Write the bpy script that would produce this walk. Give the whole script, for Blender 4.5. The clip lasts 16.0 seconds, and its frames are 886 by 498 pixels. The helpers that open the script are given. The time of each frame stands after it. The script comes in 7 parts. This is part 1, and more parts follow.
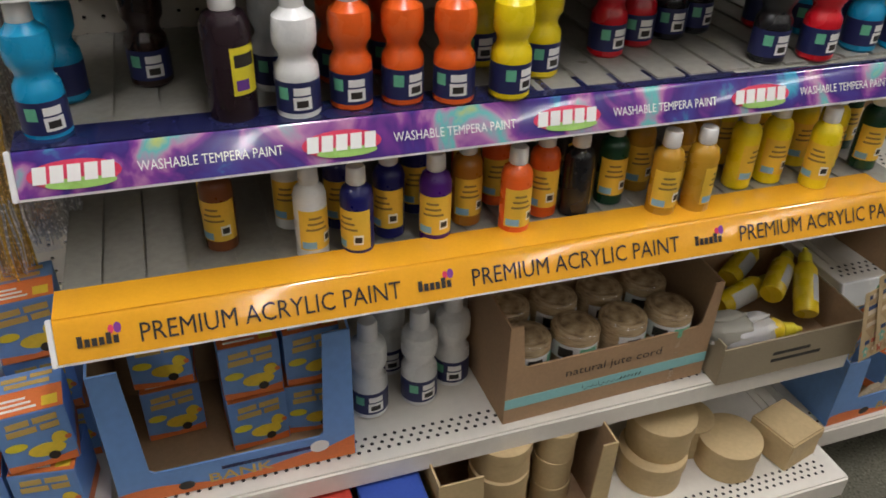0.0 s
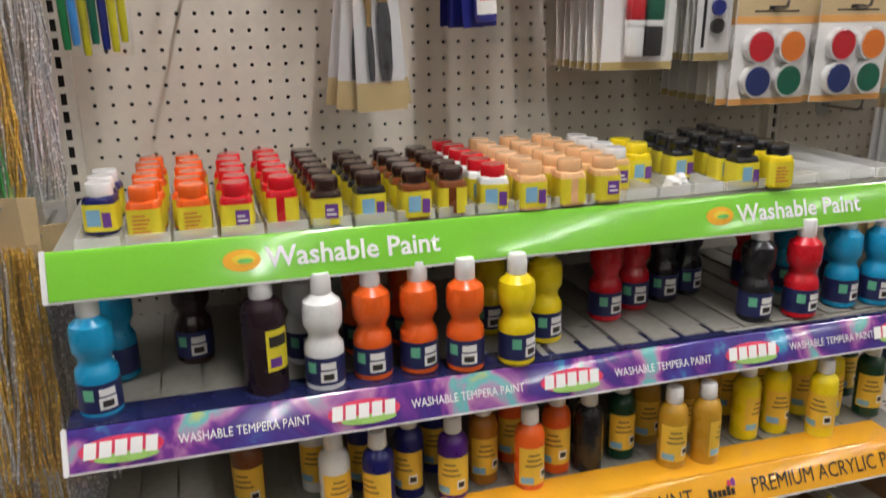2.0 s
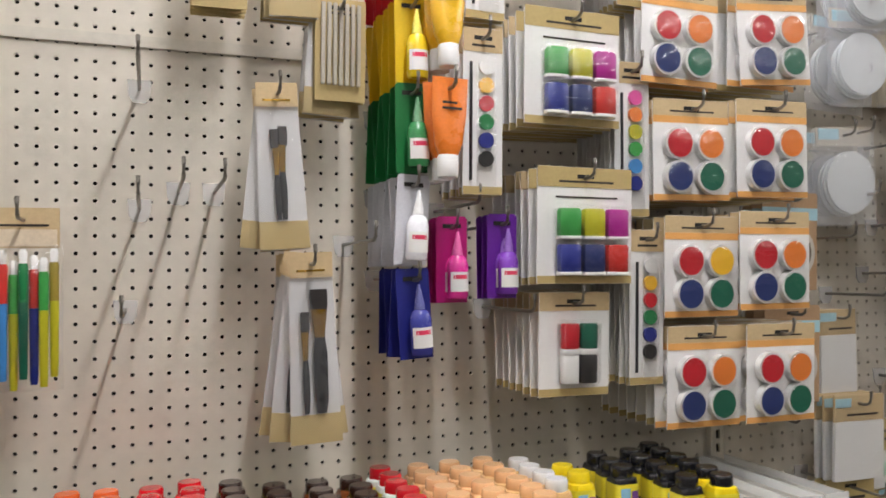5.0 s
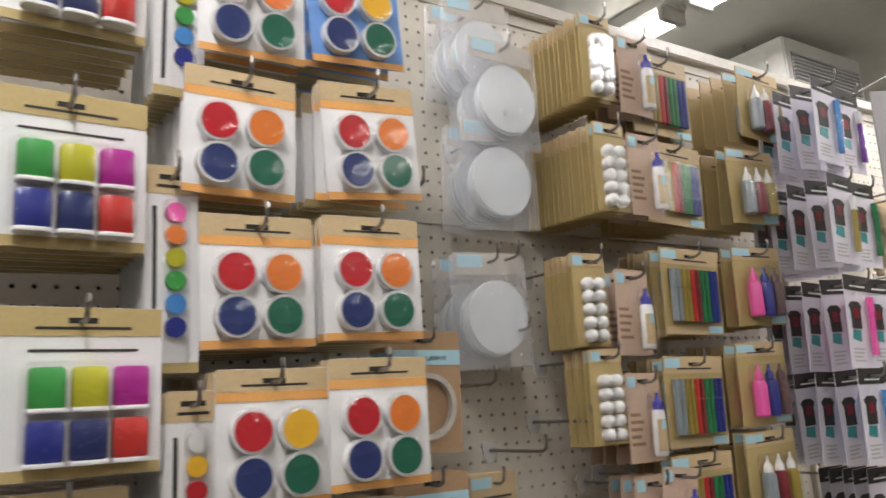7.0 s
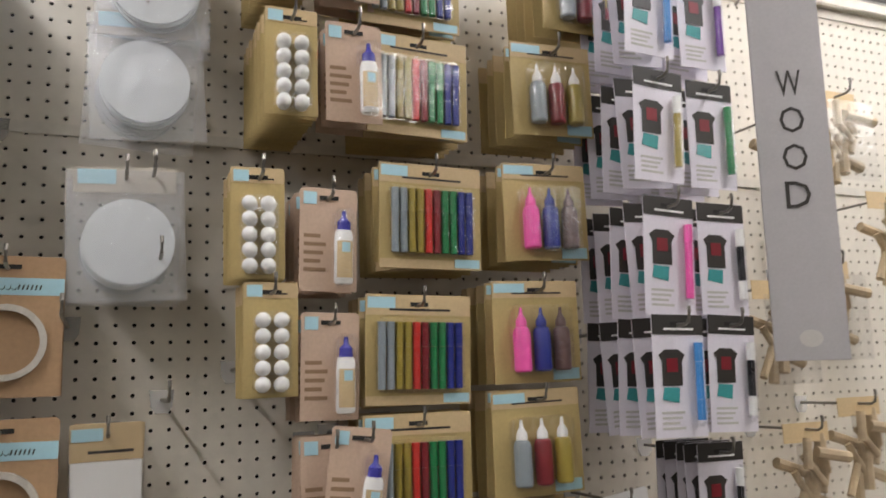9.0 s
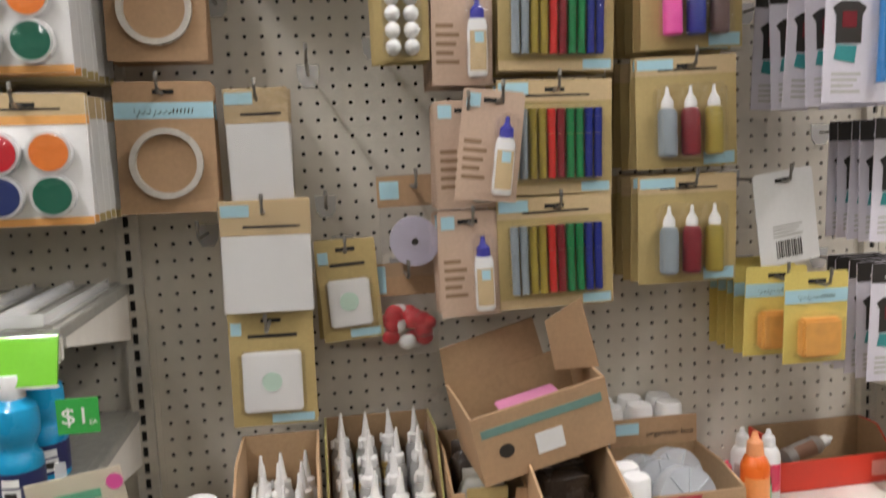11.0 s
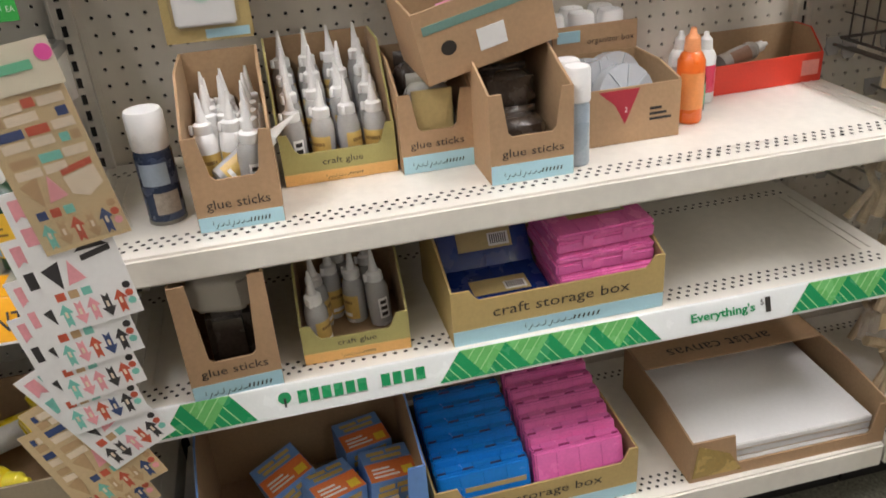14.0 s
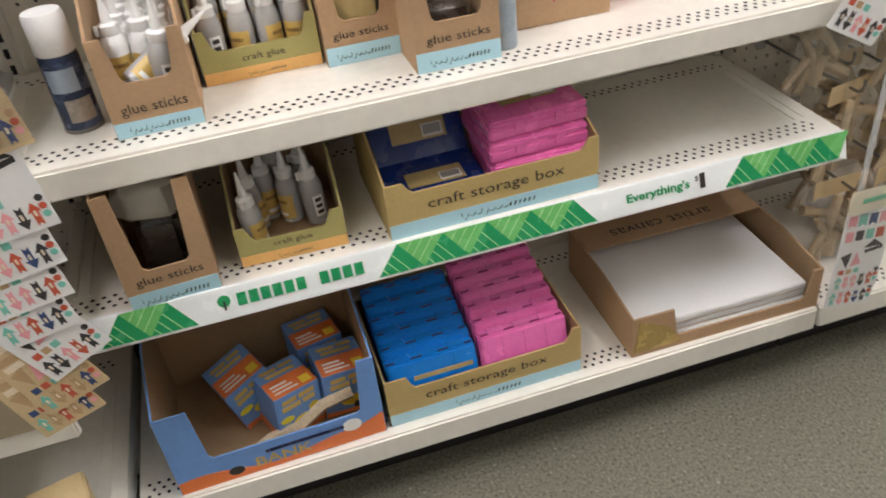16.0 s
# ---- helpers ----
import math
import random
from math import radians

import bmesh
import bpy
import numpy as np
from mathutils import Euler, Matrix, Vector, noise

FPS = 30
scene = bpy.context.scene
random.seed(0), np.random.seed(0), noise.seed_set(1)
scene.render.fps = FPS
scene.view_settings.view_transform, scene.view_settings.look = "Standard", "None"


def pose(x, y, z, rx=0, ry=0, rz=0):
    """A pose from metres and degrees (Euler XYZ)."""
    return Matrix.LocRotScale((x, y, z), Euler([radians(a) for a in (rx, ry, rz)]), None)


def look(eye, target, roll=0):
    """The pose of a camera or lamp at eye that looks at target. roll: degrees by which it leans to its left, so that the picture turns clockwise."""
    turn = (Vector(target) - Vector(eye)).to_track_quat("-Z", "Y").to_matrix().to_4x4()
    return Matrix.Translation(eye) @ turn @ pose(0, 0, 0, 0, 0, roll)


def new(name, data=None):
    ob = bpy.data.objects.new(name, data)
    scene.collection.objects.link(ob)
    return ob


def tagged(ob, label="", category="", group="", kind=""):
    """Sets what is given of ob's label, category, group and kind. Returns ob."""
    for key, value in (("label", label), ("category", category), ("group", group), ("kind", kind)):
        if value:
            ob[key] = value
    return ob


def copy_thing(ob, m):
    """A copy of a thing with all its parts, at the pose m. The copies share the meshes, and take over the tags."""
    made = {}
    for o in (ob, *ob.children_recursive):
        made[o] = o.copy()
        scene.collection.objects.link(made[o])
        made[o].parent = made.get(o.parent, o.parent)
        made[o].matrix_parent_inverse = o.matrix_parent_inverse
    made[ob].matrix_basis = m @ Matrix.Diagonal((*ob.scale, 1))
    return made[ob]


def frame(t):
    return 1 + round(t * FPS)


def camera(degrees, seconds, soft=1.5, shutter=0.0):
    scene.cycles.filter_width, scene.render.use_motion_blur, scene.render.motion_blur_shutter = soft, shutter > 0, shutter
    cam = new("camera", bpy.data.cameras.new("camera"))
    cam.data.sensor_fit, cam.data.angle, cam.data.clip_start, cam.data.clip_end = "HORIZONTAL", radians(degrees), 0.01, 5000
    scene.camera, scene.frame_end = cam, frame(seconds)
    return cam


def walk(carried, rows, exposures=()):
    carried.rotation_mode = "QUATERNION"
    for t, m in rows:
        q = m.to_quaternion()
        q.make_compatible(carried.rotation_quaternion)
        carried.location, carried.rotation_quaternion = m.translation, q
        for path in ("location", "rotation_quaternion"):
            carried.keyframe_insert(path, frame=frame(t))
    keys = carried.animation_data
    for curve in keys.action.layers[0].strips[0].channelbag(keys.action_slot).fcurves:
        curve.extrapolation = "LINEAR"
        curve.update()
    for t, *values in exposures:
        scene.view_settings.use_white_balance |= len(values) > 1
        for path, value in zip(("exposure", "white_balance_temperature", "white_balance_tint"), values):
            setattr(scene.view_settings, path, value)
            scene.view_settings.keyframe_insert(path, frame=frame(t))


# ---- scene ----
EXPOSURES = [(0, -0.36), (1.5, -0.28), (3.0, 0.05), (3.5, 0.06), (6, -0.24), (7, -0.20), (7.5, -0.28), (8, -0.25), (10.5, 0.08), (11.5, 0.2), (12.5, 0.2), (16, 0.27)]
cam = camera(58.0, 16.0, soft=1.6, shutter=0.3)
PATH = [
    (0, (0.175, -1.201, 1.337), (0.734, 0.364, 0.224), 1.8),
    (0.5, (0.194, -1.245, 1.343), (0.76, 0.339, 0.262), 1.0),
    (1, (0.19, -1.267, 1.354), (0.764, 0.412, 0.432), 0.1),
    (1.5, (0.183, -1.272, 1.377), (0.768, 0.482, 0.616), -0.4),
    (2, (0.174, -1.272, 1.405), (0.736, 0.559, 0.829), -1.0),
    (2.5, (0.177, -1.27, 1.424), (0.784, 0.595, 1.032), -0.9),
    (3, (0.176, -1.267, 1.452), (0.768, 0.629, 1.221), -1.3),
    (3.5, (0.177, -1.268, 1.478), (0.791, 0.632, 1.354), -1.6),
    (3.7, (0.174, -1.268, 1.489), (0.797, 0.631, 1.401), -1.7),
    (5.8, (0.303, -1.219, 1.502), (1.074, 0.61, 1.752), 0.2),
    (6, (0.341, -1.197, 1.503), (1.226, 0.571, 1.802), -2.3),
    (6.5, (0.498, -1.098, 1.527), (1.571, 0.553, 1.877), -2.9),
    (7, (0.659, -1.115, 1.528), (1.778, 0.498, 1.911), -3.8),
    (7.5, (0.874, -1.178, 1.518), (1.887, 0.512, 1.861), -1.9),
    (8, (1.064, -1.216, 1.49), (2.048, 0.484, 1.868), -3.2),
    (8.2, (1.16, -1.227, 1.49), (2.146, 0.473, 1.863), -2.9),
    (10.3, (1.507, -1.264, 1.402), (1.851, 0.705, 1.474), -2.0),
    (10.5, (1.499, -1.252, 1.397), (1.848, 0.717, 1.391), -1.8),
    (11, (1.512, -1.252, 1.323), (1.8, 0.712, 1.082), -2.4),
    (11.5, (1.506, -1.257, 1.278), (1.781, 0.681, 0.87), -3.0),
    (12, (1.501, -1.268, 1.237), (1.813, 0.647, 0.754), -3.3),
    (12.5, (1.502, -1.269, 1.222), (1.848, 0.611, 0.632), -4.2),
    (13, (1.5, -1.271, 1.206), (1.84, 0.569, 0.501), -4.2),
    (13.5, (1.503, -1.273, 1.187), (1.844, 0.519, 0.369), -4.5),
    (14, (1.5, -1.284, 1.18), (1.842, 0.454, 0.253), -4.7),
    (14.5, (1.5, -1.287, 1.177), (1.837, 0.406, 0.168), -4.7),
    (15, (1.505, -1.289, 1.176), (1.832, 0.385, 0.133), -5.1),
    (15.5, (1.512, -1.293, 1.177), (1.827, 0.36, 0.096), -5.7),
    (16, (1.547, -1.289, 1.174), (1.91, 0.296, 0.009), -7.0),
]
walk(cam, [(t, look(eye, target, roll)) for t, eye, target, roll in PATH], exposures=EXPOSURES)

# ---- world and light ----
world = bpy.data.worlds.new("shop_world")
scene.world = world
world.use_nodes = True
world.node_tree.nodes["Background"].inputs[0].default_value = (1.0, 0.97, 0.92, 1)
world.node_tree.nodes["Background"].inputs[1].default_value = 0.06
CEILING = 2.95
LAMP_X = (-1.76, 0.59, 2.94, 5.29)


def area_lamp(x, y, z, sx, sy, power):
    d = bpy.data.lights.new("tube_light", "AREA")
    d.shape, d.size, d.size_y, d.energy, d.color = "RECTANGLE", sx, sy, power, (0.975, 0.955, 1.0)
    ob = new("tube_light", d)
    ob.location = (x, y, z)
    return ob


for lx in LAMP_X:
    for ly in (-5.2, -2.9, -0.6, 1.7):
        area_lamp(lx, ly, CEILING - 0.115, 0.07, 2.1, {-5.2: 10, -2.9: 2, -0.6: 44, 1.7: 16}[ly])

# ---- materials ----
MATS = {}


def M(name, col, rough=0.5, metal=0.0, var=0.10, scale=25.0, bump=0.04, bscale=260.0, trans=0.0, emit=0.0, coat=0.0, alpha=1.0, island=0.0):
    """A painted, paper, plastic or metal surface: two scales of tone, fine relief and uneven gloss."""
    if name in MATS:
        return MATS[name]
    m = bpy.data.materials.new(name)
    m.use_nodes = True
    nt = m.node_tree
    b = nt.nodes["Principled BSDF"]
    co = nt.nodes.new("ShaderNodeTexCoord")
    n1 = nt.nodes.new("ShaderNodeTexNoise")
    n1.inputs["Scale"].default_value, n1.inputs["Detail"].default_value = scale, 5
    n2 = nt.nodes.new("ShaderNodeTexNoise")
    n2.inputs["Scale"].default_value, n2.inputs["Detail"].default_value = scale * 9, 3
    for n in (n1, n2):
        nt.links.new(co.outputs["Object"], n.inputs["Vector"])
    add = nt.nodes.new("ShaderNodeMath")
    add.operation = "ADD"
    nt.links.new(n1.outputs[0], add.inputs[0])
    nt.links.new(n2.outputs[0], add.inputs[1])
    mp = nt.nodes.new("ShaderNodeMapRange")
    mp.inputs[1].default_value, mp.inputs[2].default_value = 0.65, 1.35
    mp.inputs[3].default_value, mp.inputs[4].default_value = 1 - var, 1 + var * 0.6
    nt.links.new(add.outputs[0], mp.inputs[0])
    mul = nt.nodes.new("ShaderNodeVectorMath")
    mul.operation = "SCALE"
    mul.inputs[0].default_value = col
    if island:
        inf = nt.nodes.new("ShaderNodeObjectInfo")
        r = nt.nodes.new("ShaderNodeMapRange")
        r.inputs[3].default_value, r.inputs[4].default_value = 1 - island, 1 + island * 0.5
        nt.links.new(inf.outputs["Random"], r.inputs[0])
        mm = nt.nodes.new("ShaderNodeMath")
        mm.operation = "MULTIPLY"
        nt.links.new(mp.outputs[0], mm.inputs[0])
        nt.links.new(r.outputs[0], mm.inputs[1])
        nt.links.new(mm.outputs[0], mul.inputs["Scale"])
    else:
        nt.links.new(mp.outputs[0], mul.inputs["Scale"])
    nt.links.new(mul.outputs[0], b.inputs["Base Color"])
    rr = nt.nodes.new("ShaderNodeMapRange")
    rr.inputs[1].default_value, rr.inputs[2].default_value = 0.3, 0.7
    rr.inputs[3].default_value, rr.inputs[4].default_value = max(0.03, rough - 0.07), min(1, rough + 0.08)
    nt.links.new(n1.outputs[0], rr.inputs[0])
    nt.links.new(rr.outputs[0], b.inputs["Roughness"])
    b.inputs["Metallic"].default_value = metal
    b.inputs["Transmission Weight"].default_value = trans
    b.inputs["Coat Weight"].default_value = coat
    b.inputs["Coat Roughness"].default_value = 0.07
    b.inputs["Alpha"].default_value = alpha
    if emit:
        b.inputs["Emission Color"].default_value = (1, 0.96, 0.88, 1)
        b.inputs["Emission Strength"].default_value = emit
    if bump:
        n3 = nt.nodes.new("ShaderNodeTexNoise")
        n3.inputs["Scale"].default_value = bscale
        nt.links.new(co.outputs["Object"], n3.inputs["Vector"])
        bp = nt.nodes.new("ShaderNodeBump")
        bp.inputs["Strength"].default_value, bp.inputs["Distance"].default_value = bump, 0.002
        nt.links.new(n3.outputs[0], bp.inputs["Height"])
        nt.links.new(bp.outputs[0], b.inputs["Normal"])
    MATS[name] = m
    return m


def ramp_material(name, kind, scale, stops, rough=0.4, coat=0.0, distort=0.0, stretch=(1, 1, 1)):
    """A printed or speckled surface: one texture through a colour ramp."""
    m = bpy.data.materials.new(name)
    m.use_nodes = True
    nt = m.node_tree
    b = nt.nodes["Principled BSDF"]
    co = nt.nodes.new("ShaderNodeTexCoord")
    mapn = nt.nodes.new("ShaderNodeMapping")
    mapn.inputs["Scale"].default_value = stretch
    nt.links.new(co.outputs["Object"], mapn.inputs["Vector"])
    if kind == "noise":
        t = nt.nodes.new("ShaderNodeTexNoise")
        t.inputs["Detail"].default_value, t.inputs["Distortion"].default_value = 4, distort
    else:
        t = nt.nodes.new("ShaderNodeTexVoronoi")
    t.inputs["Scale"].default_value = scale
    nt.links.new(mapn.outputs[0], t.inputs["Vector"])
    r = nt.nodes.new("ShaderNodeValToRGB")
    r.color_ramp.elements.remove(r.color_ramp.elements[0])
    r.color_ramp.elements[0].position = stops[0][0]
    r.color_ramp.elements[0].color = (*stops[0][1], 1)
    for p, c in stops[1:]:
        e = r.color_ramp.elements.new(p)
        e.color = (*c, 1)
    nt.links.new(t.outputs["Fac"] if kind == "noise" else t.outputs["Color"], r.inputs[0])
    nt.links.new(r.outputs[0], b.inputs["Base Color"])
    b.inputs["Roughness"].default_value = rough
    b.inputs["Coat Weight"].default_value = coat
    b.inputs["Coat Roughness"].default_value = 0.06
    MATS[name] = m
    return m


def clear(name, tint=(1, 1, 1), rough=0.08, weight=0.25, milky=True):
    """Thin clear film: mostly see-through, with gloss."""
    if name in MATS:
        return MATS[name]
    m = bpy.data.materials.new(name)
    m.use_nodes = True
    nt = m.node_tree
    for n in list(nt.nodes):
        nt.nodes.remove(n)
    out = nt.nodes.new("ShaderNodeOutputMaterial")
    mix = nt.nodes.new("ShaderNodeMixShader")
    tr = nt.nodes.new("ShaderNodeBsdfTransparent")
    tr.inputs[0].default_value = (*tint, 1)
    gl = nt.nodes.new("ShaderNodeBsdfPrincipled" if milky else "ShaderNodeBsdfGlossy")
    gl.inputs[0].default_value = (*[min(1, c * 0.95) for c in tint], 1)
    gl.inputs["Roughness"].default_value = rough
    co = nt.nodes.new("ShaderNodeTexCoord")
    n3 = nt.nodes.new("ShaderNodeTexNoise")
    n3.inputs["Scale"].default_value = 55
    nt.links.new(co.outputs["Object"], n3.inputs["Vector"])
    bp = nt.nodes.new("ShaderNodeBump")
    bp.inputs["Strength"].default_value, bp.inputs["Distance"].default_value = 0.35, 0.004
    nt.links.new(n3.outputs[0], bp.inputs["Height"])
    nt.links.new(bp.outputs[0], gl.inputs["Normal"])
    mix.inputs[0].default_value = weight
    nt.links.new(tr.outputs[0], mix.inputs[1])
    nt.links.new(gl.outputs[0], mix.inputs[2])
    nt.links.new(mix.outputs[0], out.inputs[0])
    MATS[name] = m
    return m


WHITE_METAL = M("white_shelf_enamel", (0.80, 0.76, 0.68), 0.35, var=0.07, scale=6, bump=0.02)
BOARD = M("pegboard_paint", (0.66, 0.61, 0.52), 0.5, var=0.08, scale=4, bump=0.05)
UPRIGHT = M("upright_enamel", (0.62, 0.58, 0.50), 0.4, var=0.1, scale=8)
# near-black colour standing in for the shade inside holes and slots
HOLE_SHADE = M("hole_shade", (0.02, 0.018, 0.015), 0.8, bump=0)
GREY_DECK = M("grey_plastic_deck", (0.31, 0.30, 0.26), 0.34, var=0.2, scale=9)
BLACK_KICK = M("black_kickplate", (0.018, 0.017, 0.016), 0.45, var=0.3)
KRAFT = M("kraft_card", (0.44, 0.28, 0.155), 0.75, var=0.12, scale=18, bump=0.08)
# the same kraft for inside faces, its colour darkened for the shade in there
KRAFT_SHADED = M("kraft_card_inside_shaded", (0.37, 0.24, 0.13), 0.8, var=0.14, scale=18, bump=0.08)
KRAFT_LIGHT = M("kraft_paper_box", (0.56, 0.42, 0.22), 0.7, var=0.1, scale=14, bump=0.1)
GOLD_CARD = M("gold_printed_card", (0.50, 0.38, 0.16), 0.55, var=0.1, scale=20)
TAN_CARD = M("tan_printed_card", (0.60, 0.45, 0.25), 0.55, var=0.1, scale=20)
ORANGE_CARD = M("orange_printed_card", (0.80, 0.40, 0.12), 0.5, var=0.08)
WHITE_CARD = M("white_card", (0.80, 0.79, 0.77), 0.5, var=0.04, scale=15, bump=0.03)
GREY_CARD = M("card_back_grey", (0.52, 0.50, 0.46), 0.7, var=0.08)
LBLUE = M("light_blue_print", (0.42, 0.66, 0.74), 0.5, var=0.05)
WHITE_PLASTIC = M("white_plastic", (0.82, 0.81, 0.79), 0.3, var=0.03, bump=0.02)
BLACK_PLASTIC = M("black_plastic", (0.02, 0.02, 0.022), 0.3, var=0.1, bump=0.02)
STEEL = M("hook_steel", (0.30, 0.28, 0.25), 0.35, metal=0.9, var=0.1)
DARK_STEEL = M("dark_wire_steel", (0.10, 0.09, 0.08), 0.4, metal=0.6, var=0.2)
INK = M("black_ink", (0.03, 0.025, 0.02), 0.5, bump=0)
INK_WHITE = M("white_ink", (0.86, 0.85, 0.82), 0.4, bump=0, var=0.02)
CLEAR = clear("clear_blister", rough=0.07, weight=0.085, milky=False)
CLEAR_BAG = clear("clear_bag", rough=0.12, weight=0.10, milky=False)
CLEAR_PLATE = clear("clear_plate", rough=0.15, weight=0.30)


# ---- mesh helpers ----
def part(name, bm, material, parent=None, label="", smooth=True):
    me = bpy.data.meshes.new(name)
    bm.to_mesh(me)
    bm.free()
    me.materials.append(material)
    if smooth:
        me.polygons.foreach_set("use_smooth", [True] * len(me.polygons))
        me.set_sharp_from_angle(angle=radians(38))
    ob = new(name, me)
    ob.parent = parent
    if label:
        ob["label"] = label
    return ob


def thing(name, label, category, m=None, group=""):
    ob = new(name)
    ob.empty_display_size = 0.02
    if m is not None:
        ob.matrix_basis = m
    return tagged(ob, label, category, group)


def bx(x0, x1, y0, y1, z0, z1, bev=0.0, bm=None):
    own = bm if bm is not None else bmesh.new()
    r = bmesh.ops.create_cube(own, size=1)
    for v in r["verts"]:
        v.co = Vector((x0 + (v.co.x + 0.5) * (x1 - x0), y0 + (v.co.y + 0.5) * (y1 - y0), z0 + (v.co.z + 0.5) * (z1 - z0)))
    if bev:
        es = {e for v in r["verts"] for e in v.link_edges}
        bmesh.ops.bevel(own, geom=list(es), offset=bev, segments=2, affect="EDGES")
    return own


def lathe(profile, n=20, cx=0.0, cy=0.0, sx=1.0, sy=1.0, bm=None, power=2.0):
    """Rings of (radius, z) about an upright axis; power above 2 squares the rings."""
    own = bm if bm is not None else bmesh.new()
    rings = []
    for r, z in profile:
        ring = []
        for i in range(n):
            a = 2 * math.pi * (i + 0.5) / n
            c, s = math.cos(a), math.sin(a)
            k = 1 / (abs(c) ** power + abs(s) ** power) ** (1 / power)
            ring.append(own.verts.new((cx + r * sx * c * k, cy + r * sy * s * k, z)))
        rings.append(ring)
    for a, b in zip(rings, rings[1:]):
        for i in range(n):
            own.faces.new((a[i], a[(i + 1) % n], b[(i + 1) % n], b[i]))
    own.faces.new(rings[0][::-1])
    own.faces.new(rings[-1])
    return own


def tube(pts, r, n=7, bm=None):
    own = bm if bm is not None else bmesh.new()
    pts = [Vector(p) for p in pts]
    rings = []
    for i, p in enumerate(pts):
        d = (pts[min(i + 1, len(pts) - 1)] - pts[max(i - 1, 0)]).normalized()
        up = Vector((0, 0, 1)) if abs(d.z) < 0.9 else Vector((1, 0, 0))
        u = d.cross(up).normalized()
        w = d.cross(u)
        rings.append([own.verts.new(p + r * (u * math.cos(2 * math.pi * k / n) + w * math.sin(2 * math.pi * k / n))) for k in range(n)])
    for a, b in zip(rings, rings[1:]):
        for k in range(n):
            own.faces.new((a[k], a[(k + 1) % n], b[(k + 1) % n], b[k]))
    own.faces.new(rings[0][::-1])
    own.faces.new(rings[-1])
    return own


def slab(pts, y0, y1, bm=None):
    """A flat outline in x and z with a thickness from y0 to y1."""
    own = bm if bm is not None else bmesh.new()
    a = [own.verts.new((x, y0, z)) for x, z in pts]
    b = [own.verts.new((x, y1, z)) for x, z in pts]
    n = len(pts)
    own.faces.new(a)
    own.faces.new(b[::-1])
    for i in range(n):
        own.faces.new((a[i], b[i], b[(i + 1) % n], a[(i + 1) % n]))
    bmesh.ops.recalc_face_normals(own, faces=own.faces[:])
    return own


def side_slab(x, t, pts, bm=None):
    own = bm if bm is not None else bmesh.new()
    a = [own.verts.new((x, y, z)) for y, z in pts]
    b = [own.verts.new((x + t, y, z)) for y, z in pts]
    own.faces.new(a)
    own.faces.new(b[::-1])
    for i in range(len(pts)):
        own.faces.new((a[i], b[i], b[(i + 1) % len(pts)], a[(i + 1) % len(pts)]))
    bmesh.ops.recalc_face_normals(own, faces=own.faces[:])
    return own


def disc(cx, cz, r, y0, y1, n=20, sz=1.0, bm=None):
    return slab([(cx + r * math.cos(2 * math.pi * i / n), cz + r * sz * math.sin(2 * math.pi * i / n)) for i in range(n)], y0, y1, bm)


def ring_wall(profile_r, z0, z1, n, h0, h1, cx=0.0, cy=0.0, sx=1.0, sy=1.0, power=2.0):
    """A label: a curved band on a bottle between the angles h0 and h1 (degrees from the front, -y)."""
    own = bmesh.new()
    prev = None
    for i in range(n + 1):
        a = radians(-90 + h0 + (h1 - h0) * i / n)
        c, s = math.cos(a), math.sin(a)
        k = 1 / (abs(c) ** power + abs(s) ** power) ** (1 / power)
        cur = [own.verts.new((cx + profile_r * sx * c * k, cy + profile_r * sy * s * k, z)) for z in (z0, z1)]
        if prev:
            own.faces.new((prev[0], cur[0], cur[1], prev[1]))
        prev = cur
    return own


def crinkled(x0, x1, z0, z1, y, seed, deep=0.004, flare=0.0, nx=14, nz=22):
    """A sheet of clear film with soft folds, bulging towards -y in its middle."""
    bm = bmesh.new()
    g = []
    for i in range(nx + 1):
        col = []
        for j in range(nz + 1):
            u, v = i / nx, j / nz
            fold = abs(noise.noise(Vector((u * 3.1 + seed, v * 2.3 - u * 2.0, seed)))) + 0.45 * abs(noise.noise(Vector((u * 7 + seed, v * 8, 3.0))))
            body = math.sin(math.pi * u) ** 0.6 * math.sin(math.pi * v) ** 0.5
            x = x0 + (x1 - x0) * u + flare * (u - 0.5) * 2 * (1 - v)
            col.append(bm.verts.new((x, y * body - deep * fold * body, z0 + (z1 - z0) * v)))
        g.append(col)
    for i in range(nx):
        for j in range(nz):
            bm.faces.new((g[i][j], g[i + 1][j], g[i + 1][j + 1], g[i][j + 1]))
    return bm


def words(text, cx, cz, h, w, y, material, parent, name="lettering", tilt=0.0, flip=False, bold=0.0):
    """Raised lettering facing -y, centred at (cx, cz), w wide with letters about h high."""
    cu = bpy.data.curves.new(name, "FONT")
    cu.body = text
    cu.extrude = 0.0
    cu.offset = bold
    cu.resolution_u = 2
    tmp = bpy.data.objects.new(name, cu)
    me = bpy.data.meshes.new_from_object(tmp)
    bpy.data.objects.remove(tmp)
    bpy.data.curves.remove(cu)
    me.name = name
    xs = [v.co.x for v in me.vertices]
    ys = [v.co.y for v in me.vertices]
    x0, x1 = min(xs), max(xs)
    y0, y1 = min(ys), max(ys)
    for v in me.vertices:
        u = ((v.co.x - x0) / (x1 - x0) - 0.5) * w
        k = (v.co.y - (y0 + y1) / 2) / (y1 - y0) * h
        if flip:
            u, k = -u, -k
        v.co = Vector((u, k * math.sin(tilt), k * math.cos(tilt)))
    me.materials.append(material)
    ob = new(name, me)
    ob.location = (cx, y, cz)
    ob.parent = parent
    return ob


CACHE = {}


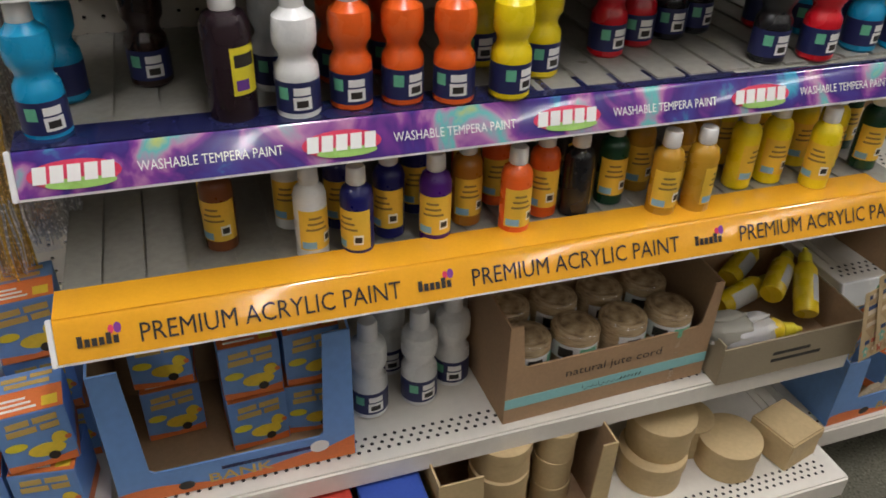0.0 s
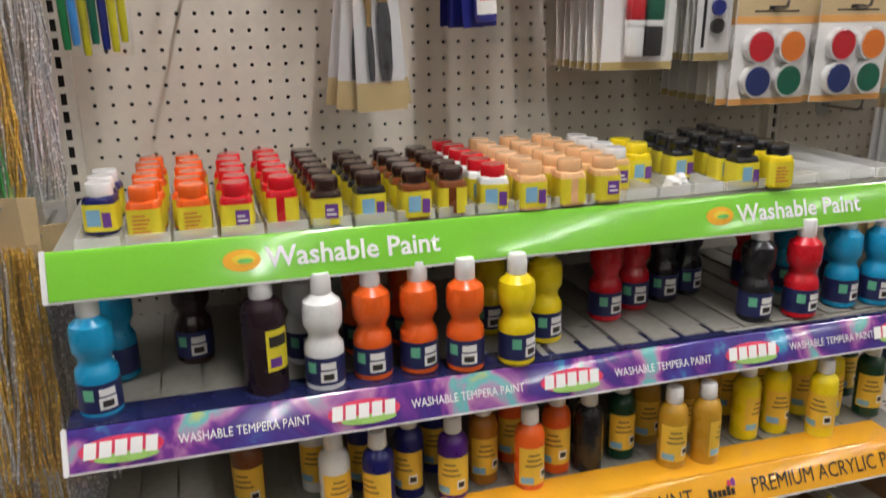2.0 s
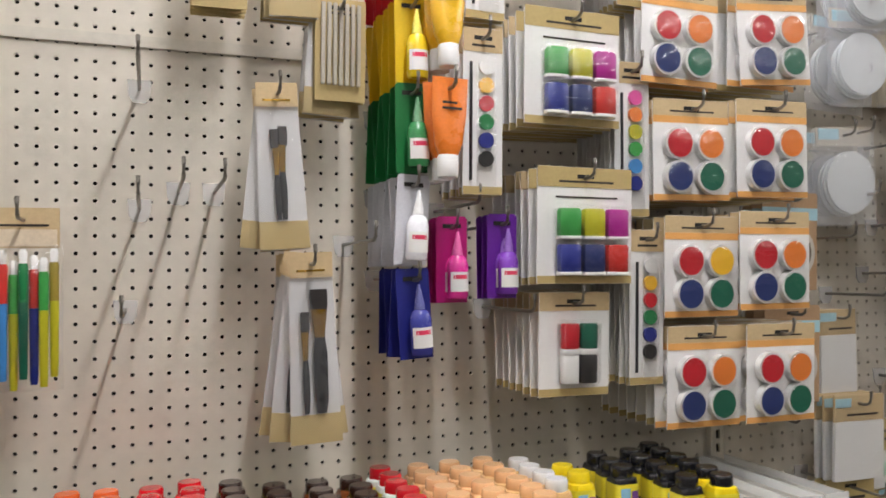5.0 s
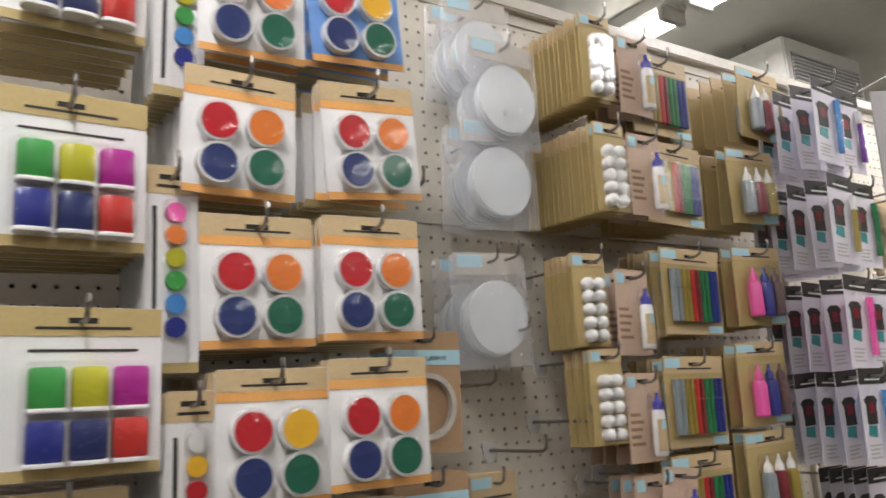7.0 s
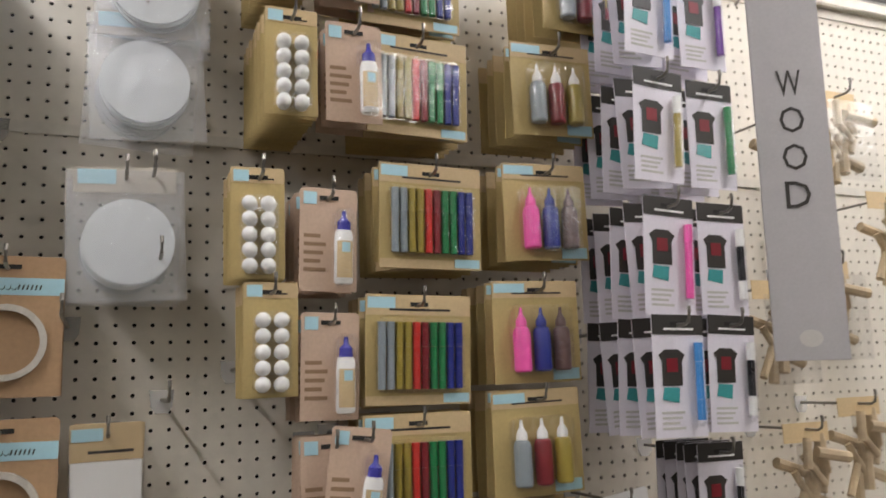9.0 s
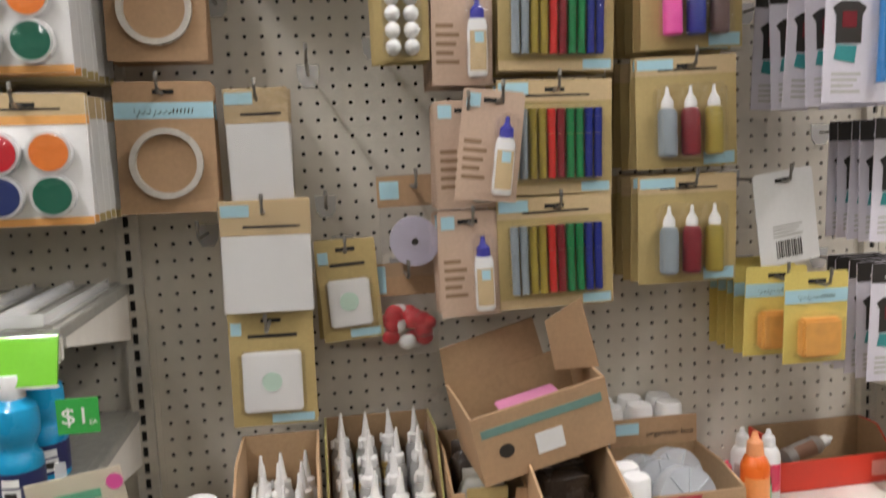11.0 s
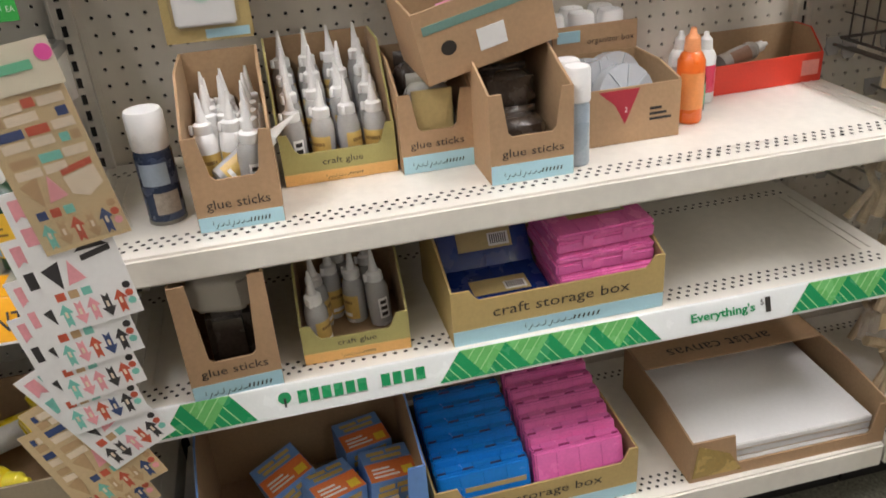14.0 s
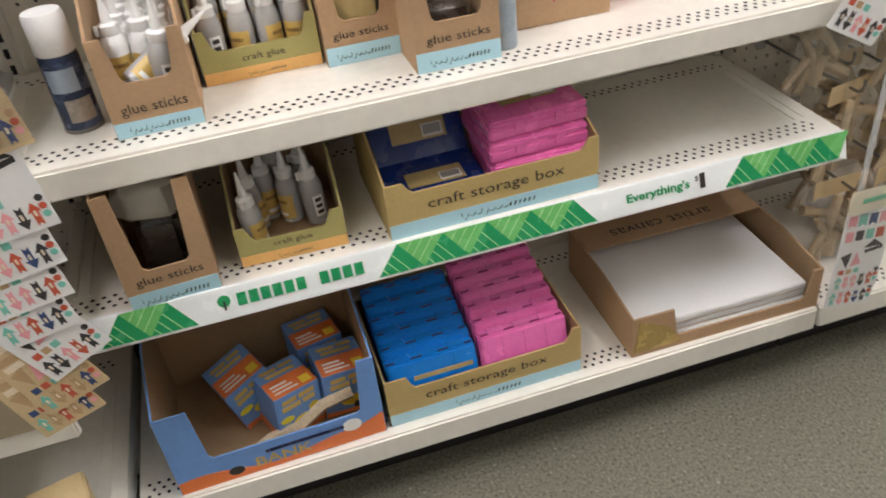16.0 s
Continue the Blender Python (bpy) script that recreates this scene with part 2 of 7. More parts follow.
def place(key, build, m):
    """The first thing of a kind is built, the others are copies with all parts."""
    if key in CACHE:
        return copy_thing(CACHE[key], m)
    ob = build()
    ob.matrix_basis = m
    CACHE[key] = ob
    return ob

# ---- shell of the shop ----
BAY = 1.2192
PITCH = 0.0254
floor_mat = ramp_material("speckled_floor", "noise", 170, [(0.30, (0.060, 0.057, 0.041)), (0.42, (0.130, 0.124, 0.092)), (0.56, (0.172, 0.164, 0.124)), (0.67, (0.210, 0.200, 0.154)), (0.73, (0.36, 0.35, 0.31))], rough=0.34, distort=0.3)
shop_wall = M("shop_wall_paint", (0.45, 0.43, 0.40), 0.7, var=0.08, scale=2)
ceil_mat = M("ceiling_paint", (0.80, 0.78, 0.74), 0.8, var=0.05, scale=2)
tagged(part("floor", bx(-7, 11, -8, 5, -0.1, 0), floor_mat), "speckled grey-green polished shop floor", "floor", kind="structure")
tagged(part("ceiling", bx(-7, 11, -8, 5, CEILING, CEILING + 0.1), ceil_mat), "white painted shop ceiling", "ceiling", kind="structure")
for nm, b in (("wall_north", (-7, 11, 5, 5.15)), ("wall_south", (-7, 11, -8.15, -8)), ("wall_west", (-7.15, -7, -8.15, 5.15)), ("wall_east", (11, 11.15, -8.15, 5.15))):
    tagged(part(nm, bx(b[0], b[1], b[2], b[3], 0, CEILING), shop_wall), "plain painted shop wall", "wall", kind="structure")
# the row of shelving across the aisle, never faced
tagged(part("wall_shelving_opposite", bx(-4, 6.5, -3.0, -2.55, 0, 1.5, 0.01), M("stocked_shelving", (0.13, 0.11, 0.095), 0.8, var=0.5, scale=5)), "plain back of the shelving across the aisle", "wall", kind="structure")


def lattice(name, x0, z0, nx, nz, y, hole_w, hole_h, round_hole, material, depth=0.005, edge=0.0):
    """A sheet of one-inch cells, each with a hole through it."""
    verts, faces = [], []
    k = 8 if round_hole else 4
    for i in range(nx):
        for j in range(nz):
            cx, cz = x0 + i * PITCH, z0 - j * PITCH
            wx = edge if edge else PITCH
            s = len(verts)
            if round_hole:
                out = [(0.5, 0), (0.5, 0.5), (0, 0.5), (-0.5, 0.5), (-0.5, 0), (-0.5, -0.5), (0, -0.5), (0.5, -0.5)]
                inn = [(0.5 * math.cos(math.pi / 4 * q), 0.5 * math.sin(math.pi / 4 * q)) for q in range(8)]
            else:
                out = [(0.5, 0.5), (-0.5, 0.5), (-0.5, -0.5), (0.5, -0.5)]
                inn = out
            verts += [(cx + wx * a, y, cz + PITCH * b) for a, b in out]
            verts += [(cx + hole_w * a, y, cz + hole_h * b) for a, b in inn]
            verts += [(cx + hole_w * a, y + depth, cz + hole_h * b) for a, b in inn]
            for q in range(k):
                n = (q + 1) % k
                faces.append((s + q, s + k + q, s + k + n, s + n))
                faces.append((s + k + q, s + 2 * k + q, s + 2 * k + n, s + k + n))
    me = bpy.data.meshes.new(name)
    me.from_pydata(verts, [], faces)
    me.materials.append(material)
    return new(name, me)


ROWS = 78
TOP_ROW = 1.76 + 19 * PITCH
for k in range(-1, 3):
    x0 = k * BAY
    lo, hi = TOP_ROW - (ROWS - 0.5) * PITCH, TOP_ROW + 0.5 * PITCH
    pb = lattice("pegboard", x0 + 0.038, TOP_ROW, 46, ROWS, 0.0, 0.0064, 0.0064, True, BOARD)
    tagged(pb, "beige painted pegboard panel with rows of holes", "pegboard", "gondola back panels", "structure")
    # black sheet added behind the board, painting the shade seen through its holes
    backing = part("board_backing", bx(x0 + 0.02, x0 + BAY - 0.02, 0.0052, 0.012, lo, hi), HOLE_SHADE, pb, "black sheet standing in for the shade behind the holes")
    bm = bx(x0 + 0.016, x0 + 0.038 - PITCH / 2, -0.0005, 0.006, lo, hi)
    bx(x0 + 0.038 + 45.5 * PITCH, x0 + BAY - 0.016, -0.0005, 0.006, lo, hi, bm=bm)
    bx(x0 + 0.016, x0 + BAY - 0.016, -0.0005, 0.006, lo - 0.12, lo, bm=bm)
    bx(x0 + 0.016, x0 + BAY - 0.016, -0.004, 0.006, hi, hi + 0.03, bm=bm)
    part("board_edge", bm, BOARD, pb)
    part("panel_joint", bx(x0 + 0.018, x0 + BAY - 0.018, -0.004, -0.0008, 1.835, 1.853, 0.001), UPRIGHT, pb, "pale joint strip between two panels")
for k in range(-1, 4):
    x0 = k * BAY
    up = thing("gondola_upright", "slotted steel upright between shelving bays", "upright", pose(x0, 0, 0))
    up["kind"] = "structure"
    s = lattice("slotted_face", 0.0, TOP_ROW + PITCH / 2, 1, 79, -0.013, 0.0085, 0.0165, False, UPRIGHT, edge=0.022)
    s.parent = up
    # black block added behind the slots in place of the shade inside the upright
    part("upright_core", bx(-0.012, 0.012, -0.006, 0.02, 0.02, 2.28), HOLE_SHADE, up, "black core standing in for the shade inside the slotted upright")
    bm = bx(-0.0165, -0.011, -0.0145, 0.02, 0.02, 2.28, 0.001)
    bx(0.011, 0.0165, -0.0145, 0.02, 0.02, 2.28, 0.001, bm=bm)
    part("upright_flange", bm, UPRIGHT, up)
rail = thing("gondola_top_rail", "pale steel rail along the top of the shelving", "rail", pose(0, 0, 0))
rail["kind"] = "structure"
part("rail_bar", bx(-BAY, 3 * BAY, -0.02, 0.03, 2.28, 2.31, 0.003), UPRIGHT, rail)

# ceiling fixtures
TUBE = M("fluorescent_tube", (1, 1, 1), 0.4, emit=9.0, bump=0)
HOUSING = M("fixture_enamel", (0.82, 0.81, 0.78), 0.4)


def strip_light():
    ob = thing("fluorescent_fixture", "white two-tube fluorescent strip light on the ceiling", "ceiling light", group="ceiling strip lights")
    part("housing", bx(-0.06, 0.06, -1.12, 1.12, -0.06, 0, 0.006), HOUSING, ob)
    for s in (-0.045, 0.045):
        part("fluorescent_tube", tube([(s, -1.08, -0.085), (s, 1.08, -0.085)], 0.016, 10), TUBE, ob, "lit white fluorescent tube")
    for s in (-1.09, 1.09):
        part("lamp_holder", bx(-0.065, 0.065, s - 0.012, s + 0.012, -0.11, -0.05, 0.003), HOUSING, ob)
    return ob


for lx in LAMP_X:
    for ly in (-5.2, -2.9, -0.6, 1.7):
        place("strip_light", strip_light, pose(lx, ly, CEILING))

vent = thing("ceiling_vent_box", "white metal air vent box with a grey grille under the ceiling", "vent", pose(3.78, 0.55, 2.66))
part("vent_body", bx(-0.24, 0.34, 0, 0.5, 0, 0.24, 0.006), HOUSING, vent)
part("vent_recess", bx(-0.20, 0.30, -0.006, 0.0, 0.025, 0.175), M("vent_dark", (0.30, 0.30, 0.30), 0.7), vent, "dark vent opening")
for i in range(9):
    part("grille_slat", bx(-0.20, 0.30, -0.014, -0.004, 0.03 + i * 0.0165, 0.036 + i * 0.0165), M("vent_slat", (0.66, 0.66, 0.65), 0.5), vent)
part("hanger_rod", tube([(-0.2, 0.2, 0.24), (-0.2, 0.2, 0.29)], 0.006), STEEL, vent)

# ---- shelves ----
HOLE_MAT = M("shelf_perforation", (0.03, 0.028, 0.025), 0.9, bump=0)


def dots(name, x0, x1, ys, z, pitch, r, parent):
    """Rows of small punched holes in a shelf deck, too many to count."""
    bm = bmesh.new()
    for q, yy in enumerate(ys):
        n = int((x1 - x0) / pitch)
        for i in range(n):
            cx = x0 + (i + 0.5 * (q % 2)) * pitch
            vs = [bm.verts.new((cx + r * math.cos(math.pi / 3 * a), yy + r * math.sin(math.pi / 3 * a), z)) for a in range(6)]
            bm.faces.new(vs)
    ob = part(name, bm, HOLE_MAT, parent, "rows of small punched holes", smooth=False)
    ob["kind"] = "stuff"
    return ob


def shelf(x0, ztop, front, material, label, ribs=False, holes=True, lip=0.042, lip_top=0.0):
    ob = thing("shelf", label, "shelf", pose(x0, 0, ztop), "gondola shelves")
    w = BAY - 0.004
    bm = bx(0.004, w, front + 0.004, -0.004, -0.018, -0.001 if not ribs else -0.003, 0.0012)
    part("deck", bm, material if not ribs else GREY_DECK, ob)
    part("front_lip", bx(0.003, w + 0.001, front - 0.004, front + 0.012, -lip, lip_top, 0.004), material, ob)
    for s in (0.004, w - 0.004):
        bm = bmesh.new()
        pts = [(-0.005, -0.018), (front + 0.03, -0.018), (front + 0.03, -0.03), (-0.005, -0.09)]
        a = [bm.verts.new((s - 0.002, y, z)) for y, z in pts]
        b = [bm.verts.new((s + 0.002, y, z)) for y, z in pts]
        bm.faces.new(a)
        bm.faces.new(b[::-1])
        for i in range(4):
            bm.faces.new((a[i], b[i], b[(i + 1) % 4], a[(i + 1) % 4]))
        bmesh.ops.recalc_face_normals(bm, faces=bm.faces[:])
        part("bracket", bm, material, ob)
        if not ribs:
            for off in (0.022, 0.040):
                e = s + off if s < 0.1 else s - off
                part("deck_crease", bx(e - 0.0018, e + 0.0018, front + 0.06, -0.075, -0.0012, 0.0012, 0.0006), material, ob)
    if ribs:
        for i in range(24):
            cx = 0.028 + i * 0.0503
            part("deck_slat", bx(cx - 0.0215, cx + 0.0215, front + 0.012, -0.01, -0.003, 0.0, 0.0012), GREY_DECK, ob)
    if holes:
        dots("perforation_field", 0.02, w - 0.01, [front + 0.022, front + 0.034, front + 0.046], 0.0006, 0.0152, 0.0033, ob)
        dots("perforation_field", 0.02, w - 0.01, [-0.05, -0.062], 0.0006, 0.0152, 0.0033, ob)
    return ob


GREEN, PRANG, YELLOW, LOW1 = 1.15, 0.953, 0.760, 0.43
UP2, MID2, BASE, BASE1 = 0.747, 0.522, 0.172, 0.205
shelf(0, GREEN, -0.335, WHITE_METAL, "shelf with grey slatted deck holding small paint jars", ribs=True, holes=False, lip_top=-0.009)
shelf(0, PRANG, -0.375, WHITE_METAL, "shelf with grey slatted deck holding tempera bottles", ribs=True, holes=False, lip_top=-0.009)
shelf(0, YELLOW, -0.42, WHITE_METAL, "shelf with grey slatted deck holding acrylic bottles", ribs=True, holes=False, lip_top=-0.009)
shelf(0, LOW1, -0.425, WHITE_METAL, "white enamelled shelf with punched holes and cartons")
shelf(BAY, UP2, -0.36, WHITE_METAL, "white enamelled shelf with punched holes and glue cartons")
shelf(BAY, MID2, -0.36, WHITE_METAL, "white enamelled shelf with punched holes above the floor display")
for k in range(-1, 3):
    zb = BASE1 if k < 1 else BASE
    b = shelf(k * BAY, zb, -0.52 if k == 0 else -0.39, WHITE_METAL, "white enamelled base shelf close to the floor", lip=0.05)
    part("kickplate", bx(0.003, BAY - 0.003, -0.305, -0.295, -zb + 0.001, -0.05), BLACK_KICK, b, "black steel kickplate under the base shelf")
for k in (-1,):
    shelf(k * BAY, LOW1, -0.425, WHITE_METAL, "white enamelled shelf of the next bay")

# assumed shelf, added to cast shade on the next bay's lower part
shelf(2 * BAY, 0.98, -0.40, WHITE_METAL, "white enamelled shelf added over the baskets to shade the next bay")

# ---- printed price strips ----
TIEDYE = ramp_material("tie_dye_print", "noise", 11, [(0.0, (0.02, 0.25, 0.45)), (0.3, (0.05, 0.35, 0.55)), (0.38, (0.07, 0.06, 0.30)), (0.49, (0.07, 0.03, 0.22)), (0.55, (0.22, 0.05, 0.30)), (0.61, (0.50, 0.22, 0.42)), (0.68, (0.15, 0.5, 0.5)), (0.8, (0.6, 0.6, 0.1))], rough=0.16, coat=1.0, distort=0.8)
GREEN_STRIP = M("green_strip_print", (0.22, 0.62, 0.05), 0.16, var=0.04, coat=1.0, bump=0.01)
YELLOW_STRIP = M("amber_strip_print", (0.88, 0.42, 0.025), 0.16, var=0.05, coat=1.0, bump=0.01)
NAVY = M("navy_print", (0.015, 0.018, 0.075), 0.25, var=0.1, coat=0.3)


def strip_body(name, label, x0, ztop, y, h, material, flap=0.0, flap_mat=None, lean=0.0, tilt=19):
    ob = thing(name, label, "price strip", pose(x0, y + 0.009, ztop, -tilt, lean, 0), "price strips")
    pr = [(-0.003 + 0.0006 * ((k / 4 - 1) ** 2), 0.001 - (h + 0.001) * k / 8) for k in range(9)]
    part("strip_face", side_slab(0.002, BAY - 0.006, [(0.0012, 0.004), (-0.0008, 0.0036), (-0.0020, 0.0026)] + pr + [(0.0012, -h)]), material, ob)
    part("strip_edge", bx(0.0, BAY - 0.002, -0.0018, 0.0025, -h - 0.003, -h, 0.0008), WHITE_PLASTIC, ob)
    part("strip_end", bx(-0.0045, 0.0015, -0.0045, 0.004, -h - 0.003, 0.005, 0.001), WHITE_PLASTIC, ob)
    if flap:
        f = part("strip_flap", bx(0.002, BAY - 0.004, 0.0, flap, 0.0036, 0.0052, 0.0005), flap_mat, ob, "glossy printed flap over the shelf edge")
        f.rotation_euler = (radians(tilt), 0, 0)
    return ob


def blob(parent, name, cx, cz, rx, rz, material, y=-0.0036, label=""):
    return part(name, disc(cx, cz, rx, y - 0.0004, y, 22, rz / rx), material, parent, label)


gs = strip_body("price_strip", "bright green glossy strip lettered for washable paint", 0, 1.151, -0.345, 0.052, GREEN_STRIP, lean=0.6)
for x in (0.346, 1.001):
    words("Washable Paint", x, -0.024, 0.025, 0.216, -0.0045, INK_WHITE, gs, bold=0.018)
    blob(gs, "logo_oval", x - 0.135, -0.025, 0.022, 0.013, M("logo_amber", (0.85, 0.42, 0.02), 0.3))
    blob(gs, "logo_mark", x - 0.133, -0.024, 0.013, 0.006, M("logo_yellow", (0.85, 0.62, 0.05), 0.3), y=-0.0042)
    blob(gs, "logo_mark", x - 0.131, -0.026, 0.009, 0.003, M("logo_green", (0.15, 0.5, 0.1), 0.3), y=-0.0047)
ps = strip_body("price_strip", "tie-dye printed glossy strip lettered for washable tempera paint", 0, 0.954, -0.388, 0.045, TIEDYE, 0.05, NAVY, lean=0.6, tilt=23)
LOGO_RED = M("logo_red", (0.75, 0.05, 0.12), 0.3)
LOGO_GREEN = M("logo_leaf", (0.35, 0.6, 0.15), 0.3)
for x in (0.058, 0.339, 0.622, 0.908, 1.165):
    blob(ps, "logo_splash", x, -0.024, 0.046 if x < 1.1 else 0.032, 0.015, LOGO_RED)
    blob(ps, "logo_swoosh", x + 0.005, -0.034, 0.035, 0.006, LOGO_GREEN, y=-0.0041)
    for i in range(5):
        if x < 1.1 or i < 3:
            part("logo_bar", slab([(x - 0.041 + i * 0.0165, -0.032), (x - 0.028 + i * 0.0165, -0.032), (x - 0.026 + i * 0.0165, -0.014), (x - 0.039 + i * 0.0165, -0.014)], -0.0052, -0.0046), INK_WHITE, ps)
for x in (0.196, 0.476, 0.762, 1.048):
    words("WASHABLE TEMPERA PAINT", x, -0.024, 0.011, 0.153, -0.0045, INK_WHITE, ps)
ys = strip_body("price_strip", "amber glossy strip lettered premium acrylic paint", 0, 0.774, -0.437, 0.046, YELLOW_STRIP, 0.055, YELLOW_STRIP, lean=0.95, tilt=29)
for x in (0.2415, 0.638, 1.040):
    words("PREMIUM ACRYLIC PAINT", x, -0.024, 0.022, 0.303, -0.0045, INK, ys)
for x in (0.047, 0.438, 0.838):
    for i in range(6):
        part("logo_bar", bx(x - 0.023 + i * 0.0075, x - 0.0175 + i * 0.0075, -0.0048, -0.0042, -0.031, -0.018 if i in (0, 4) else -0.022), INK, ys)
    blob(ys, "logo_splash", x + 0.020, -0.014, 0.004, 0.006, M("logo_purple", (0.25, 0.05, 0.3), 0.3))
    blob(ys, "logo_splash", x + 0.013, -0.015, 0.003, 0.005, LOGO_RED)

TREE_GREEN = M("strip_green_print", (0.018, 0.28, 0.10), 0.25, var=0.05, coat=0.4)
TREE_LIGHT = M("strip_light_green", (0.15, 0.47, 0.14), 0.25, coat=0.4)
TREE_PALE = M("strip_pale_green", (0.36, 0.66, 0.30), 0.25, coat=0.4)
WHITE_STRIP = M("white_strip_print", (0.80, 0.82, 0.80), 0.22, var=0.03, coat=0.5)
DH = 0.041
ds = strip_body("price_strip", "white and green zigzag strip with lettering below the shelf edge", BAY, 0.523, -0.373, DH, WHITE_STRIP, lean=0.22)


def hatch_line(x0, z0, x1, z1, y, material):
    d = 0.0009
    n = 5
    lo = [(x0 + (x1 - x0) * k / n - d, z0 + (z1 - z0) * k / n) for k in range(n + 1)]
    part("hatch_line", slab(lo + [(x + 2 * d, z) for x, z in lo[::-1]], y - 0.0003, y), material, ds, smooth=False)


ZB, ZT = -DH + 0.0015, 0.0025
for a, n, open_end in ((0.055, 2, False), (0.439, 5, False), (0.996, 3, True)):
    p = 0.0680 if n > 2 else 0.0640
    hgt = ZT - ZB
    for i in range(n):
        c = a + (i + 0.5) * p
        rows = 8
        up = [(c - p / 2 * (1 - k / rows), ZB + hgt * k / rows) for k in range(rows + 1)]
        part("green_wedge", slab(up + [(2 * c - x, z) for x, z in up[-2::-1]], -0.0036, -0.0032), TREE_GREEN, ds, smooth=False)
        for f in (0.22, 0.45, 0.68):
            hatch_line(c - p / 2 + f * p / 2, ZB + f * hgt, c - p / 2 + f * p, ZB, -0.0039, TREE_PALE)
        if i < n - 1 or open_end:
            e = c + p / 2
            q = p / 2 if i < n - 1 else 0.02
            dn = [(e - p / 2 * k / rows, ZB + hgt * k / rows) for k in range(rows + 1)]
            part("green_wedge", slab(dn + [(e + q * k / rows, ZB + hgt * k / rows) for k in range(rows, 0, -1)], -0.0036, -0.0032), TREE_LIGHT, ds, smooth=False)
            for f in (0.22, 0.45, 0.68):
                if q > 0.03:
                    hatch_line(e - f * p / 2, ZB + f * hgt, e - f * p / 2 + (1 - f) * p / 2, ZT, -0.0039, TREE_PALE)
for i in range(11):
    if i != 6:
        x = 0.241 + i * 0.0166
        part("logo_bar", bx(x, x + 0.0125, -0.0046, -0.004, -0.027, -0.009), TREE_GREEN, ds)
blob(ds, "logo_tree", 0.223, -0.016, 0.009, 0.0085, TREE_GREEN)
part("logo_trunk", bx(0.2215, 0.2245, -0.0048, -0.0042, -0.029, -0.016), INK, ds)
words("Everything's", 0.882, -0.0195, 0.018, 0.106, -0.0045, TREE_GREEN, ds, bold=0.025)
words("1", 0.957, -0.018, 0.024, 0.009, -0.0045, INK, ds, bold=0.03)
words("$", 0.947, -0.013, 0.010, 0.006, -0.0045, INK, ds)

# ---- things on the shelves ----
def colour(name, c, rough=0.28, coat=0.2, var=0.06):
    return M(name, c, rough, var=var, coat=coat, bump=0.015)


PAINT = {
    "cyan": (0.01, 0.30, 0.55), "brown": (0.03, 0.012, 0.008), "plum": (0.018, 0.008, 0.012), "white": (0.78, 0.78, 0.76),
    "orange": (0.82, 0.12, 0.015), "yellow": (0.85, 0.65, 0.01), "red": (0.60, 0.01, 0.02), "black": (0.012, 0.012, 0.014),
    "blue": (0.006, 0.008, 0.11), "purple": (0.065, 0.008, 0.16), "amber": (0.45, 0.17, 0.015), "rust": (0.18, 0.05, 0.012),
    "ochre": (0.50, 0.26, 0.02), "green": (0.006, 0.05, 0.022), "peach": (0.85, 0.50, 0.25), "sand": (0.72, 0.45, 0.2),
}
LABEL_NAVY = M("label_navy", (0.02, 0.025, 0.10), 0.35, var=0.08)
LABEL_YELLOW = M("label_yellow", (0.85, 0.55, 0.06), 0.35, var=0.06)
LABEL_LEMON = M("label_lemon", (0.80, 0.68, 0.04), 0.35, var=0.06)
LABEL_PURPLE = M("label_purple", (0.16, 0.05, 0.30), 0.4)
LABEL_BLUE = M("label_sky", (0.25, 0.50, 0.70), 0.4)
LABEL_GREEN = M("label_green", (0.15, 0.5, 0.3), 0.4)
LABEL_GOLD = M("label_gold", (0.62, 0.42, 0.12), 0.4)


def bars(parent, x0, x1, z0, z1, y, n=7, name="barcode_bar"):
    """Print too small to read: plain dark bars."""
    st = (x1 - x0) / n
    for i in range(n):
        part(name, bx(x0 + i * st, x0 + (i + 0.35 + 0.3 * ((i * 7) % 3) / 2) * st, y - 0.0003, y, z0, z1), INK, parent, smooth=False)


def lines(parent, x0, x1, z0, z1, y, n=3, material=None, name="print_line"):
    bm = bmesh.new()
    st = (z1 - z0) / n
    for i in range(n):
        bx(x0, x1 - (x1 - x0) * 0.25 * ((i * 5) % 3) / 2, y - 0.0003, y, z0 + i * st, z0 + (i + 0.45) * st, bm=bm)
    return part(name, bm, material or INK, parent, smooth=False)


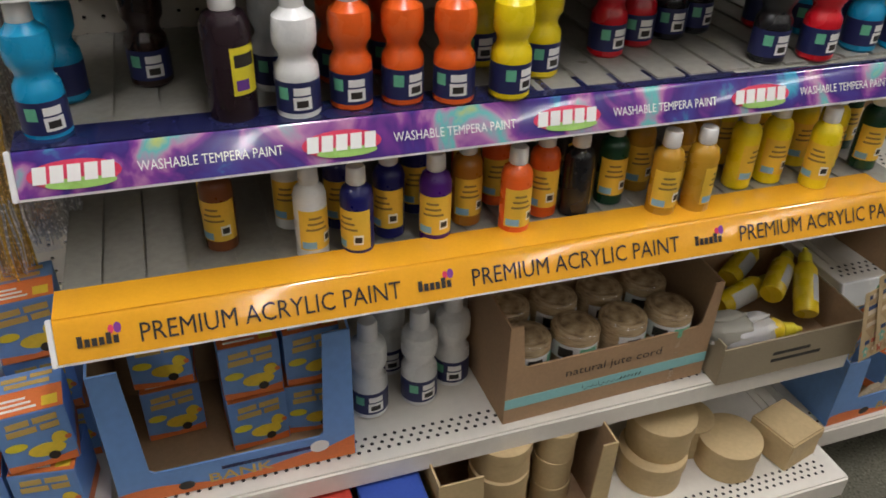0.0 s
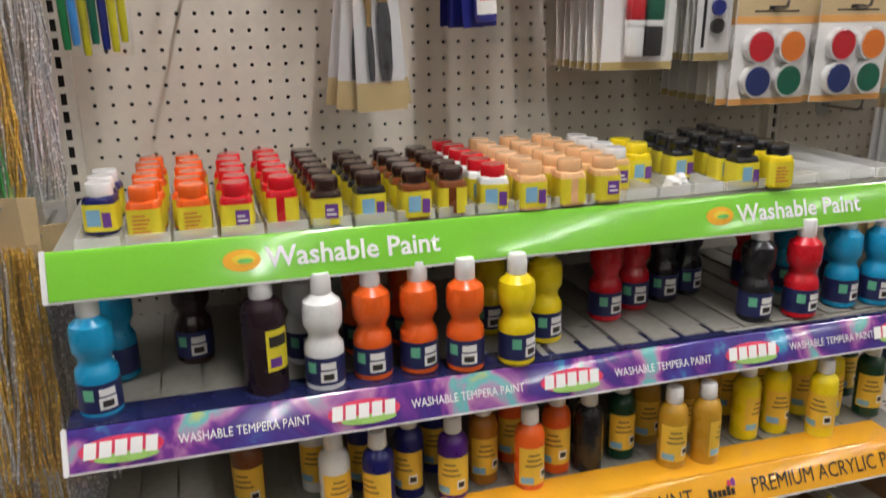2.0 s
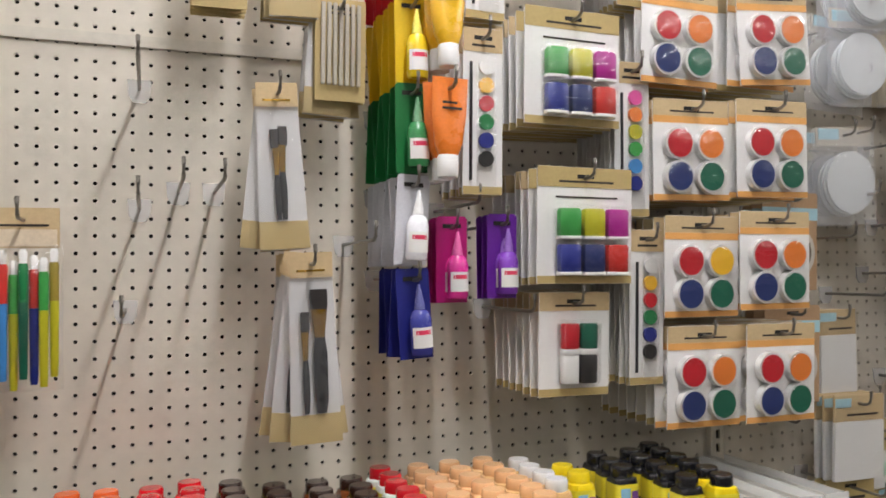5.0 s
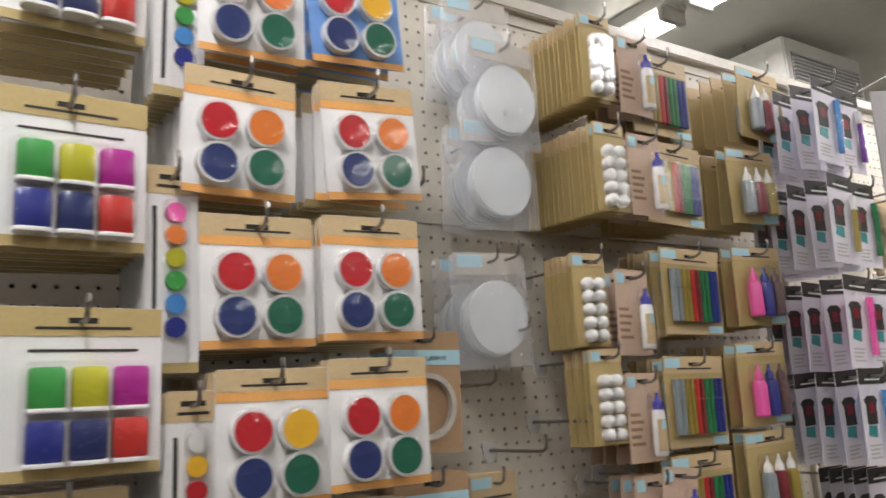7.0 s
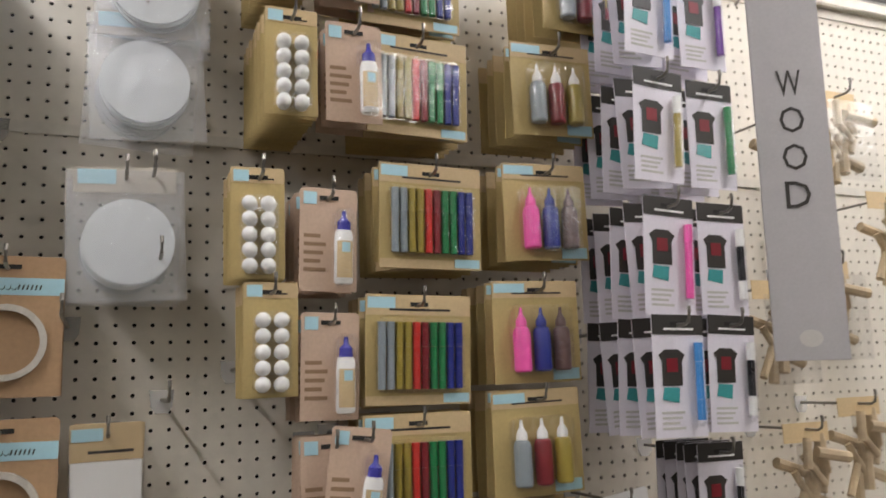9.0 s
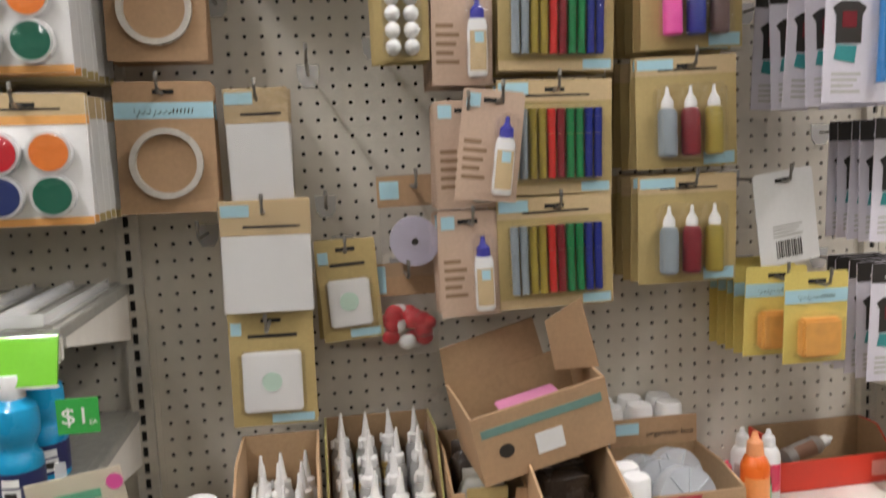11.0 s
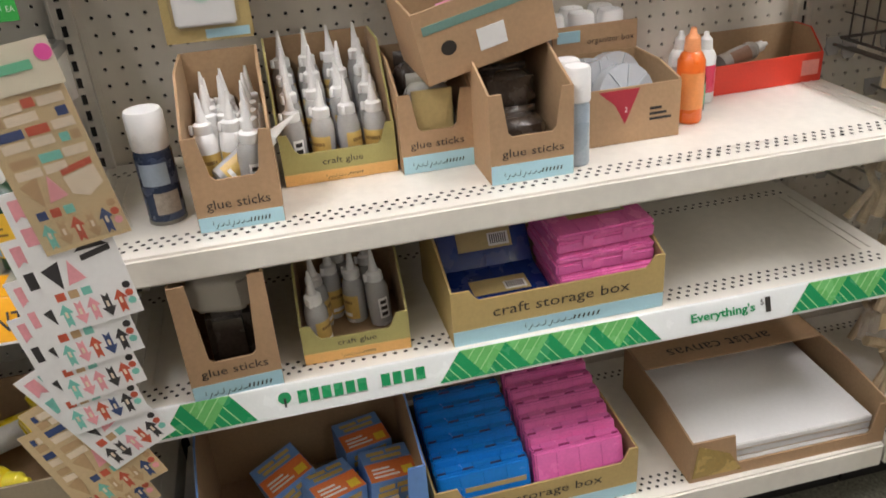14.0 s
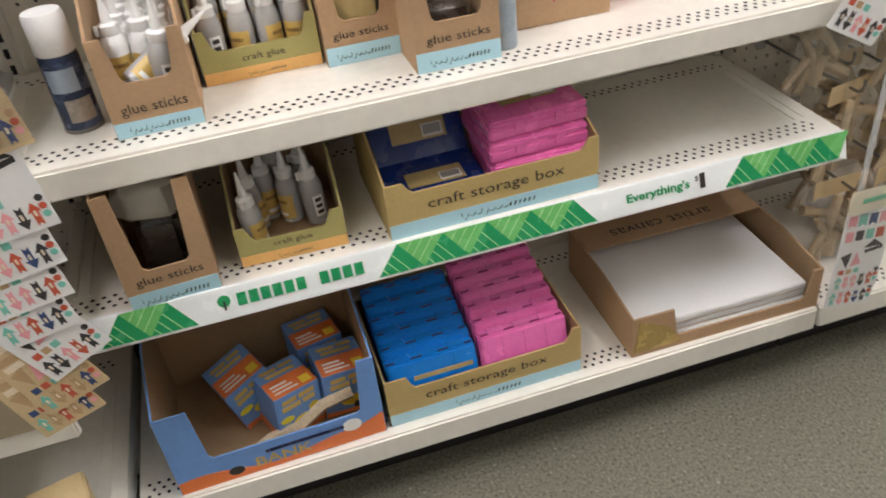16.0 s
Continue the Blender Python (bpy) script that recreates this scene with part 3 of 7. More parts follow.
def tempera(col, turn=0.0):
    def build():
        ob = thing("tempera_bottle", col + " tempera paint in a waisted plastic bottle with a navy label", "paint bottle", group="tempera bottles")
        body = colour("tempera_" + col, PAINT[col])
        part("bottle_body", lathe([(0.021, 0), (0.0248, 0.004), (0.0248, 0.050), (0.0240, 0.058), (0.0195, 0.065), (0.0182, 0.070), (0.0200, 0.076), (0.0240, 0.083), (0.0245, 0.092), (0.0244, 0.107), (0.0228, 0.114), (0.0165, 0.119), (0.0125, 0.124), (0.010, 0.126)], 22), body, ob)
        part("cap", lathe([(0.0118, 0.122), (0.0130, 0.124), (0.0126, 0.146), (0.0110, 0.150)], 16), WHITE_PLASTIC, ob, "white flip cap")
        lb = part("label", ring_wall(0.0251, 0.010, 0.046, 26, -172, 172), LABEL_NAVY, ob, "navy printed label")
        part("label_panel", ring_wall(0.0253, 0.014, 0.029, 6, turn - 22, turn + 26), INK_WHITE, lb, "white printed panel")
        part("label_print", ring_wall(0.02545, 0.017, 0.025, 4, turn - 14, turn + 16), INK, lb, "small black print")
        part("label_mark", ring_wall(0.0253, 0.031, 0.040, 4, turn - 20, turn + 24), INK_WHITE, lb)
        part("label_dot", ring_wall(0.0253, 0.026, 0.040, 4, turn - 62, turn - 34), LABEL_GREEN, lb)
        return ob
    return build


def acrylic(col):
    def build():
        ob = thing("acrylic_bottle", col + " acrylic paint in a slim plastic bottle with a yellow label", "paint bottle", group="acrylic bottles")
        part("bottle_body", lathe([(0.017, 0), (0.0205, 0.003), (0.0208, 0.088), (0.018, 0.097), (0.011, 0.103), (0.009, 0.105)], 20), colour("acrylic_" + col, PAINT[col]), ob)
        part("cap", lathe([(0.0112, 0.104), (0.0125, 0.106), (0.0120, 0.124), (0.0105, 0.127)], 16), WHITE_PLASTIC, ob, "white flip cap")
        lb = part("label", ring_wall(0.0211, 0.018, 0.074, 12, -78, 70), LABEL_YELLOW, ob, "yellow printed label")
        part("label_panel", ring_wall(0.0213, 0.020, 0.030, 6, -70, -20), LABEL_BLUE, lb)
        part("label_code", ring_wall(0.0213, 0.026, 0.040, 6, 8, 42), INK_WHITE, lb, "white barcode panel")
        part("label_print", ring_wall(0.02145, 0.029, 0.037, 4, 13, 37), INK, lb, "small black print")
        for k in range(3):
            part("label_name", ring_wall(0.0213, 0.046 + 0.008 * k, 0.049 + 0.008 * k, 6, -52 + 6 * k, 22 - 9 * k), M("label_brown_print", (0.28, 0.17, 0.05), 0.5), lb, "small brown print")
        return ob
    return build


def jar(cap, body, front):
    def build():
        ob = thing("paint_jar", cap + "-capped small square paint jar with a yellow label", "paint jar", group="small paint jars")
        part("jar_body", lathe([(0.0165, 0), (0.0192, 0.002), (0.0194, 0.039), (0.0175, 0.045), (0.014, 0.047)], 16, power=5), colour("jar_" + body, PAINT[body]), ob)
        part("cap", lathe([(0.0160, 0.046), (0.0164, 0.047), (0.0162, 0.059), (0.0148, 0.062)], 18), colour("cap_" + cap, PAINT[cap], 0.2, 0.6), ob)
        lb = part("label", ring_wall(0.0197, 0.005, 0.038, 28, -150, 150, power=5), LABEL_LEMON, ob, "yellow printed label")
        if front == "purple":
            part("label_patch", bx(-0.002, 0.014, -0.0202, -0.0199, 0.013, 0.031), LABEL_PURPLE, lb, "purple printed patch")
            lines(lb, 0.0, 0.012, 0.017, 0.028, -0.0203, 2, INK_WHITE)
        elif front == "sky":
            part("label_patch", bx(-0.013, 0.003, -0.0202, -0.0199, 0.012, 0.032), LABEL_BLUE, lb, "blue printed patch")
            part("label_patch", bx(0.005, 0.015, -0.0202, -0.0199, 0.010, 0.028), LABEL_PURPLE, lb, "purple printed patch")
        elif front == "stripe":
            part("label_patch", bx(-0.006, 0.004, -0.0202, -0.0199, 0.005, 0.038), colour("jar_" + body, PAINT[body]), lb)
        else:
            lines(lb, -0.012, 0.008, 0.010, 0.034, -0.0199, 5, M("print_orange", (0.7, 0.25, 0.05), 0.5))
        return ob
    return build


# tempera bottles
for x, y, c, rz in ((0.036, -0.335, "cyan", 25), (0.05, -0.235, "cyan", -30), (0.145, -0.21, "brown", 10), (0.300, -0.350, "white", 0), (0.286, -0.262, "white", 12),
                    (0.363, -0.342, "orange", 0), (0.424, -0.344, "orange", 22), (0.483, -0.358, "orange", -8), (0.365, -0.26, "orange", 4), (0.432, -0.25, "orange", 9),
                    (0.553, -0.362, "yellow", 28), (0.618, -0.306, "yellow", 20), (0.555, -0.25, "yellow", 0), (0.738, -0.262, "red", 15), (0.80, -0.235, "red", 0),
                    (0.862, -0.22, "black", 0), (0.915, -0.205, "black", 20), (0.944, -0.340, "black", 5), (1.017, -0.350, "red", 12), (1.075, -0.25, "cyan", 0),
                    (1.105, -0.335, "cyan", 15), (1.165, -0.345, "cyan", -10), (1.165, -0.26, "cyan", 18), (1.03, -0.21, "red", 30), (1.12, -0.2, "cyan", 0)):
    place("tempera_" + c, tempera(c), pose(x, y, PRANG, 0, 0, rz))
for x, y, rz in ((0.378, -0.315, 5), (0.459, -0.312, 15), (0.522, -0.285, -10), (0.43, -0.23, 0)):
    b = place("tempera_white", tempera("white"), pose(x, y, LOW1, 0, 0, rz) @ Matrix.Scale(1.16, 4))
    b.scale = (1.16, 1.16, 1.16)


def plum_bottle():
    ob = thing("dark_paint_bottle", "dark plum paint bottle with a yellow and black label", "paint bottle")
    part("bottle_body", lathe([(0.022, 0), (0.0265, 0.004), (0.0268, 0.108), (0.022, 0.119), (0.012, 0.124)], 22), colour("tempera_plum", PAINT["plum"]), ob)
    part("cap", lathe([(0.0135, 0.123), (0.0145, 0.125), (0.0140, 0.148), (0.012, 0.151)], 16), WHITE_PLASTIC, ob, "white screw cap")
    lb = part("label", ring_wall(0.0271, 0.035, 0.088, 10, 0, 70), LABEL_LEMON, ob, "yellow printed label")
    part("label_name", ring_wall(0.0273, 0.066, 0.080, 6, 8, 62), INK, lb, "black printed name")
    part("label_panel", ring_wall(0.0273, 0.040, 0.052, 6, 8, 40), LABEL_PURPLE, lb)
    return ob


plum_bottle().matrix_basis = pose(0.229, -0.340, PRANG)

# acrylic bottles
for x, y, c, rz in ((0.196, -0.300, "rust", -10), (0.303, -0.352, "white", 25), (0.358, -0.368, "blue", -35), (0.409, -0.330, "blue", -25), (0.462, -0.362, "purple", -10),
                    (0.517, -0.330, "amber", 10), (0.569, -0.374, "orange", 15), (0.626, -0.338, "orange", -20), (0.670, -0.352, "black", 120), (0.733, -0.334, "green", 0),
                    (0.787, -0.386, "ochre", 0), (0.840, -0.390, "ochre", 60), (0.941, -0.348, "yellow", 40), (0.998, -0.346, "yellow", 0), (1.056, -0.380, "yellow", -40),
                    (1.175, -0.350, "green", -15), (0.288, -0.272, "white", 0), (0.352, -0.29, "blue", 0), (0.46, -0.28, "blue", 0), (0.575, -0.29, "orange", 0), (0.545, -0.25, "orange", 0),
                    (0.68, -0.27, "black", 90), (0.79, -0.31, "ochre", 0), (0.85, -0.32, "ochre", 0), (0.905, -0.30, "ochre", 20), (0.96, -0.27, "yellow", 0), (1.02, -0.27, "yellow", 0),
                    (1.075, -0.31, "yellow", 0), (1.115, -0.33, "yellow", 30), (1.125, -0.26, "yellow", 0), (1.19, -0.28, "green", 0), (0.195, -0.235, "rust", 0)):
    place("acrylic_" + c, acrylic(c), pose(x, y, YELLOW, 0, 0, rz))

# small jars: one column of each kind, in rows from the front to the back
for x, y0, n, cap, body, front in ((0.055, -0.245, 3, "white", "blue", "sky"), (0.109, -0.290, 6, "orange", "orange", "plain"), (0.161, -0.296, 6, "orange", "orange", "plain"),
                                   (0.214, -0.304, 6, "red", "red", "purple"), (0.267, -0.288, 6, "red", "red", "stripe"), (0.319, -0.312, 6, "brown", "brown", "purple"),
                                   (0.374, -0.308, 5, "brown", "black", "sky"), (0.430, -0.314, 5, "brown", "rust", "sky"), (0.482, -0.312, 5, "brown", "rust", "stripe"),
                                   (0.536, -0.312, 6, "red", "white", "sky"), (0.589, -0.320, 6, "peach", "peach", "sky"), (0.643, -0.318, 6, "peach", "peach", "stripe"),
                                   (0.697, -0.318, 6, "peach", "sand", "purple"), (0.745, -0.260, 4, "white", "sand", "purple"), (0.792, -0.235, 2, "yellow", "yellow", "sky"),
                                   (0.920, -0.312, 5, "black", "black", "sky"), (0.972, -0.326, 6, "black", "yellow", "plain"), (0.870, -0.23, 3, "black", "black", "sky")):
    for i in range(n):
        place("jar_%s_%s_%s" % (cap, body, front), jar(cap, body, front), pose(x + 0.002 * math.sin(i * 3.1 + x * 50) + (0.004 * i if x > 0.86 else 0), y0 + i * 0.0415, GREEN, 0, 0, 6 * math.sin(i * 2.3 + x * 90) - 4))


def jar_tray():
    ob = thing("clear_shelf_tray", "clear plastic tray on the shelf under the paint jars", "tray", group="jar trays")
    for s in (-0.0235, 0.0235):
        part("tray_rail", bx(s - 0.0008, s + 0.0008, -0.155, 0.12, 0.0, 0.012), CLEAR_PLATE, ob, smooth=False)
    part("tray_stop", bx(-0.0235, 0.0235, -0.157, -0.155, 0.0, 0.014), CLEAR_PLATE, ob, smooth=False)
    return ob


for i in range(22):
    place("jar_tray", jar_tray, pose(0.056 + 0.0533 * i, -0.175, GREEN + 0.0004))


def crumple():
    ob = thing("crumpled_wrapper", "torn crumpled white plastic wrapper", "wrapper")
    bm = bmesh.new()
    bmesh.ops.create_icosphere(bm, subdivisions=3, radius=0.016)
    for v in bm.verts:
        v.co *= 1 + 0.55 * noise.noise(v.co * 120)
        v.co.z = max(0, v.co.z * 0.8 + 0.009)
    part("wrapper_film", bm, WHITE_PLASTIC, ob)
    return ob


crumple().matrix_basis = pose(0.83, -0.29, GREEN)


# cartons
def carton(name, label, m, w, d, hf, hs, hb, outer, notch=None, bands=(), inner=None, category="display carton"):
    """An open display carton: front hf high (with a notch), sides falling from hb to hs, back hb. Origin at the front left bottom corner."""
    ob = thing(name, label, category, m, "display cartons")
    t = 0.003
    # inside faces get the darkened kraft, so their shade is partly in the colour
    inner = inner or KRAFT_SHADED
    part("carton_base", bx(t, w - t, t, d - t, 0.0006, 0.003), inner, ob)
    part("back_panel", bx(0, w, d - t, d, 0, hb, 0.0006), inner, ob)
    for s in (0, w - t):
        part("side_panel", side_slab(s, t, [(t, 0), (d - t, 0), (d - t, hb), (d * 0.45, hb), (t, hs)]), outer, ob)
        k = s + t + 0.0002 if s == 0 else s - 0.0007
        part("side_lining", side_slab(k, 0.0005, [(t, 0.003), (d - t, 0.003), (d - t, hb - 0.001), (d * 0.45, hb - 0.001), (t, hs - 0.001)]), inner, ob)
    if notch:
        a, b, low = notch
        pts = [(0, 0), (w, 0), (w, hs), (b + 0.008, hs), (b, low + 0.006), (b - 0.006, low), (a + 0.006, low), (a, low + 0.006), (a - 0.008, hs), (0, hs)]
    else:
        pts = [(0, 0), (w, 0), (w, hf), (0, hf)]
    fp = part("front_panel", slab(pts, 0, t), outer, ob)
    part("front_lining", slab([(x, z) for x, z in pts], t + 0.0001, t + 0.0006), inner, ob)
    for mat_b, z0, z1 in bands:
        part("print_band", bx(0.0005, w - 0.0005, -0.0006, -0.0001, z0, z1), mat_b, fp, "printed colour band", smooth=False)
    return ob


def script_mark(parent, cx, cz, w, h, y=-0.0012):
    """A maker's name drawn as one looping stroke and a few small blocks."""
    n = 64
    top, low = [], []
    for i in range(n + 1):
        t = i / n
        loop = math.sin(t * 2 * math.pi * 7)
        x = cx - w / 2 + w * 0.60 * t + w * 0.016 * math.cos(t * 2 * math.pi * 7)
        z = cz - h * 0.12 + h * (0.46 if t < 0.12 or 0.42 < t < 0.56 else 0.20) * loop
        top.append((x, z + h * 0.045))
        low.append((x + w * 0.006, z - h * 0.045))
    bm = bmesh.new()
    a = [bm.verts.new((x, y - 0.0002, z)) for x, z in top]
    b = [bm.verts.new((x, y - 0.0002, z)) for x, z in low]
    for i in range(n):
        bm.faces.new((a[i], b[i], b[i + 1], a[i + 1]))
    part("mark_stroke", bm, INK, parent, smooth=False)
    for i in range(6):
        x = cx + w * (0.13 + 0.062 * i)
        part("mark_block", slab([(x, cz - h * 0.30), (x + w * 0.022, cz - h * 0.30), (x + w * 0.044, cz + h * 0.16), (x + w * 0.020, cz + h * 0.16)], y - 0.0003, y), INK, parent, smooth=False)


def glue_bottle(clean=False, white=False):
    def build():
        ob = thing("glue_bottle", ("white" if white else "cloudy clear") + " craft glue bottle with a white pointed nozzle", "glue bottle", group="glue bottles")
        mat = WHITE_PLASTIC if white else M("glue_translucent", (0.56, 0.55, 0.53), 0.22, var=0.08, coat=0.3, trans=0.25)
        part("bottle_body", lathe([(0.014, 0), (0.0168, 0.003), (0.0172, 0.056), (0.0165, 0.064), (0.0135, 0.073), (0.0105, 0.077)], 18), mat, ob)
        noz = part("nozzle", lathe([(0.0118, 0.074), (0.0126, 0.0755), (0.0122, 0.087), (0.0104, 0.0885), (0.0072, 0.090), (0.0050, 0.103), (0.0030, 0.118), (0.0016, 0.128)], 16), WHITE_PLASTIC, ob, "white pointed nozzle")
        part("nozzle_cap", lathe([(0.0026, 0.076), (0.0030, 0.077), (0.0028, 0.087), (0.002, 0.088)], 8, -0.0145, -0.004), WHITE_PLASTIC, noz, "small white cap on a strap")
        if not clean:
            lb = part("label", ring_wall(0.0174, 0.010, 0.050, 10, -68, 68), LABEL_GOLD, ob, "gold printed label")
            part("label_panel", ring_wall(0.0176, 0.014, 0.020, 4, -36, 30), INK_WHITE, lb)
            part("label_name", ring_wall(0.0176, 0.036, 0.041, 4, -40, 36), M("label_brown_print", (0.28, 0.17, 0.05), 0.5), lb)
        else:
            lb = part("label", ring_wall(0.0174, 0.016, 0.050, 6, -10, 42), INK_WHITE, ob, "white barcode label")
            for i in range(3):
                part("label_print", ring_wall(0.0176, 0.020 + i * 0.010, 0.026 + i * 0.010, 4, 0, 32), INK, lb)
        return ob
    return build


OLIVE = M("olive_printed_card", (0.40, 0.36, 0.13), 0.6, var=0.08)
AMBER_BAND = M("amber_print", (0.78, 0.45, 0.15), 0.55)
gs1 = carton("glue_carton", "kraft carton of glue bottles lettered glue sticks", pose(1.378, -0.318, UP2), 0.108, 0.20, 0.07, 0.125, 0.185, KRAFT, (0.026, 0.086, 0.068), [(LBLUE, 0.0, 0.020)])
words("glue sticks", 0.054, 0.034, 0.017, 0.080, -0.0008, INK, gs1)
script_mark(gs1, 0.054, 0.010, 0.075, 0.012)
for i in range(3):
    for j in range(4):
        place("glue_white", glue_bottle(white=True), pose(1.402 + i * 0.031, -0.250 + j * 0.036, UP2 + 0.034, 2 * math.sin(i + j), 3 * math.sin(2 * i + j), 40 * math.sin(3 * i + 7 * j)))
place("glue_label", glue_bottle(), pose(1.412, -0.288, UP2 + 0.055, 0, 62, 20))
place("glue_clean", glue_bottle(True), pose(1.453, -0.285, UP2 + 0.03, 6, 4, 0))
cg1 = carton("glue_carton", "olive carton packed with craft glue bottles", pose(1.493, -0.208, UP2), 0.163, 0.172, 0.055, 0.075, 0.175, OLIVE, (0.020, 0.143, 0.045), [(AMBER_BAND, 0.0, 0.017)])
words("craft glue", 0.085, 0.029, 0.012, 0.058, -0.0008, INK, cg1)
script_mark(cg1, 0.085, 0.008, 0.055, 0.008)
for i in range(4):
    for j in range(4):
        place("glue_label" if (i + j) % 4 else "glue_clean", glue_bottle(bool((i + j) % 4 == 0)), pose(1.516 + i * 0.039, -0.180 + j * 0.039, UP2 + 0.012 + 0.016 * j, 1.5 * math.sin(5 * i + j), 2 * math.sin(i + 3 * j), 50 * math.sin(4 * i + j)))
FOIL = M("dark_bag_film", (0.06, 0.045, 0.035), 0.25, var=0.4, scale=30, coat=0.5)


def pouch(name, label, w, d, h, material, seed, category="pouch", extra=None):
    ob = thing(name, label, category)
    bm = bmesh.new()
    bmesh.ops.create_uvsphere(bm, u_segments=20, v_segments=12, radius=1)
    for v in bm.verts:
        c = v.co
        s = [math.copysign(abs(q) ** 0.55, q) for q in c]
        k = 1 + 0.22 * noise.noise(Vector((c.x * 2.3 + seed, c.y * 2.3, c.z * 2.3)))
        v.co = Vector((s[0] * w / 2 * k, s[1] * d / 2 * k, h / 2 + s[2] * h / 2 * (1 + 0.1 * noise.noise(c * 3 + Vector((seed, 0, 0))))))
    part("pouch_film", bm, material, ob)
    part("bag_seal", crinkled(-w * 0.42, w * 0.42, h * 0.93, h * 1.10, -d * 0.10, seed, 0.004, 0, 8, 4), material, ob, "crimped bag seal")
    if extra:
        part("header_card", bx(-w * 0.42, w * 0.42, -d * 0.62, -d * 0.58, h * 0.25, h * 0.95, 0.001), extra, ob, "printed card inside the bag")
    return ob


gs2 = carton("glue_stick_carton", "kraft carton of bagged glue sticks", pose(1.660, -0.230, UP2), 0.105, 0.16, 0.06, 0.115, 0.15, KRAFT, (0.026, 0.082, 0.060), [(LBLUE, 0.0, 0.026)])
words("glue sticks", 0.052, 0.040, 0.014, 0.078, -0.0008, INK, gs2)
script_mark(gs2, 0.052, 0.013, 0.078, 0.012)
pouch("glue_stick_bag", "clear bag of glue sticks with a gold header card", 0.07, 0.05, 0.115, clear("bag_film_grey", (0.7, 0.68, 0.6), 0.15, 0.5), 1, "bag", GOLD_CARD).matrix_basis = pose(1.712, -0.185, UP2 + 0.006)
pouch("glue_stick_bag", "dark bag of glue sticks in a carton", 0.08, 0.05, 0.13, FOIL, 2, "bag").matrix_basis = pose(1.712, -0.115, UP2 + 0.006)
gs4 = carton("glue_stick_carton", "kraft carton half full of brown glue stick bags", pose(1.765, -0.317, UP2), 0.118, 0.21, 0.06, 0.125, 0.16, KRAFT, (0.026, 0.094, 0.065), [(LBLUE, 0.0, 0.027)])
words("glue sticks", 0.06, 0.041, 0.015, 0.088, -0.0008, INK, gs4)
script_mark(gs4, 0.06, 0.013, 0.086, 0.012)
pouch("glue_stick_bag", "dark brown bag of glue sticks in a carton", 0.09, 0.09, 0.06, FOIL, 3, "bag").matrix_basis = pose(1.822, -0.225, UP2 + 0.01)
pouch("glue_stick_bag", "dark brown bag of glue sticks in a carton", 0.085, 0.07, 0.06, FOIL, 5, "bag").matrix_basis = pose(1.826, -0.18, UP2 + 0.062)
pouch("glue_stick_bag", "small tan bag of glue sticks in a carton", 0.07, 0.05, 0.035, M("tan_film", (0.45, 0.33, 0.22), 0.3, var=0.3, coat=0.4), 7, "bag").matrix_basis = pose(1.822, -0.285, UP2 + 0.006)

# the box thrown on top of the cartons
tb = carton("thrown_display_box", "open kraft display box lying tilted on the cartons", pose(1.704, -0.245, 0.874, 4, -12, 4), 0.195, 0.13, 0.10, 0.10, 0.105, KRAFT)
part("raised_flap", slab([(0, 0.105), (0.155, 0.105), (0.150, 0.165), (0.004, 0.160)], 0.127, 0.13), KRAFT_SHADED, tb, "raised inner flap")
f = part("corner_flap", slab([(0, 0), (0.065, 0.002), (0.058, 0.105), (0, 0.075)], 0, 0.003), KRAFT, tb, "kraft side flap standing up")
f.location, f.rotation_euler = (0.150, 0.070, 0.10), (0, 0, radians(-38))
part("print_band", bx(0.01, 0.185, -0.0008, -0.0001, 0.068, 0.080), M("teal_print", (0.16, 0.28, 0.24), 0.6), tb, "dark teal printed band", smooth=False)
part("torn_sticker", bx(0.082, 0.122, -0.0010, -0.0002, 0.022, 0.052), WHITE_CARD, tb, "torn white sticker", smooth=False)
blob(tb, "stamp_mark", 0.040, 0.042, 0.011, 0.010, INK, y=-0.0004)
part("tucked_leaflet", bx(0.055, 0.145, 0.05, 0.085, 0.070, 0.076, 0.002), M("pink_leaflet", (0.62, 0.22, 0.38), 0.5), tb, "pink leaflets inside")
pouch("pom_bag", "clear crumpled bag behind the cartons", 0.06, 0.04, 0.09, CLEAR_BAG, 9, "bag").matrix_basis = pose(1.675, -0.06, UP2 + 0.12)

# organiser carton
oc = carton("organizer_carton", "kraft carton of clear round organizer boxes", pose(1.917, -0.240, UP2), 0.164, 0.155, 0.085, 0.088, 0.10, KRAFT)
part("header_panel", bx(0.02, 0.164, 0.152, 0.155, 0.10, 0.145, 0.0006), KRAFT, oc, "raised kraft header panel")
words("organizer box", 0.118, 0.118, 0.012, 0.080, 0.1505, INK, oc)
part("header_sticker", bx(0.028, 0.066, 0.1500, 0.1515, 0.120, 0.138), LBLUE, oc, smooth=False)
part("warning_diamond", slab([(0.055, 0.082), (0.098, 0.082), (0.076, 0.030), (0.060, 0.060), (0.034, 0.082)], -0.0008, -0.0002), M("red_print", (0.42, 0.03, 0.05), 0.5), oc, "red printed diamond")
words("2", 0.077, 0.052, 0.008, 0.005, -0.0012, INK_WHITE, oc)
for i in range(3):
    part("print_line", bx(0.115, 0.150 - 0.008 * i, -0.0006, -0.0002, 0.030 + i * 0.008, 0.034 + i * 0.008), INK, oc, smooth=False)


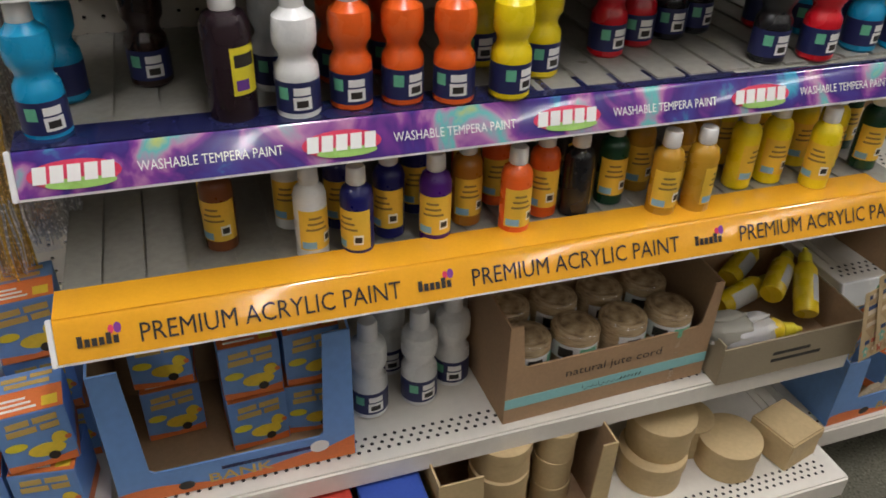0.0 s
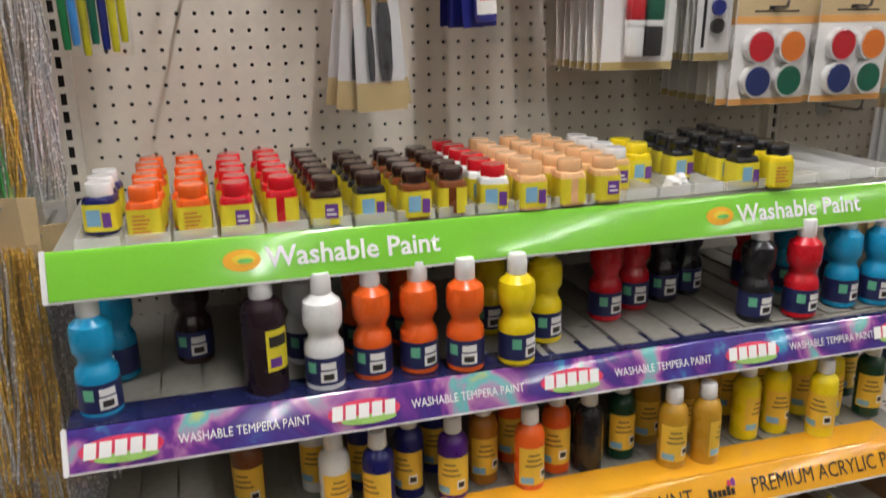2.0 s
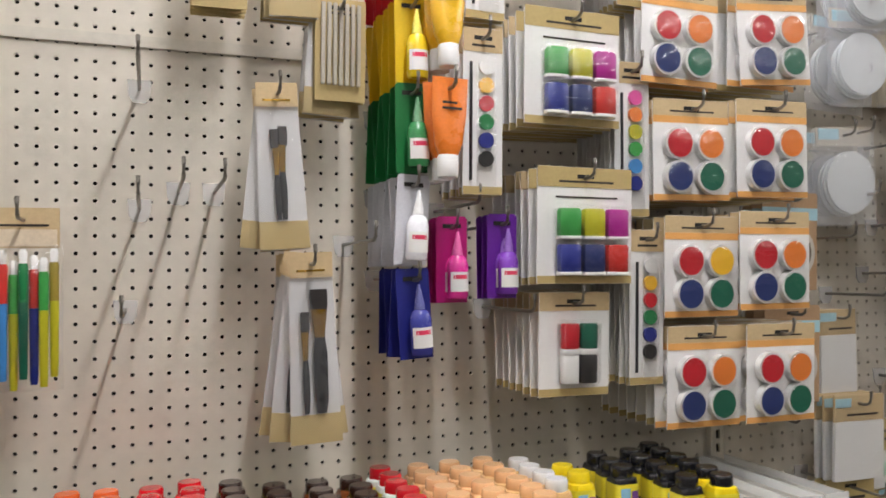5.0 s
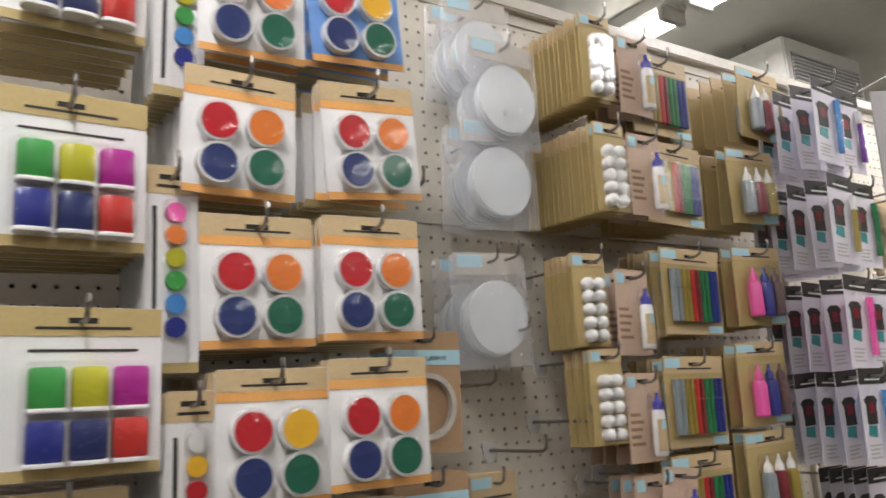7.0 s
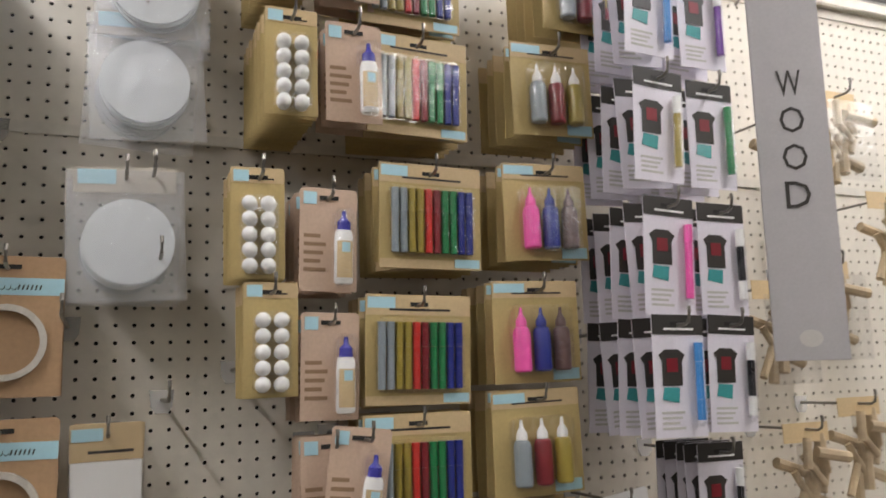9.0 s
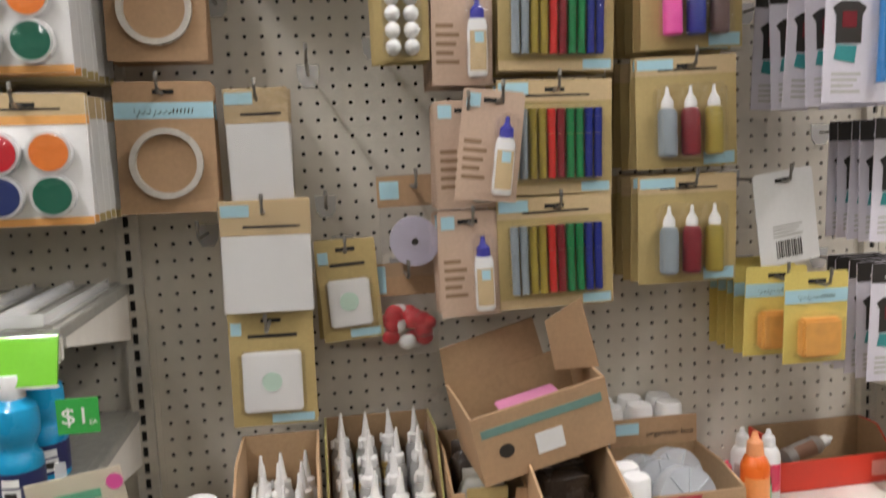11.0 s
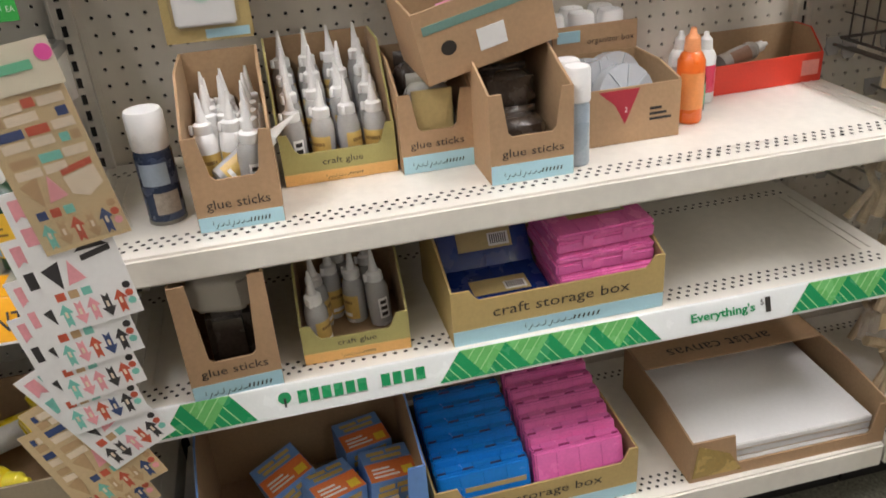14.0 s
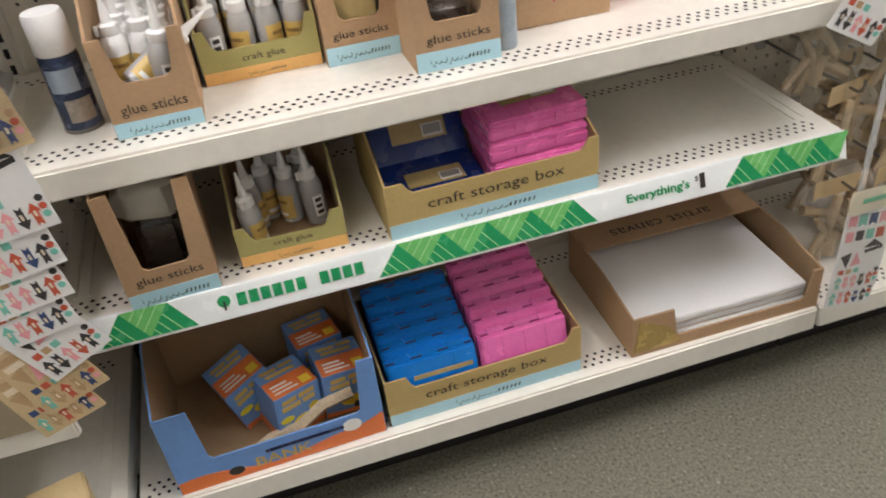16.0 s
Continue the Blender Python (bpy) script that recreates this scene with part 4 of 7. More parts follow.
def round_organizer():
    ob = thing("round_organizer", "clear plastic round organizer with wedge lids", "organizer box", group="organizer boxes")
    bm = disc(0, 0.0, 0.047, -0.012, 0.012, 28)
    part("organizer_body", bm, clear("organizer_plastic", (0.86, 0.88, 0.9), 0.1, 0.45), ob)
    part("hub", disc(0, 0, 0.009, -0.0145, -0.012, 16), M("grey_hub", (0.3, 0.3, 0.3), 0.4), ob)
    for i in range(8):
        a = math.pi / 4 * i
        c, s = math.cos(a), math.sin(a)
        part("wedge_rib", slab([(c * 0.01 - s * 0.001, s * 0.01 + c * 0.001), (c * 0.045 - s * 0.001, s * 0.045 + c * 0.001), (c * 0.045 + s * 0.001, s * 0.045 - c * 0.001), (c * 0.01 + s * 0.001, s * 0.01 - c * 0.001)], -0.0142, -0.012), clear("organizer_rib", (0.75, 0.78, 0.8), 0.1, 0.6), ob)
    return ob


for x, y, ry in ((2.005, -0.205, 10), (1.985, -0.170, -5), (2.02, -0.135, 25), (1.965, -0.150, 0)):
    place("round_organizer", round_organizer, pose(x, y, UP2 + 0.062, -14, ry, 6))


def capped_pot(label, cap_r, body_r, h):
    def build():
        ob = thing("glue_pot", label, "glue pot", group="white-capped pots")
        part("pot_body", lathe([(body_r * 0.9, 0), (body_r, 0.003), (body_r, h * 0.62), (body_r * 0.8, h * 0.68)], 18, power=3.2), M("pot_blue_grey", (0.35, 0.42, 0.48), 0.3, coat=0.3), ob)
        part("cap", lathe([(cap_r, h * 0.66), (cap_r * 1.02, h * 0.68), (cap_r, h * 0.97), (cap_r * 0.9, h)], 18, power=2.8), WHITE_PLASTIC, ob, "white cap")
        return ob
    return build


for i in range(3):
    for j in range(2):
        place("pot_small", capped_pot("small pot with a round white cap behind the carton", 0.0195, 0.018, 0.160), pose(1.945 + i * 0.050, -0.062 + j * 0.041, UP2))
place("pot_big", capped_pot("white-capped bottle between two cartons", 0.0172, 0.0160, 0.140), pose(1.9000, -0.285, UP2, 0, 0, 6))
place("pot_big", capped_pot("white-capped bottle between two cartons", 0.0172, 0.0160, 0.140), pose(1.9000, -0.247, UP2, 0, 0, 5))


def small_bottle(name, label, body_col, label_mat, cap_mat, h, r):
    ob = thing(name, label, "bottle")
    part("bottle_body", lathe([(r * 0.9, 0), (r, 0.003), (r, h * 0.66), (r * 0.75, h * 0.74), (r * 0.5, h * 0.77)], 18), body_col, ob)
    part("cap", lathe([(r * 0.55, h * 0.76), (r * 0.62, h * 0.77), (r * 0.55, h * 0.9), (r * 0.28, h * 0.94), (r * 0.2, h)], 14), cap_mat, ob)
    part("label", ring_wall(r * 1.015, h * 0.16, h * 0.55, 10, -70, 70), label_mat, ob, "printed label")
    return ob


ORANGE_GLUE = colour("orange_glue", (0.85, 0.16, 0.02))
small_bottle("glitter_glue_bottle", "orange glitter glue bottle with an orange cap", ORANGE_GLUE, M("label_pale_orange", (0.85, 0.32, 0.1), 0.4), M("pale_orange_cap", (0.85, 0.35, 0.15), 0.3), 0.145, 0.021).matrix_basis = pose(2.124, -0.188, UP2)
small_bottle("paint_bottle", "small clear bottle with a white cap", WHITE_CARD, M("label_grey", (0.5, 0.48, 0.44), 0.4), WHITE_PLASTIC, 0.12, 0.018).matrix_basis = pose(2.150, -0.105, UP2)
small_bottle("paint_bottle", "small white bottle with a red label", WHITE_PLASTIC, LOGO_RED, WHITE_PLASTIC, 0.115, 0.018).matrix_basis = pose(2.192, -0.110, UP2)
small_bottle("paint_bottle", "small dark green bottle behind the others", colour("tempera_green", PAINT["green"]), LABEL_GREEN, BLACK_PLASTIC, 0.085, 0.016).matrix_basis = pose(2.155, -0.150, UP2)
small_bottle("paint_bottle", "small red bottle behind the others", colour("tempera_red", PAINT["red"]), LOGO_RED, LOGO_RED, 0.075, 0.014).matrix_basis = pose(2.115, -0.120, UP2)
RED_BOX = M("red_box_print", (0.70, 0.05, 0.025), 0.45, var=0.08)
rt = carton("red_tray", "shallow red display tray nearly empty", pose(2.214, -0.098, UP2, 0, 0, 1), 0.212, 0.088, 0.050, 0.052, 0.085, RED_BOX)
part("print_patch", bx(0.172, 0.205, -0.0008, -0.0002, 0.012, 0.038), M("pale_red_print", (0.8, 0.3, 0.25), 0.5), rt, smooth=False)
small_bottle("paint_bottle", "clear bottle lying on its side in the red tray", M("grey_liquid", (0.42, 0.38, 0.34), 0.3, coat=0.3), M("label_brown", (0.3, 0.16, 0.1), 0.4), WHITE_PLASTIC, 0.10, 0.016).matrix_basis = pose(2.255, -0.055, UP2 + 0.04, 0, 78, 10)


def spray_can():
    ob = thing("spray_can", "blue spray glue can with a white cap", "spray can")
    part("can_body", lathe([(0.0235, 0), (0.0245, 0.003), (0.0245, 0.094), (0.022, 0.102), (0.018, 0.104)], 24), M("can_blue_print", (0.05, 0.07, 0.13), 0.25, metal=0.3, var=0.35, scale=40), ob)
    part("cap", lathe([(0.0225, 0.100), (0.0245, 0.103), (0.0245, 0.146), (0.0225, 0.151)], 24), WHITE_PLASTIC, ob, "white spray cap")
    part("base_rim", lathe([(0.0250, 0.0), (0.0252, 0.002), (0.0246, 0.005)], 24), STEEL, ob)
    part("label", ring_wall(0.0247, 0.055, 0.085, 10, -50, 40), M("can_light_print", (0.35, 0.42, 0.5), 0.35), ob, "pale printed panel")
    part("label", ring_wall(0.0247, 0.015, 0.045, 10, -20, 60), M("can_tan_print", (0.35, 0.3, 0.25), 0.35, var=0.4, scale=120), ob, "photo-like printed panel")
    return ob


spray_can().matrix_basis = pose(1.334, -0.250, UP2)

# middle shelf of the second bay
g5 = carton("glue_stick_carton", "tall kraft carton nearly empty lettered glue sticks", pose(1.326, -0.366, MID2, 0, 0, 3), 0.120, 0.16, 0.07, 0.178, 0.185, KRAFT, (0.030, 0.092, 0.058), [(LBLUE, 0.0, 0.026)])
words("glue sticks", 0.06, 0.042, 0.016, 0.088, -0.0008, INK, g5)
script_mark(g5, 0.06, 0.013, 0.092, 0.014)
pouch("glue_stick_bag", "clear bag of white glue sticks standing in a carton", 0.085, 0.06, 0.06, clear("bag_film_pale", (0.85, 0.8, 0.7), 0.12, 0.55), 11, "bag").matrix_basis = pose(1.385, -0.30, MID2 + 0.105)
part("bag_stuffing", bx(-0.03, 0.03, -0.02, 0.02, 0.0, 0.10, 0.01), FOIL, thing("glue_stick_bag", "dark bag under a clear bag in a carton", "bag", pose(1.385, -0.30, MID2 + 0.004)))
g6 = carton("glue_carton", "olive carton holding only a few craft glue bottles", pose(1.477, -0.325, MID2, 0, 0, -2), 0.153, 0.17, 0.05, 0.062, 0.12, OLIVE, (0.022, 0.128, 0.038), [(AMBER_BAND, 0.0, 0.017)])
words("craft glue", 0.077, 0.028, 0.011, 0.055, -0.0008, INK, g6)
script_mark(g6, 0.077, 0.008, 0.05, 0.008)
for x, y, c in ((1.506, -0.288, 0), (1.512, -0.235, 0), (1.532, -0.21, 0), (1.565, -0.232, 0), (1.600, -0.255, 1), (1.545, -0.17, 0), (1.595, -0.2, 1)):
    place("glue_clean" if c else "glue_label", glue_bottle(bool(c)), pose(x, y, MID2 + 0.004, 2 * math.sin(x * 90), 3 * math.sin(x * 70), 60 * math.sin(x * 55)))

BLUE_CASE = M("blue_translucent_plastic", (0.012, 0.24, 0.74), 0.22, var=0.1, coat=0.4)
NAVY_CASE = M("dark_blue_plastic", (0.010, 0.035, 0.20), 0.25, var=0.1, coat=0.4)
PINK_CASE = M("pink_translucent_plastic", (0.90, 0.20, 0.52), 0.22, var=0.1, coat=0.4)


def case(material, label, w, d, h, sticker=True):
    def build():
        ob = thing("storage_case", label, "storage case", group="craft storage cases")
        part("case_tray", bx(0, w, 0, d, 0, h * 0.62, 0.003), material, ob)
        lid = part("case_lid", bx(0.001, w - 0.001, 0.001, d - 0.001, h * 0.64, h, 0.003), material, ob)
        for i in range(3):
            part("lid_rib", bx(w * (0.25 + 0.25 * i) - 0.001, w * (0.25 + 0.25 * i) + 0.001, 0.006, d - 0.006, h, h + 0.0015), material, lid)
        for i in (0.2, 0.5, 0.8):
            part("hinge", bx(w * i - 0.014, w * i + 0.014, d, d + 0.0035, h * 0.25, h * 0.85, 0.001), material, ob)
        part("seam", bx(0.004, w - 0.004, d - 0.003, d + 0.0006, h * 0.60, h * 0.66), M("case_seam", (0.02, 0.03, 0.12), 0.5) if material is not PINK_CASE else M("case_seam_pink", (0.35, 0.02, 0.14), 0.5), ob, "dark seam between lid and tray", smooth=False)
        for i in (0.3, 0.7):
            part("latch", bx(w * i - 0.008, w * i + 0.008, -0.003, 0.0, h * 0.3, h * 0.9, 0.001), material, ob)
        if sticker:
            part("sticker", bx(w * 0.22, w * 0.80, d * 0.30, d * 0.62, h + 0.0018, h + 0.0026), GOLD_CARD, ob, "tan printed sticker", smooth=False)
            part("sticker_code", bx(w * 0.55, w * 0.77, d * 0.33, d * 0.5, h + 0.0028, h + 0.0034), INK_WHITE, ob, "white barcode", smooth=False)
            bm = bmesh.new()
            for i in range(8):
                bx(w * (0.57 + 0.023 * i), w * (0.582 + 0.023 * i), d * 0.36, d * 0.48, h + 0.0035, h + 0.0039, bm=bm)
            part("barcode_bars", bm, INK, ob, smooth=False)
        return ob
    return build


YKRAFT = M("yellow_kraft_card", (0.52, 0.38, 0.15), 0.65, var=0.1, scale=16, bump=0.06)
sb = carton("storage_box_carton", "yellow-kraft carton lettered craft storage box, half full", pose(1.688, -0.352, MID2, 0, 0, 0.5), 0.325, 0.21, 0.075, 0.088, 0.125, YKRAFT, (0.035, 0.302, 0.070), [(LBLUE, 0.0, 0.024)])
words("craft storage box", 0.165, 0.045, 0.022, 0.21, -0.0008, INK, sb)
script_mark(sb, 0.165, 0.013, 0.12, 0.014)
NV = case(NAVY_CASE, "dark blue plastic craft storage case with sticker", 0.15, 0.12, 0.028)
PK = case(PINK_CASE, "pink plastic craft storage case with sticker", 0.155, 0.13, 0.030)
place("case_navy", NV, pose(1.700, -0.345, MID2 + 0.020, 3, 0, 0))
place("case_navy", NV, pose(1.700, -0.215, MID2 + 0.03, 55, 0, 0))
for i in range(4):
    place("case_pink", PK, pose(1.852 + 0.003 * (i % 2), -0.338 + 0.004 * i, MID2 + 0.006 + i * 0.0325, 4, 0, 2 * i - 3))

# base shelf of the second bay
BANK_BLUE = M("blue_carton_print", (0.16, 0.32, 0.66), 0.45, var=0.1, scale=9)
BANK_ORANGE = M("orange_carton_print", (0.78, 0.20, 0.05), 0.45, var=0.1)
TOY_YELLOW = M("yellow_carton_print", (0.85, 0.62, 0.05), 0.45)


def bank_box():
    ob = thing("toy_bank_box", "small blue and orange toy bank box with a yellow pictured toy", "toy box", group="toy bank boxes")
    w, d, h = 0.082, 0.082, 0.092
    part("box_body", bx(-w / 2, w / 2, -d / 2, d / 2, 0, h, 0.001), BANK_BLUE, ob)
    f = -d / 2 - 0.0004
    part("orange_foot", slab([(-w / 2 + 0.001, 0.001), (w / 2 - 0.001, 0.001), (w / 2 - 0.001, h * 0.16), (0, h * 0.09), (-w / 2 + 0.001, h * 0.13)], f - 0.0003, f), BANK_ORANGE, ob, "orange printed foot")
    toy = part("pictured_toy", disc(0.008, h * 0.30, 0.022, f - 0.0007, f - 0.0002, 16, 0.50), TOY_YELLOW, ob, "yellow printed toy")
    part("toy_head", disc(0.026, h * 0.47, 0.010, f - 0.0010, f - 0.0005, 12), TOY_YELLOW, toy)
    part("toy_wheel", disc(0.014, h * 0.17, 0.007, f - 0.0011, f - 0.0006, 12), INK, toy)
    part("toy_beak", disc(0.035, h * 0.45, 0.004, f - 0.0011, f - 0.0006, 8), BANK_ORANGE, toy)
    part("flash_oval", disc(-0.024, h * 0.45, 0.013, f - 0.0009, f - 0.0004, 14, 0.5), LABEL_LEMON, ob)
    for x0, x1, z0, z1 in ((-0.028, -0.002, 0.78, 0.88), (0.002, 0.030, 0.80, 0.90), (-0.030, 0.004, 0.64, 0.74), (0.008, 0.030, 0.66, 0.76)):
        part("title_block", slab([(x0, h * z0), (x1, h * (z0 + 0.02)), (x1, h * (z1 + 0.02)), (x0, h * z1)], f - 0.0006, f - 0.0001), LABEL_GOLD, ob, smooth=False)
    top = part("top_band", bx(-w / 2 + 0.001, w / 2 - 0.001, -d / 2 + 0.001, 0.004, h + 0.0002, h + 0.0006), BANK_ORANGE, ob, "orange printed top", smooth=False)
    for i in range(3):
        part("print_line", bx(-0.032, 0.010 - 0.006 * i, -0.032 + i * 0.009, -0.028 + i * 0.009, h + 0.0007, h + 0.0011), INK_WHITE, top, smooth=False)
    part("top_toy", bx(0.016, 0.034, -0.034, -0.016, h + 0.0007, h + 0.0011, 0.0), TOY_YELLOW, top, smooth=False)
    for x0, x1, y0 in ((-0.030, 0.0, 0.022), (0.004, 0.030, 0.024), (-0.026, 0.026, 0.010)):
        part("title_block", bx(x0, x1, y0, y0 + 0.008, h + 0.0007, h + 0.0011), LABEL_GOLD, ob, smooth=False)
    for s in (-1, 1):
        x = s * (w / 2 + 0.0004)
        part("orange_side", bx(min(x, x + s * 0.0003), max(x, x + s * 0.0003), -d / 2 + 0.001, d / 2 - 0.001, 0.001, h * 0.22), BANK_ORANGE, ob, smooth=False)
    return ob


def bank_front(ob, w, h):
    part("orange_corner", slab([(w * 0.55, 0.001), (w - 0.001, 0.001), (w - 0.001, h * 0.8), (w * 0.8, h * 0.35)], -0.0008, -0.0003), BANK_ORANGE, ob, "orange printed corner")
    wave = [(0.001 + (w - 0.002) * k / 16, h * (0.34 + 0.16 * math.sin(k * 0.55 + 0.6))) for k in range(17)]
    part("orange_wave", slab([(w - 0.001, 0.001), (0.001, 0.001)][::-1] + wave[::-1], -0.0009, -0.0004), BANK_ORANGE, ob, "orange printed wave")
    words("BANK", w * 0.5, h * 0.38, h * 0.34, w * 0.27, -0.0013, LABEL_GOLD, ob, bold=0.015)
    lines(ob, w * 0.42, w * 0.8, h * 0.62, h * 0.88, -0.0010, 1, NAVY, "title_line")
    part("pictured_wheel", disc(w * 0.27, h * 0.3, h * 0.22, -0.0012, -0.0008, 14, 0.7), INK, ob)
    part("pictured_toy", disc(w * 0.84, h * 0.65, h * 0.28, -0.0012, -0.0008, 14, 0.8), INK_WHITE, ob)


bc = carton("toy_bank_carton", "blue display carton of toy banks, half empty", pose(1.290, -0.384, BASE, 0, 0, 1.5), 0.335, 0.25, 0.075, 0.165, 0.205, BANK_BLUE, (0.058, 0.300, 0.058))
bank_front(bc, 0.335, 0.058)
for x, y, z, ry, rz in ((1.425, -0.235, 0.012, -14, 24), (1.478, -0.290, 0.004, 4, 22), (1.570, -0.275, 0.004, 5, 8), (1.545, -0.185, 0.004, 0, 12)):
    place("bank_box", bank_box, pose(x, y, BASE + z, 0, ry, rz))
st = thing("kraft_strip", "crumpled strip of clear tape and kraft paper", "paper strip", pose(1.49, -0.338, BASE + 0.03, 0, -16, 8))
part("strip_sheet", tube([(-0.10, 0, 0), (-0.05, 0.004, 0.006), (0.0, -0.003, 0.0), (0.05, 0.003, 0.008), (0.10, 0, 0.0)], 0.010, 6), M("pale_strip", (0.62, 0.5, 0.34), 0.4, var=0.3, coat=0.4), st)
s2 = carton("storage_box_carton", "yellow-kraft carton packed with blue and pink storage cases", pose(1.634, -0.372, BASE, 0, 0, 0.5), 0.342, 0.225, 0.095, 0.098, 0.10, YKRAFT, (0.045, 0.318, 0.072), [(LBLUE, 0.0, 0.024)])
words("craft storage box", 0.172, 0.048, 0.022, 0.215, -0.0008, INK, s2)
script_mark(s2, 0.172, 0.013, 0.12, 0.014)
BL = case(BLUE_CASE, "bright blue plastic craft storage case", 0.155, 0.092, 0.030, False)
PL = case(PINK_CASE, "bright pink plastic craft storage case", 0.155, 0.092, 0.030, False)
for i in range(6):
    place("case_blue", BL, pose(1.644, -0.336 + i * 0.0315, BASE + 0.006 + 0.0068 * i, 76, 0, 1))
    place("case_pinkp", PL, pose(1.806, -0.336 + i * 0.0315, BASE + 0.012 + 0.0078 * i, 76, 0, 1))
part("sticker", bx(0.05, 0.15, -0.0011, -0.0003, 0.088, 0.097), GOLD_CARD, s2, smooth=False)
cv = carton("canvas_carton", "shallow kraft tray of white artist canvases", pose(2.068, -0.378, BASE, 0, 0, -1), 0.368, 0.275, 0.03, 0.085, 0.10, KRAFT, (0.085, 0.340, 0.024))
part("rear_flap", bx(0.003, 0.365, 0.19, 0.275, 0.100, 0.103, 0.0006), KRAFT, cv, "kraft flap over the back of the tray")
fw = words("artist canvas", 0.17, 0.1035, 0.026, 0.21, 0.222, INK, cv, flip=True, tilt=radians(90))
part("gold_corner", slab([(0.004, 0.01), (0.095, 0.01), (0.07, 0.05), (0.012, 0.078)], -0.0016, -0.0006), M("gold_film", (0.55, 0.38, 0.12), 0.25, metal=0.3, var=0.3, coat=0.5), cv, "shiny gold printed corner film")
for i in range(3):
    c = thing("artist_canvas", "blank white stretched canvas in a tray", "canvas", pose(2.082, -0.366 + 0.002 * (i % 2), BASE + 0.004 + i * 0.0165, 0, 0, -1), "canvases")
    part("canvas_panel", bx(0, 0.335, 0, 0.255, 0.002, 0.0155, 0.002), WHITE_CARD, c)
    part("stretcher_frame", bx(0.002, 0.333, 0.002, 0.253, 0, 0.002), M("raw_pine", (0.6, 0.45, 0.28), 0.7), c, "pale wooden stretcher edge")

# lower shelf of the first bay
b1 = carton("toy_bank_carton", "blue window carton of toy bank boxes", pose(0.010, -0.400, LOW1), 0.325, 0.22, 0.05, 0.235, 0.245, BANK_BLUE, (0.045, 0.280, 0.050))
bank_front(b1, 0.325, 0.050)
for x, y, z, rz in ((0.205, -0.305, 0.0, 4), (0.205, -0.305, 0.1, 2), (0.292, -0.30, 0.0, -5), (0.292, -0.30, 0.1, 3), (0.07, -0.25, 0.0, 3), (0.07, -0.25, 0.1, -3)):
    place("bank_box", bank_box, pose(x if x > 0.1 else 0.09, y, LOW1 + 0.004 + z, 0, 0, rz))
for x, y, z, rz in ((-0.065, -0.355, 0.0, -8), (-0.160, -0.350, 0.0, 4), (-0.066, -0.350, 0.099, 5), (-0.165, -0.345, 0.099, -6), (-0.055, -0.25, 0.0, 0), (-0.06, -0.25, 0.099, 0), (-0.15, -0.25, 0.0, 5), (-0.06, -0.255, 0.198, 6), (-0.16, -0.26, 0.099, 6), (-0.25, -0.34, 0.0, 3)):
    place("bank_box", bank_box, pose(x, y, LOW1 + z, 0, 0, rz))
jc = carton("jute_carton", "kraft carton of natural jute cord spools", pose(0.563, -0.412, LOW1, 0, 0, 1.5), 0.362, 0.16, 0.105, 0.190, 0.195, KRAFT, (0.028, 0.338, 0.108), [(M("aqua_print", (0.30, 0.62, 0.62), 0.5), 0.030, 0.050)])
words("natural jute cord", 0.185, 0.075, 0.020, 0.17, -0.0008, INK, jc)
script_mark(jc, 0.185, 0.040, 0.11, 0.012)
JUTE = ramp_material("jute_twine", "noise", 60, [(0.3, (0.22, 0.14, 0.07)), (0.5, (0.45, 0.32, 0.17)), (0.7, (0.60, 0.46, 0.28))], rough=0.9, stretch=(1, 1, 14))


def jute_spool():
    ob = thing("jute_spool", "spool of natural jute cord wrapped in a paper label", "cord spool", group="jute spools")
    prof = [(0.030, 0), (0.036, 0.003)]
    for i in range(12):
        prof += [(0.0365, 0.005 + i * 0.0045), (0.0385, 0.0072 + i * 0.0045)]
    prof += [(0.036, 0.060), (0.022, 0.063), (0.012, 0.063)]
    part("wound_cord", lathe(prof, 20), JUTE, ob)
    lb = part("paper_label", ring_wall(0.0392, 0.018, 0.046, 12, -60, 60), WHITE_CARD, ob, "white paper label")
    part("label_print", ring_wall(0.0394, 0.022, 0.040, 4, -40, -5), INK, lb, "small black print")
    part("label_colour", ring_wall(0.0394, 0.024, 0.042, 4, 10, 55), LABEL_GREEN, lb)
    part("film_wrap", lathe([(0.038, 0.001), (0.0398, 0.004), (0.0398, 0.060), (0.036, 0.0645), (0.02, 0.0655)], 20), CLEAR, ob, "clear shrink film")
    return ob


for i in range(4):
    for j in range(2):
        for k in range(2):
            place("jute_spool", jute_spool, pose(0.612 + i * 0.083, -0.365 + j * 0.08, LOW1 + 0.004 + k * 0.0665, 0, 0, 25 * math.sin(i * 3 + j + k * 2)))
tc = carton("tube_carton", "low tan carton with yellow bottles lying inside", pose(0.932, -0.436, LOW1, 0, 0, 0), 0.280, 0.24, 0.075, 0.082, 0.085, M("tan_grey_card", (0.33, 0.27, 0.18), 0.7, var=0.1), None)
lines(tc, 0.10, 0.20, 0.025, 0.055, -0.0002, 2)
YB = small_bottle("craft_bottle", "yellow bottle with a grey label lying in a carton", colour("bottle_yellow", (0.85, 0.62, 0.02)), M("label_pale_grey", (0.55, 0.55, 0.53), 0.4), LABEL_LEMON, 0.13, 0.021)
YB.matrix_basis = pose(1.10, -0.33, LOW1 + 0.075, 0, 82, 40)
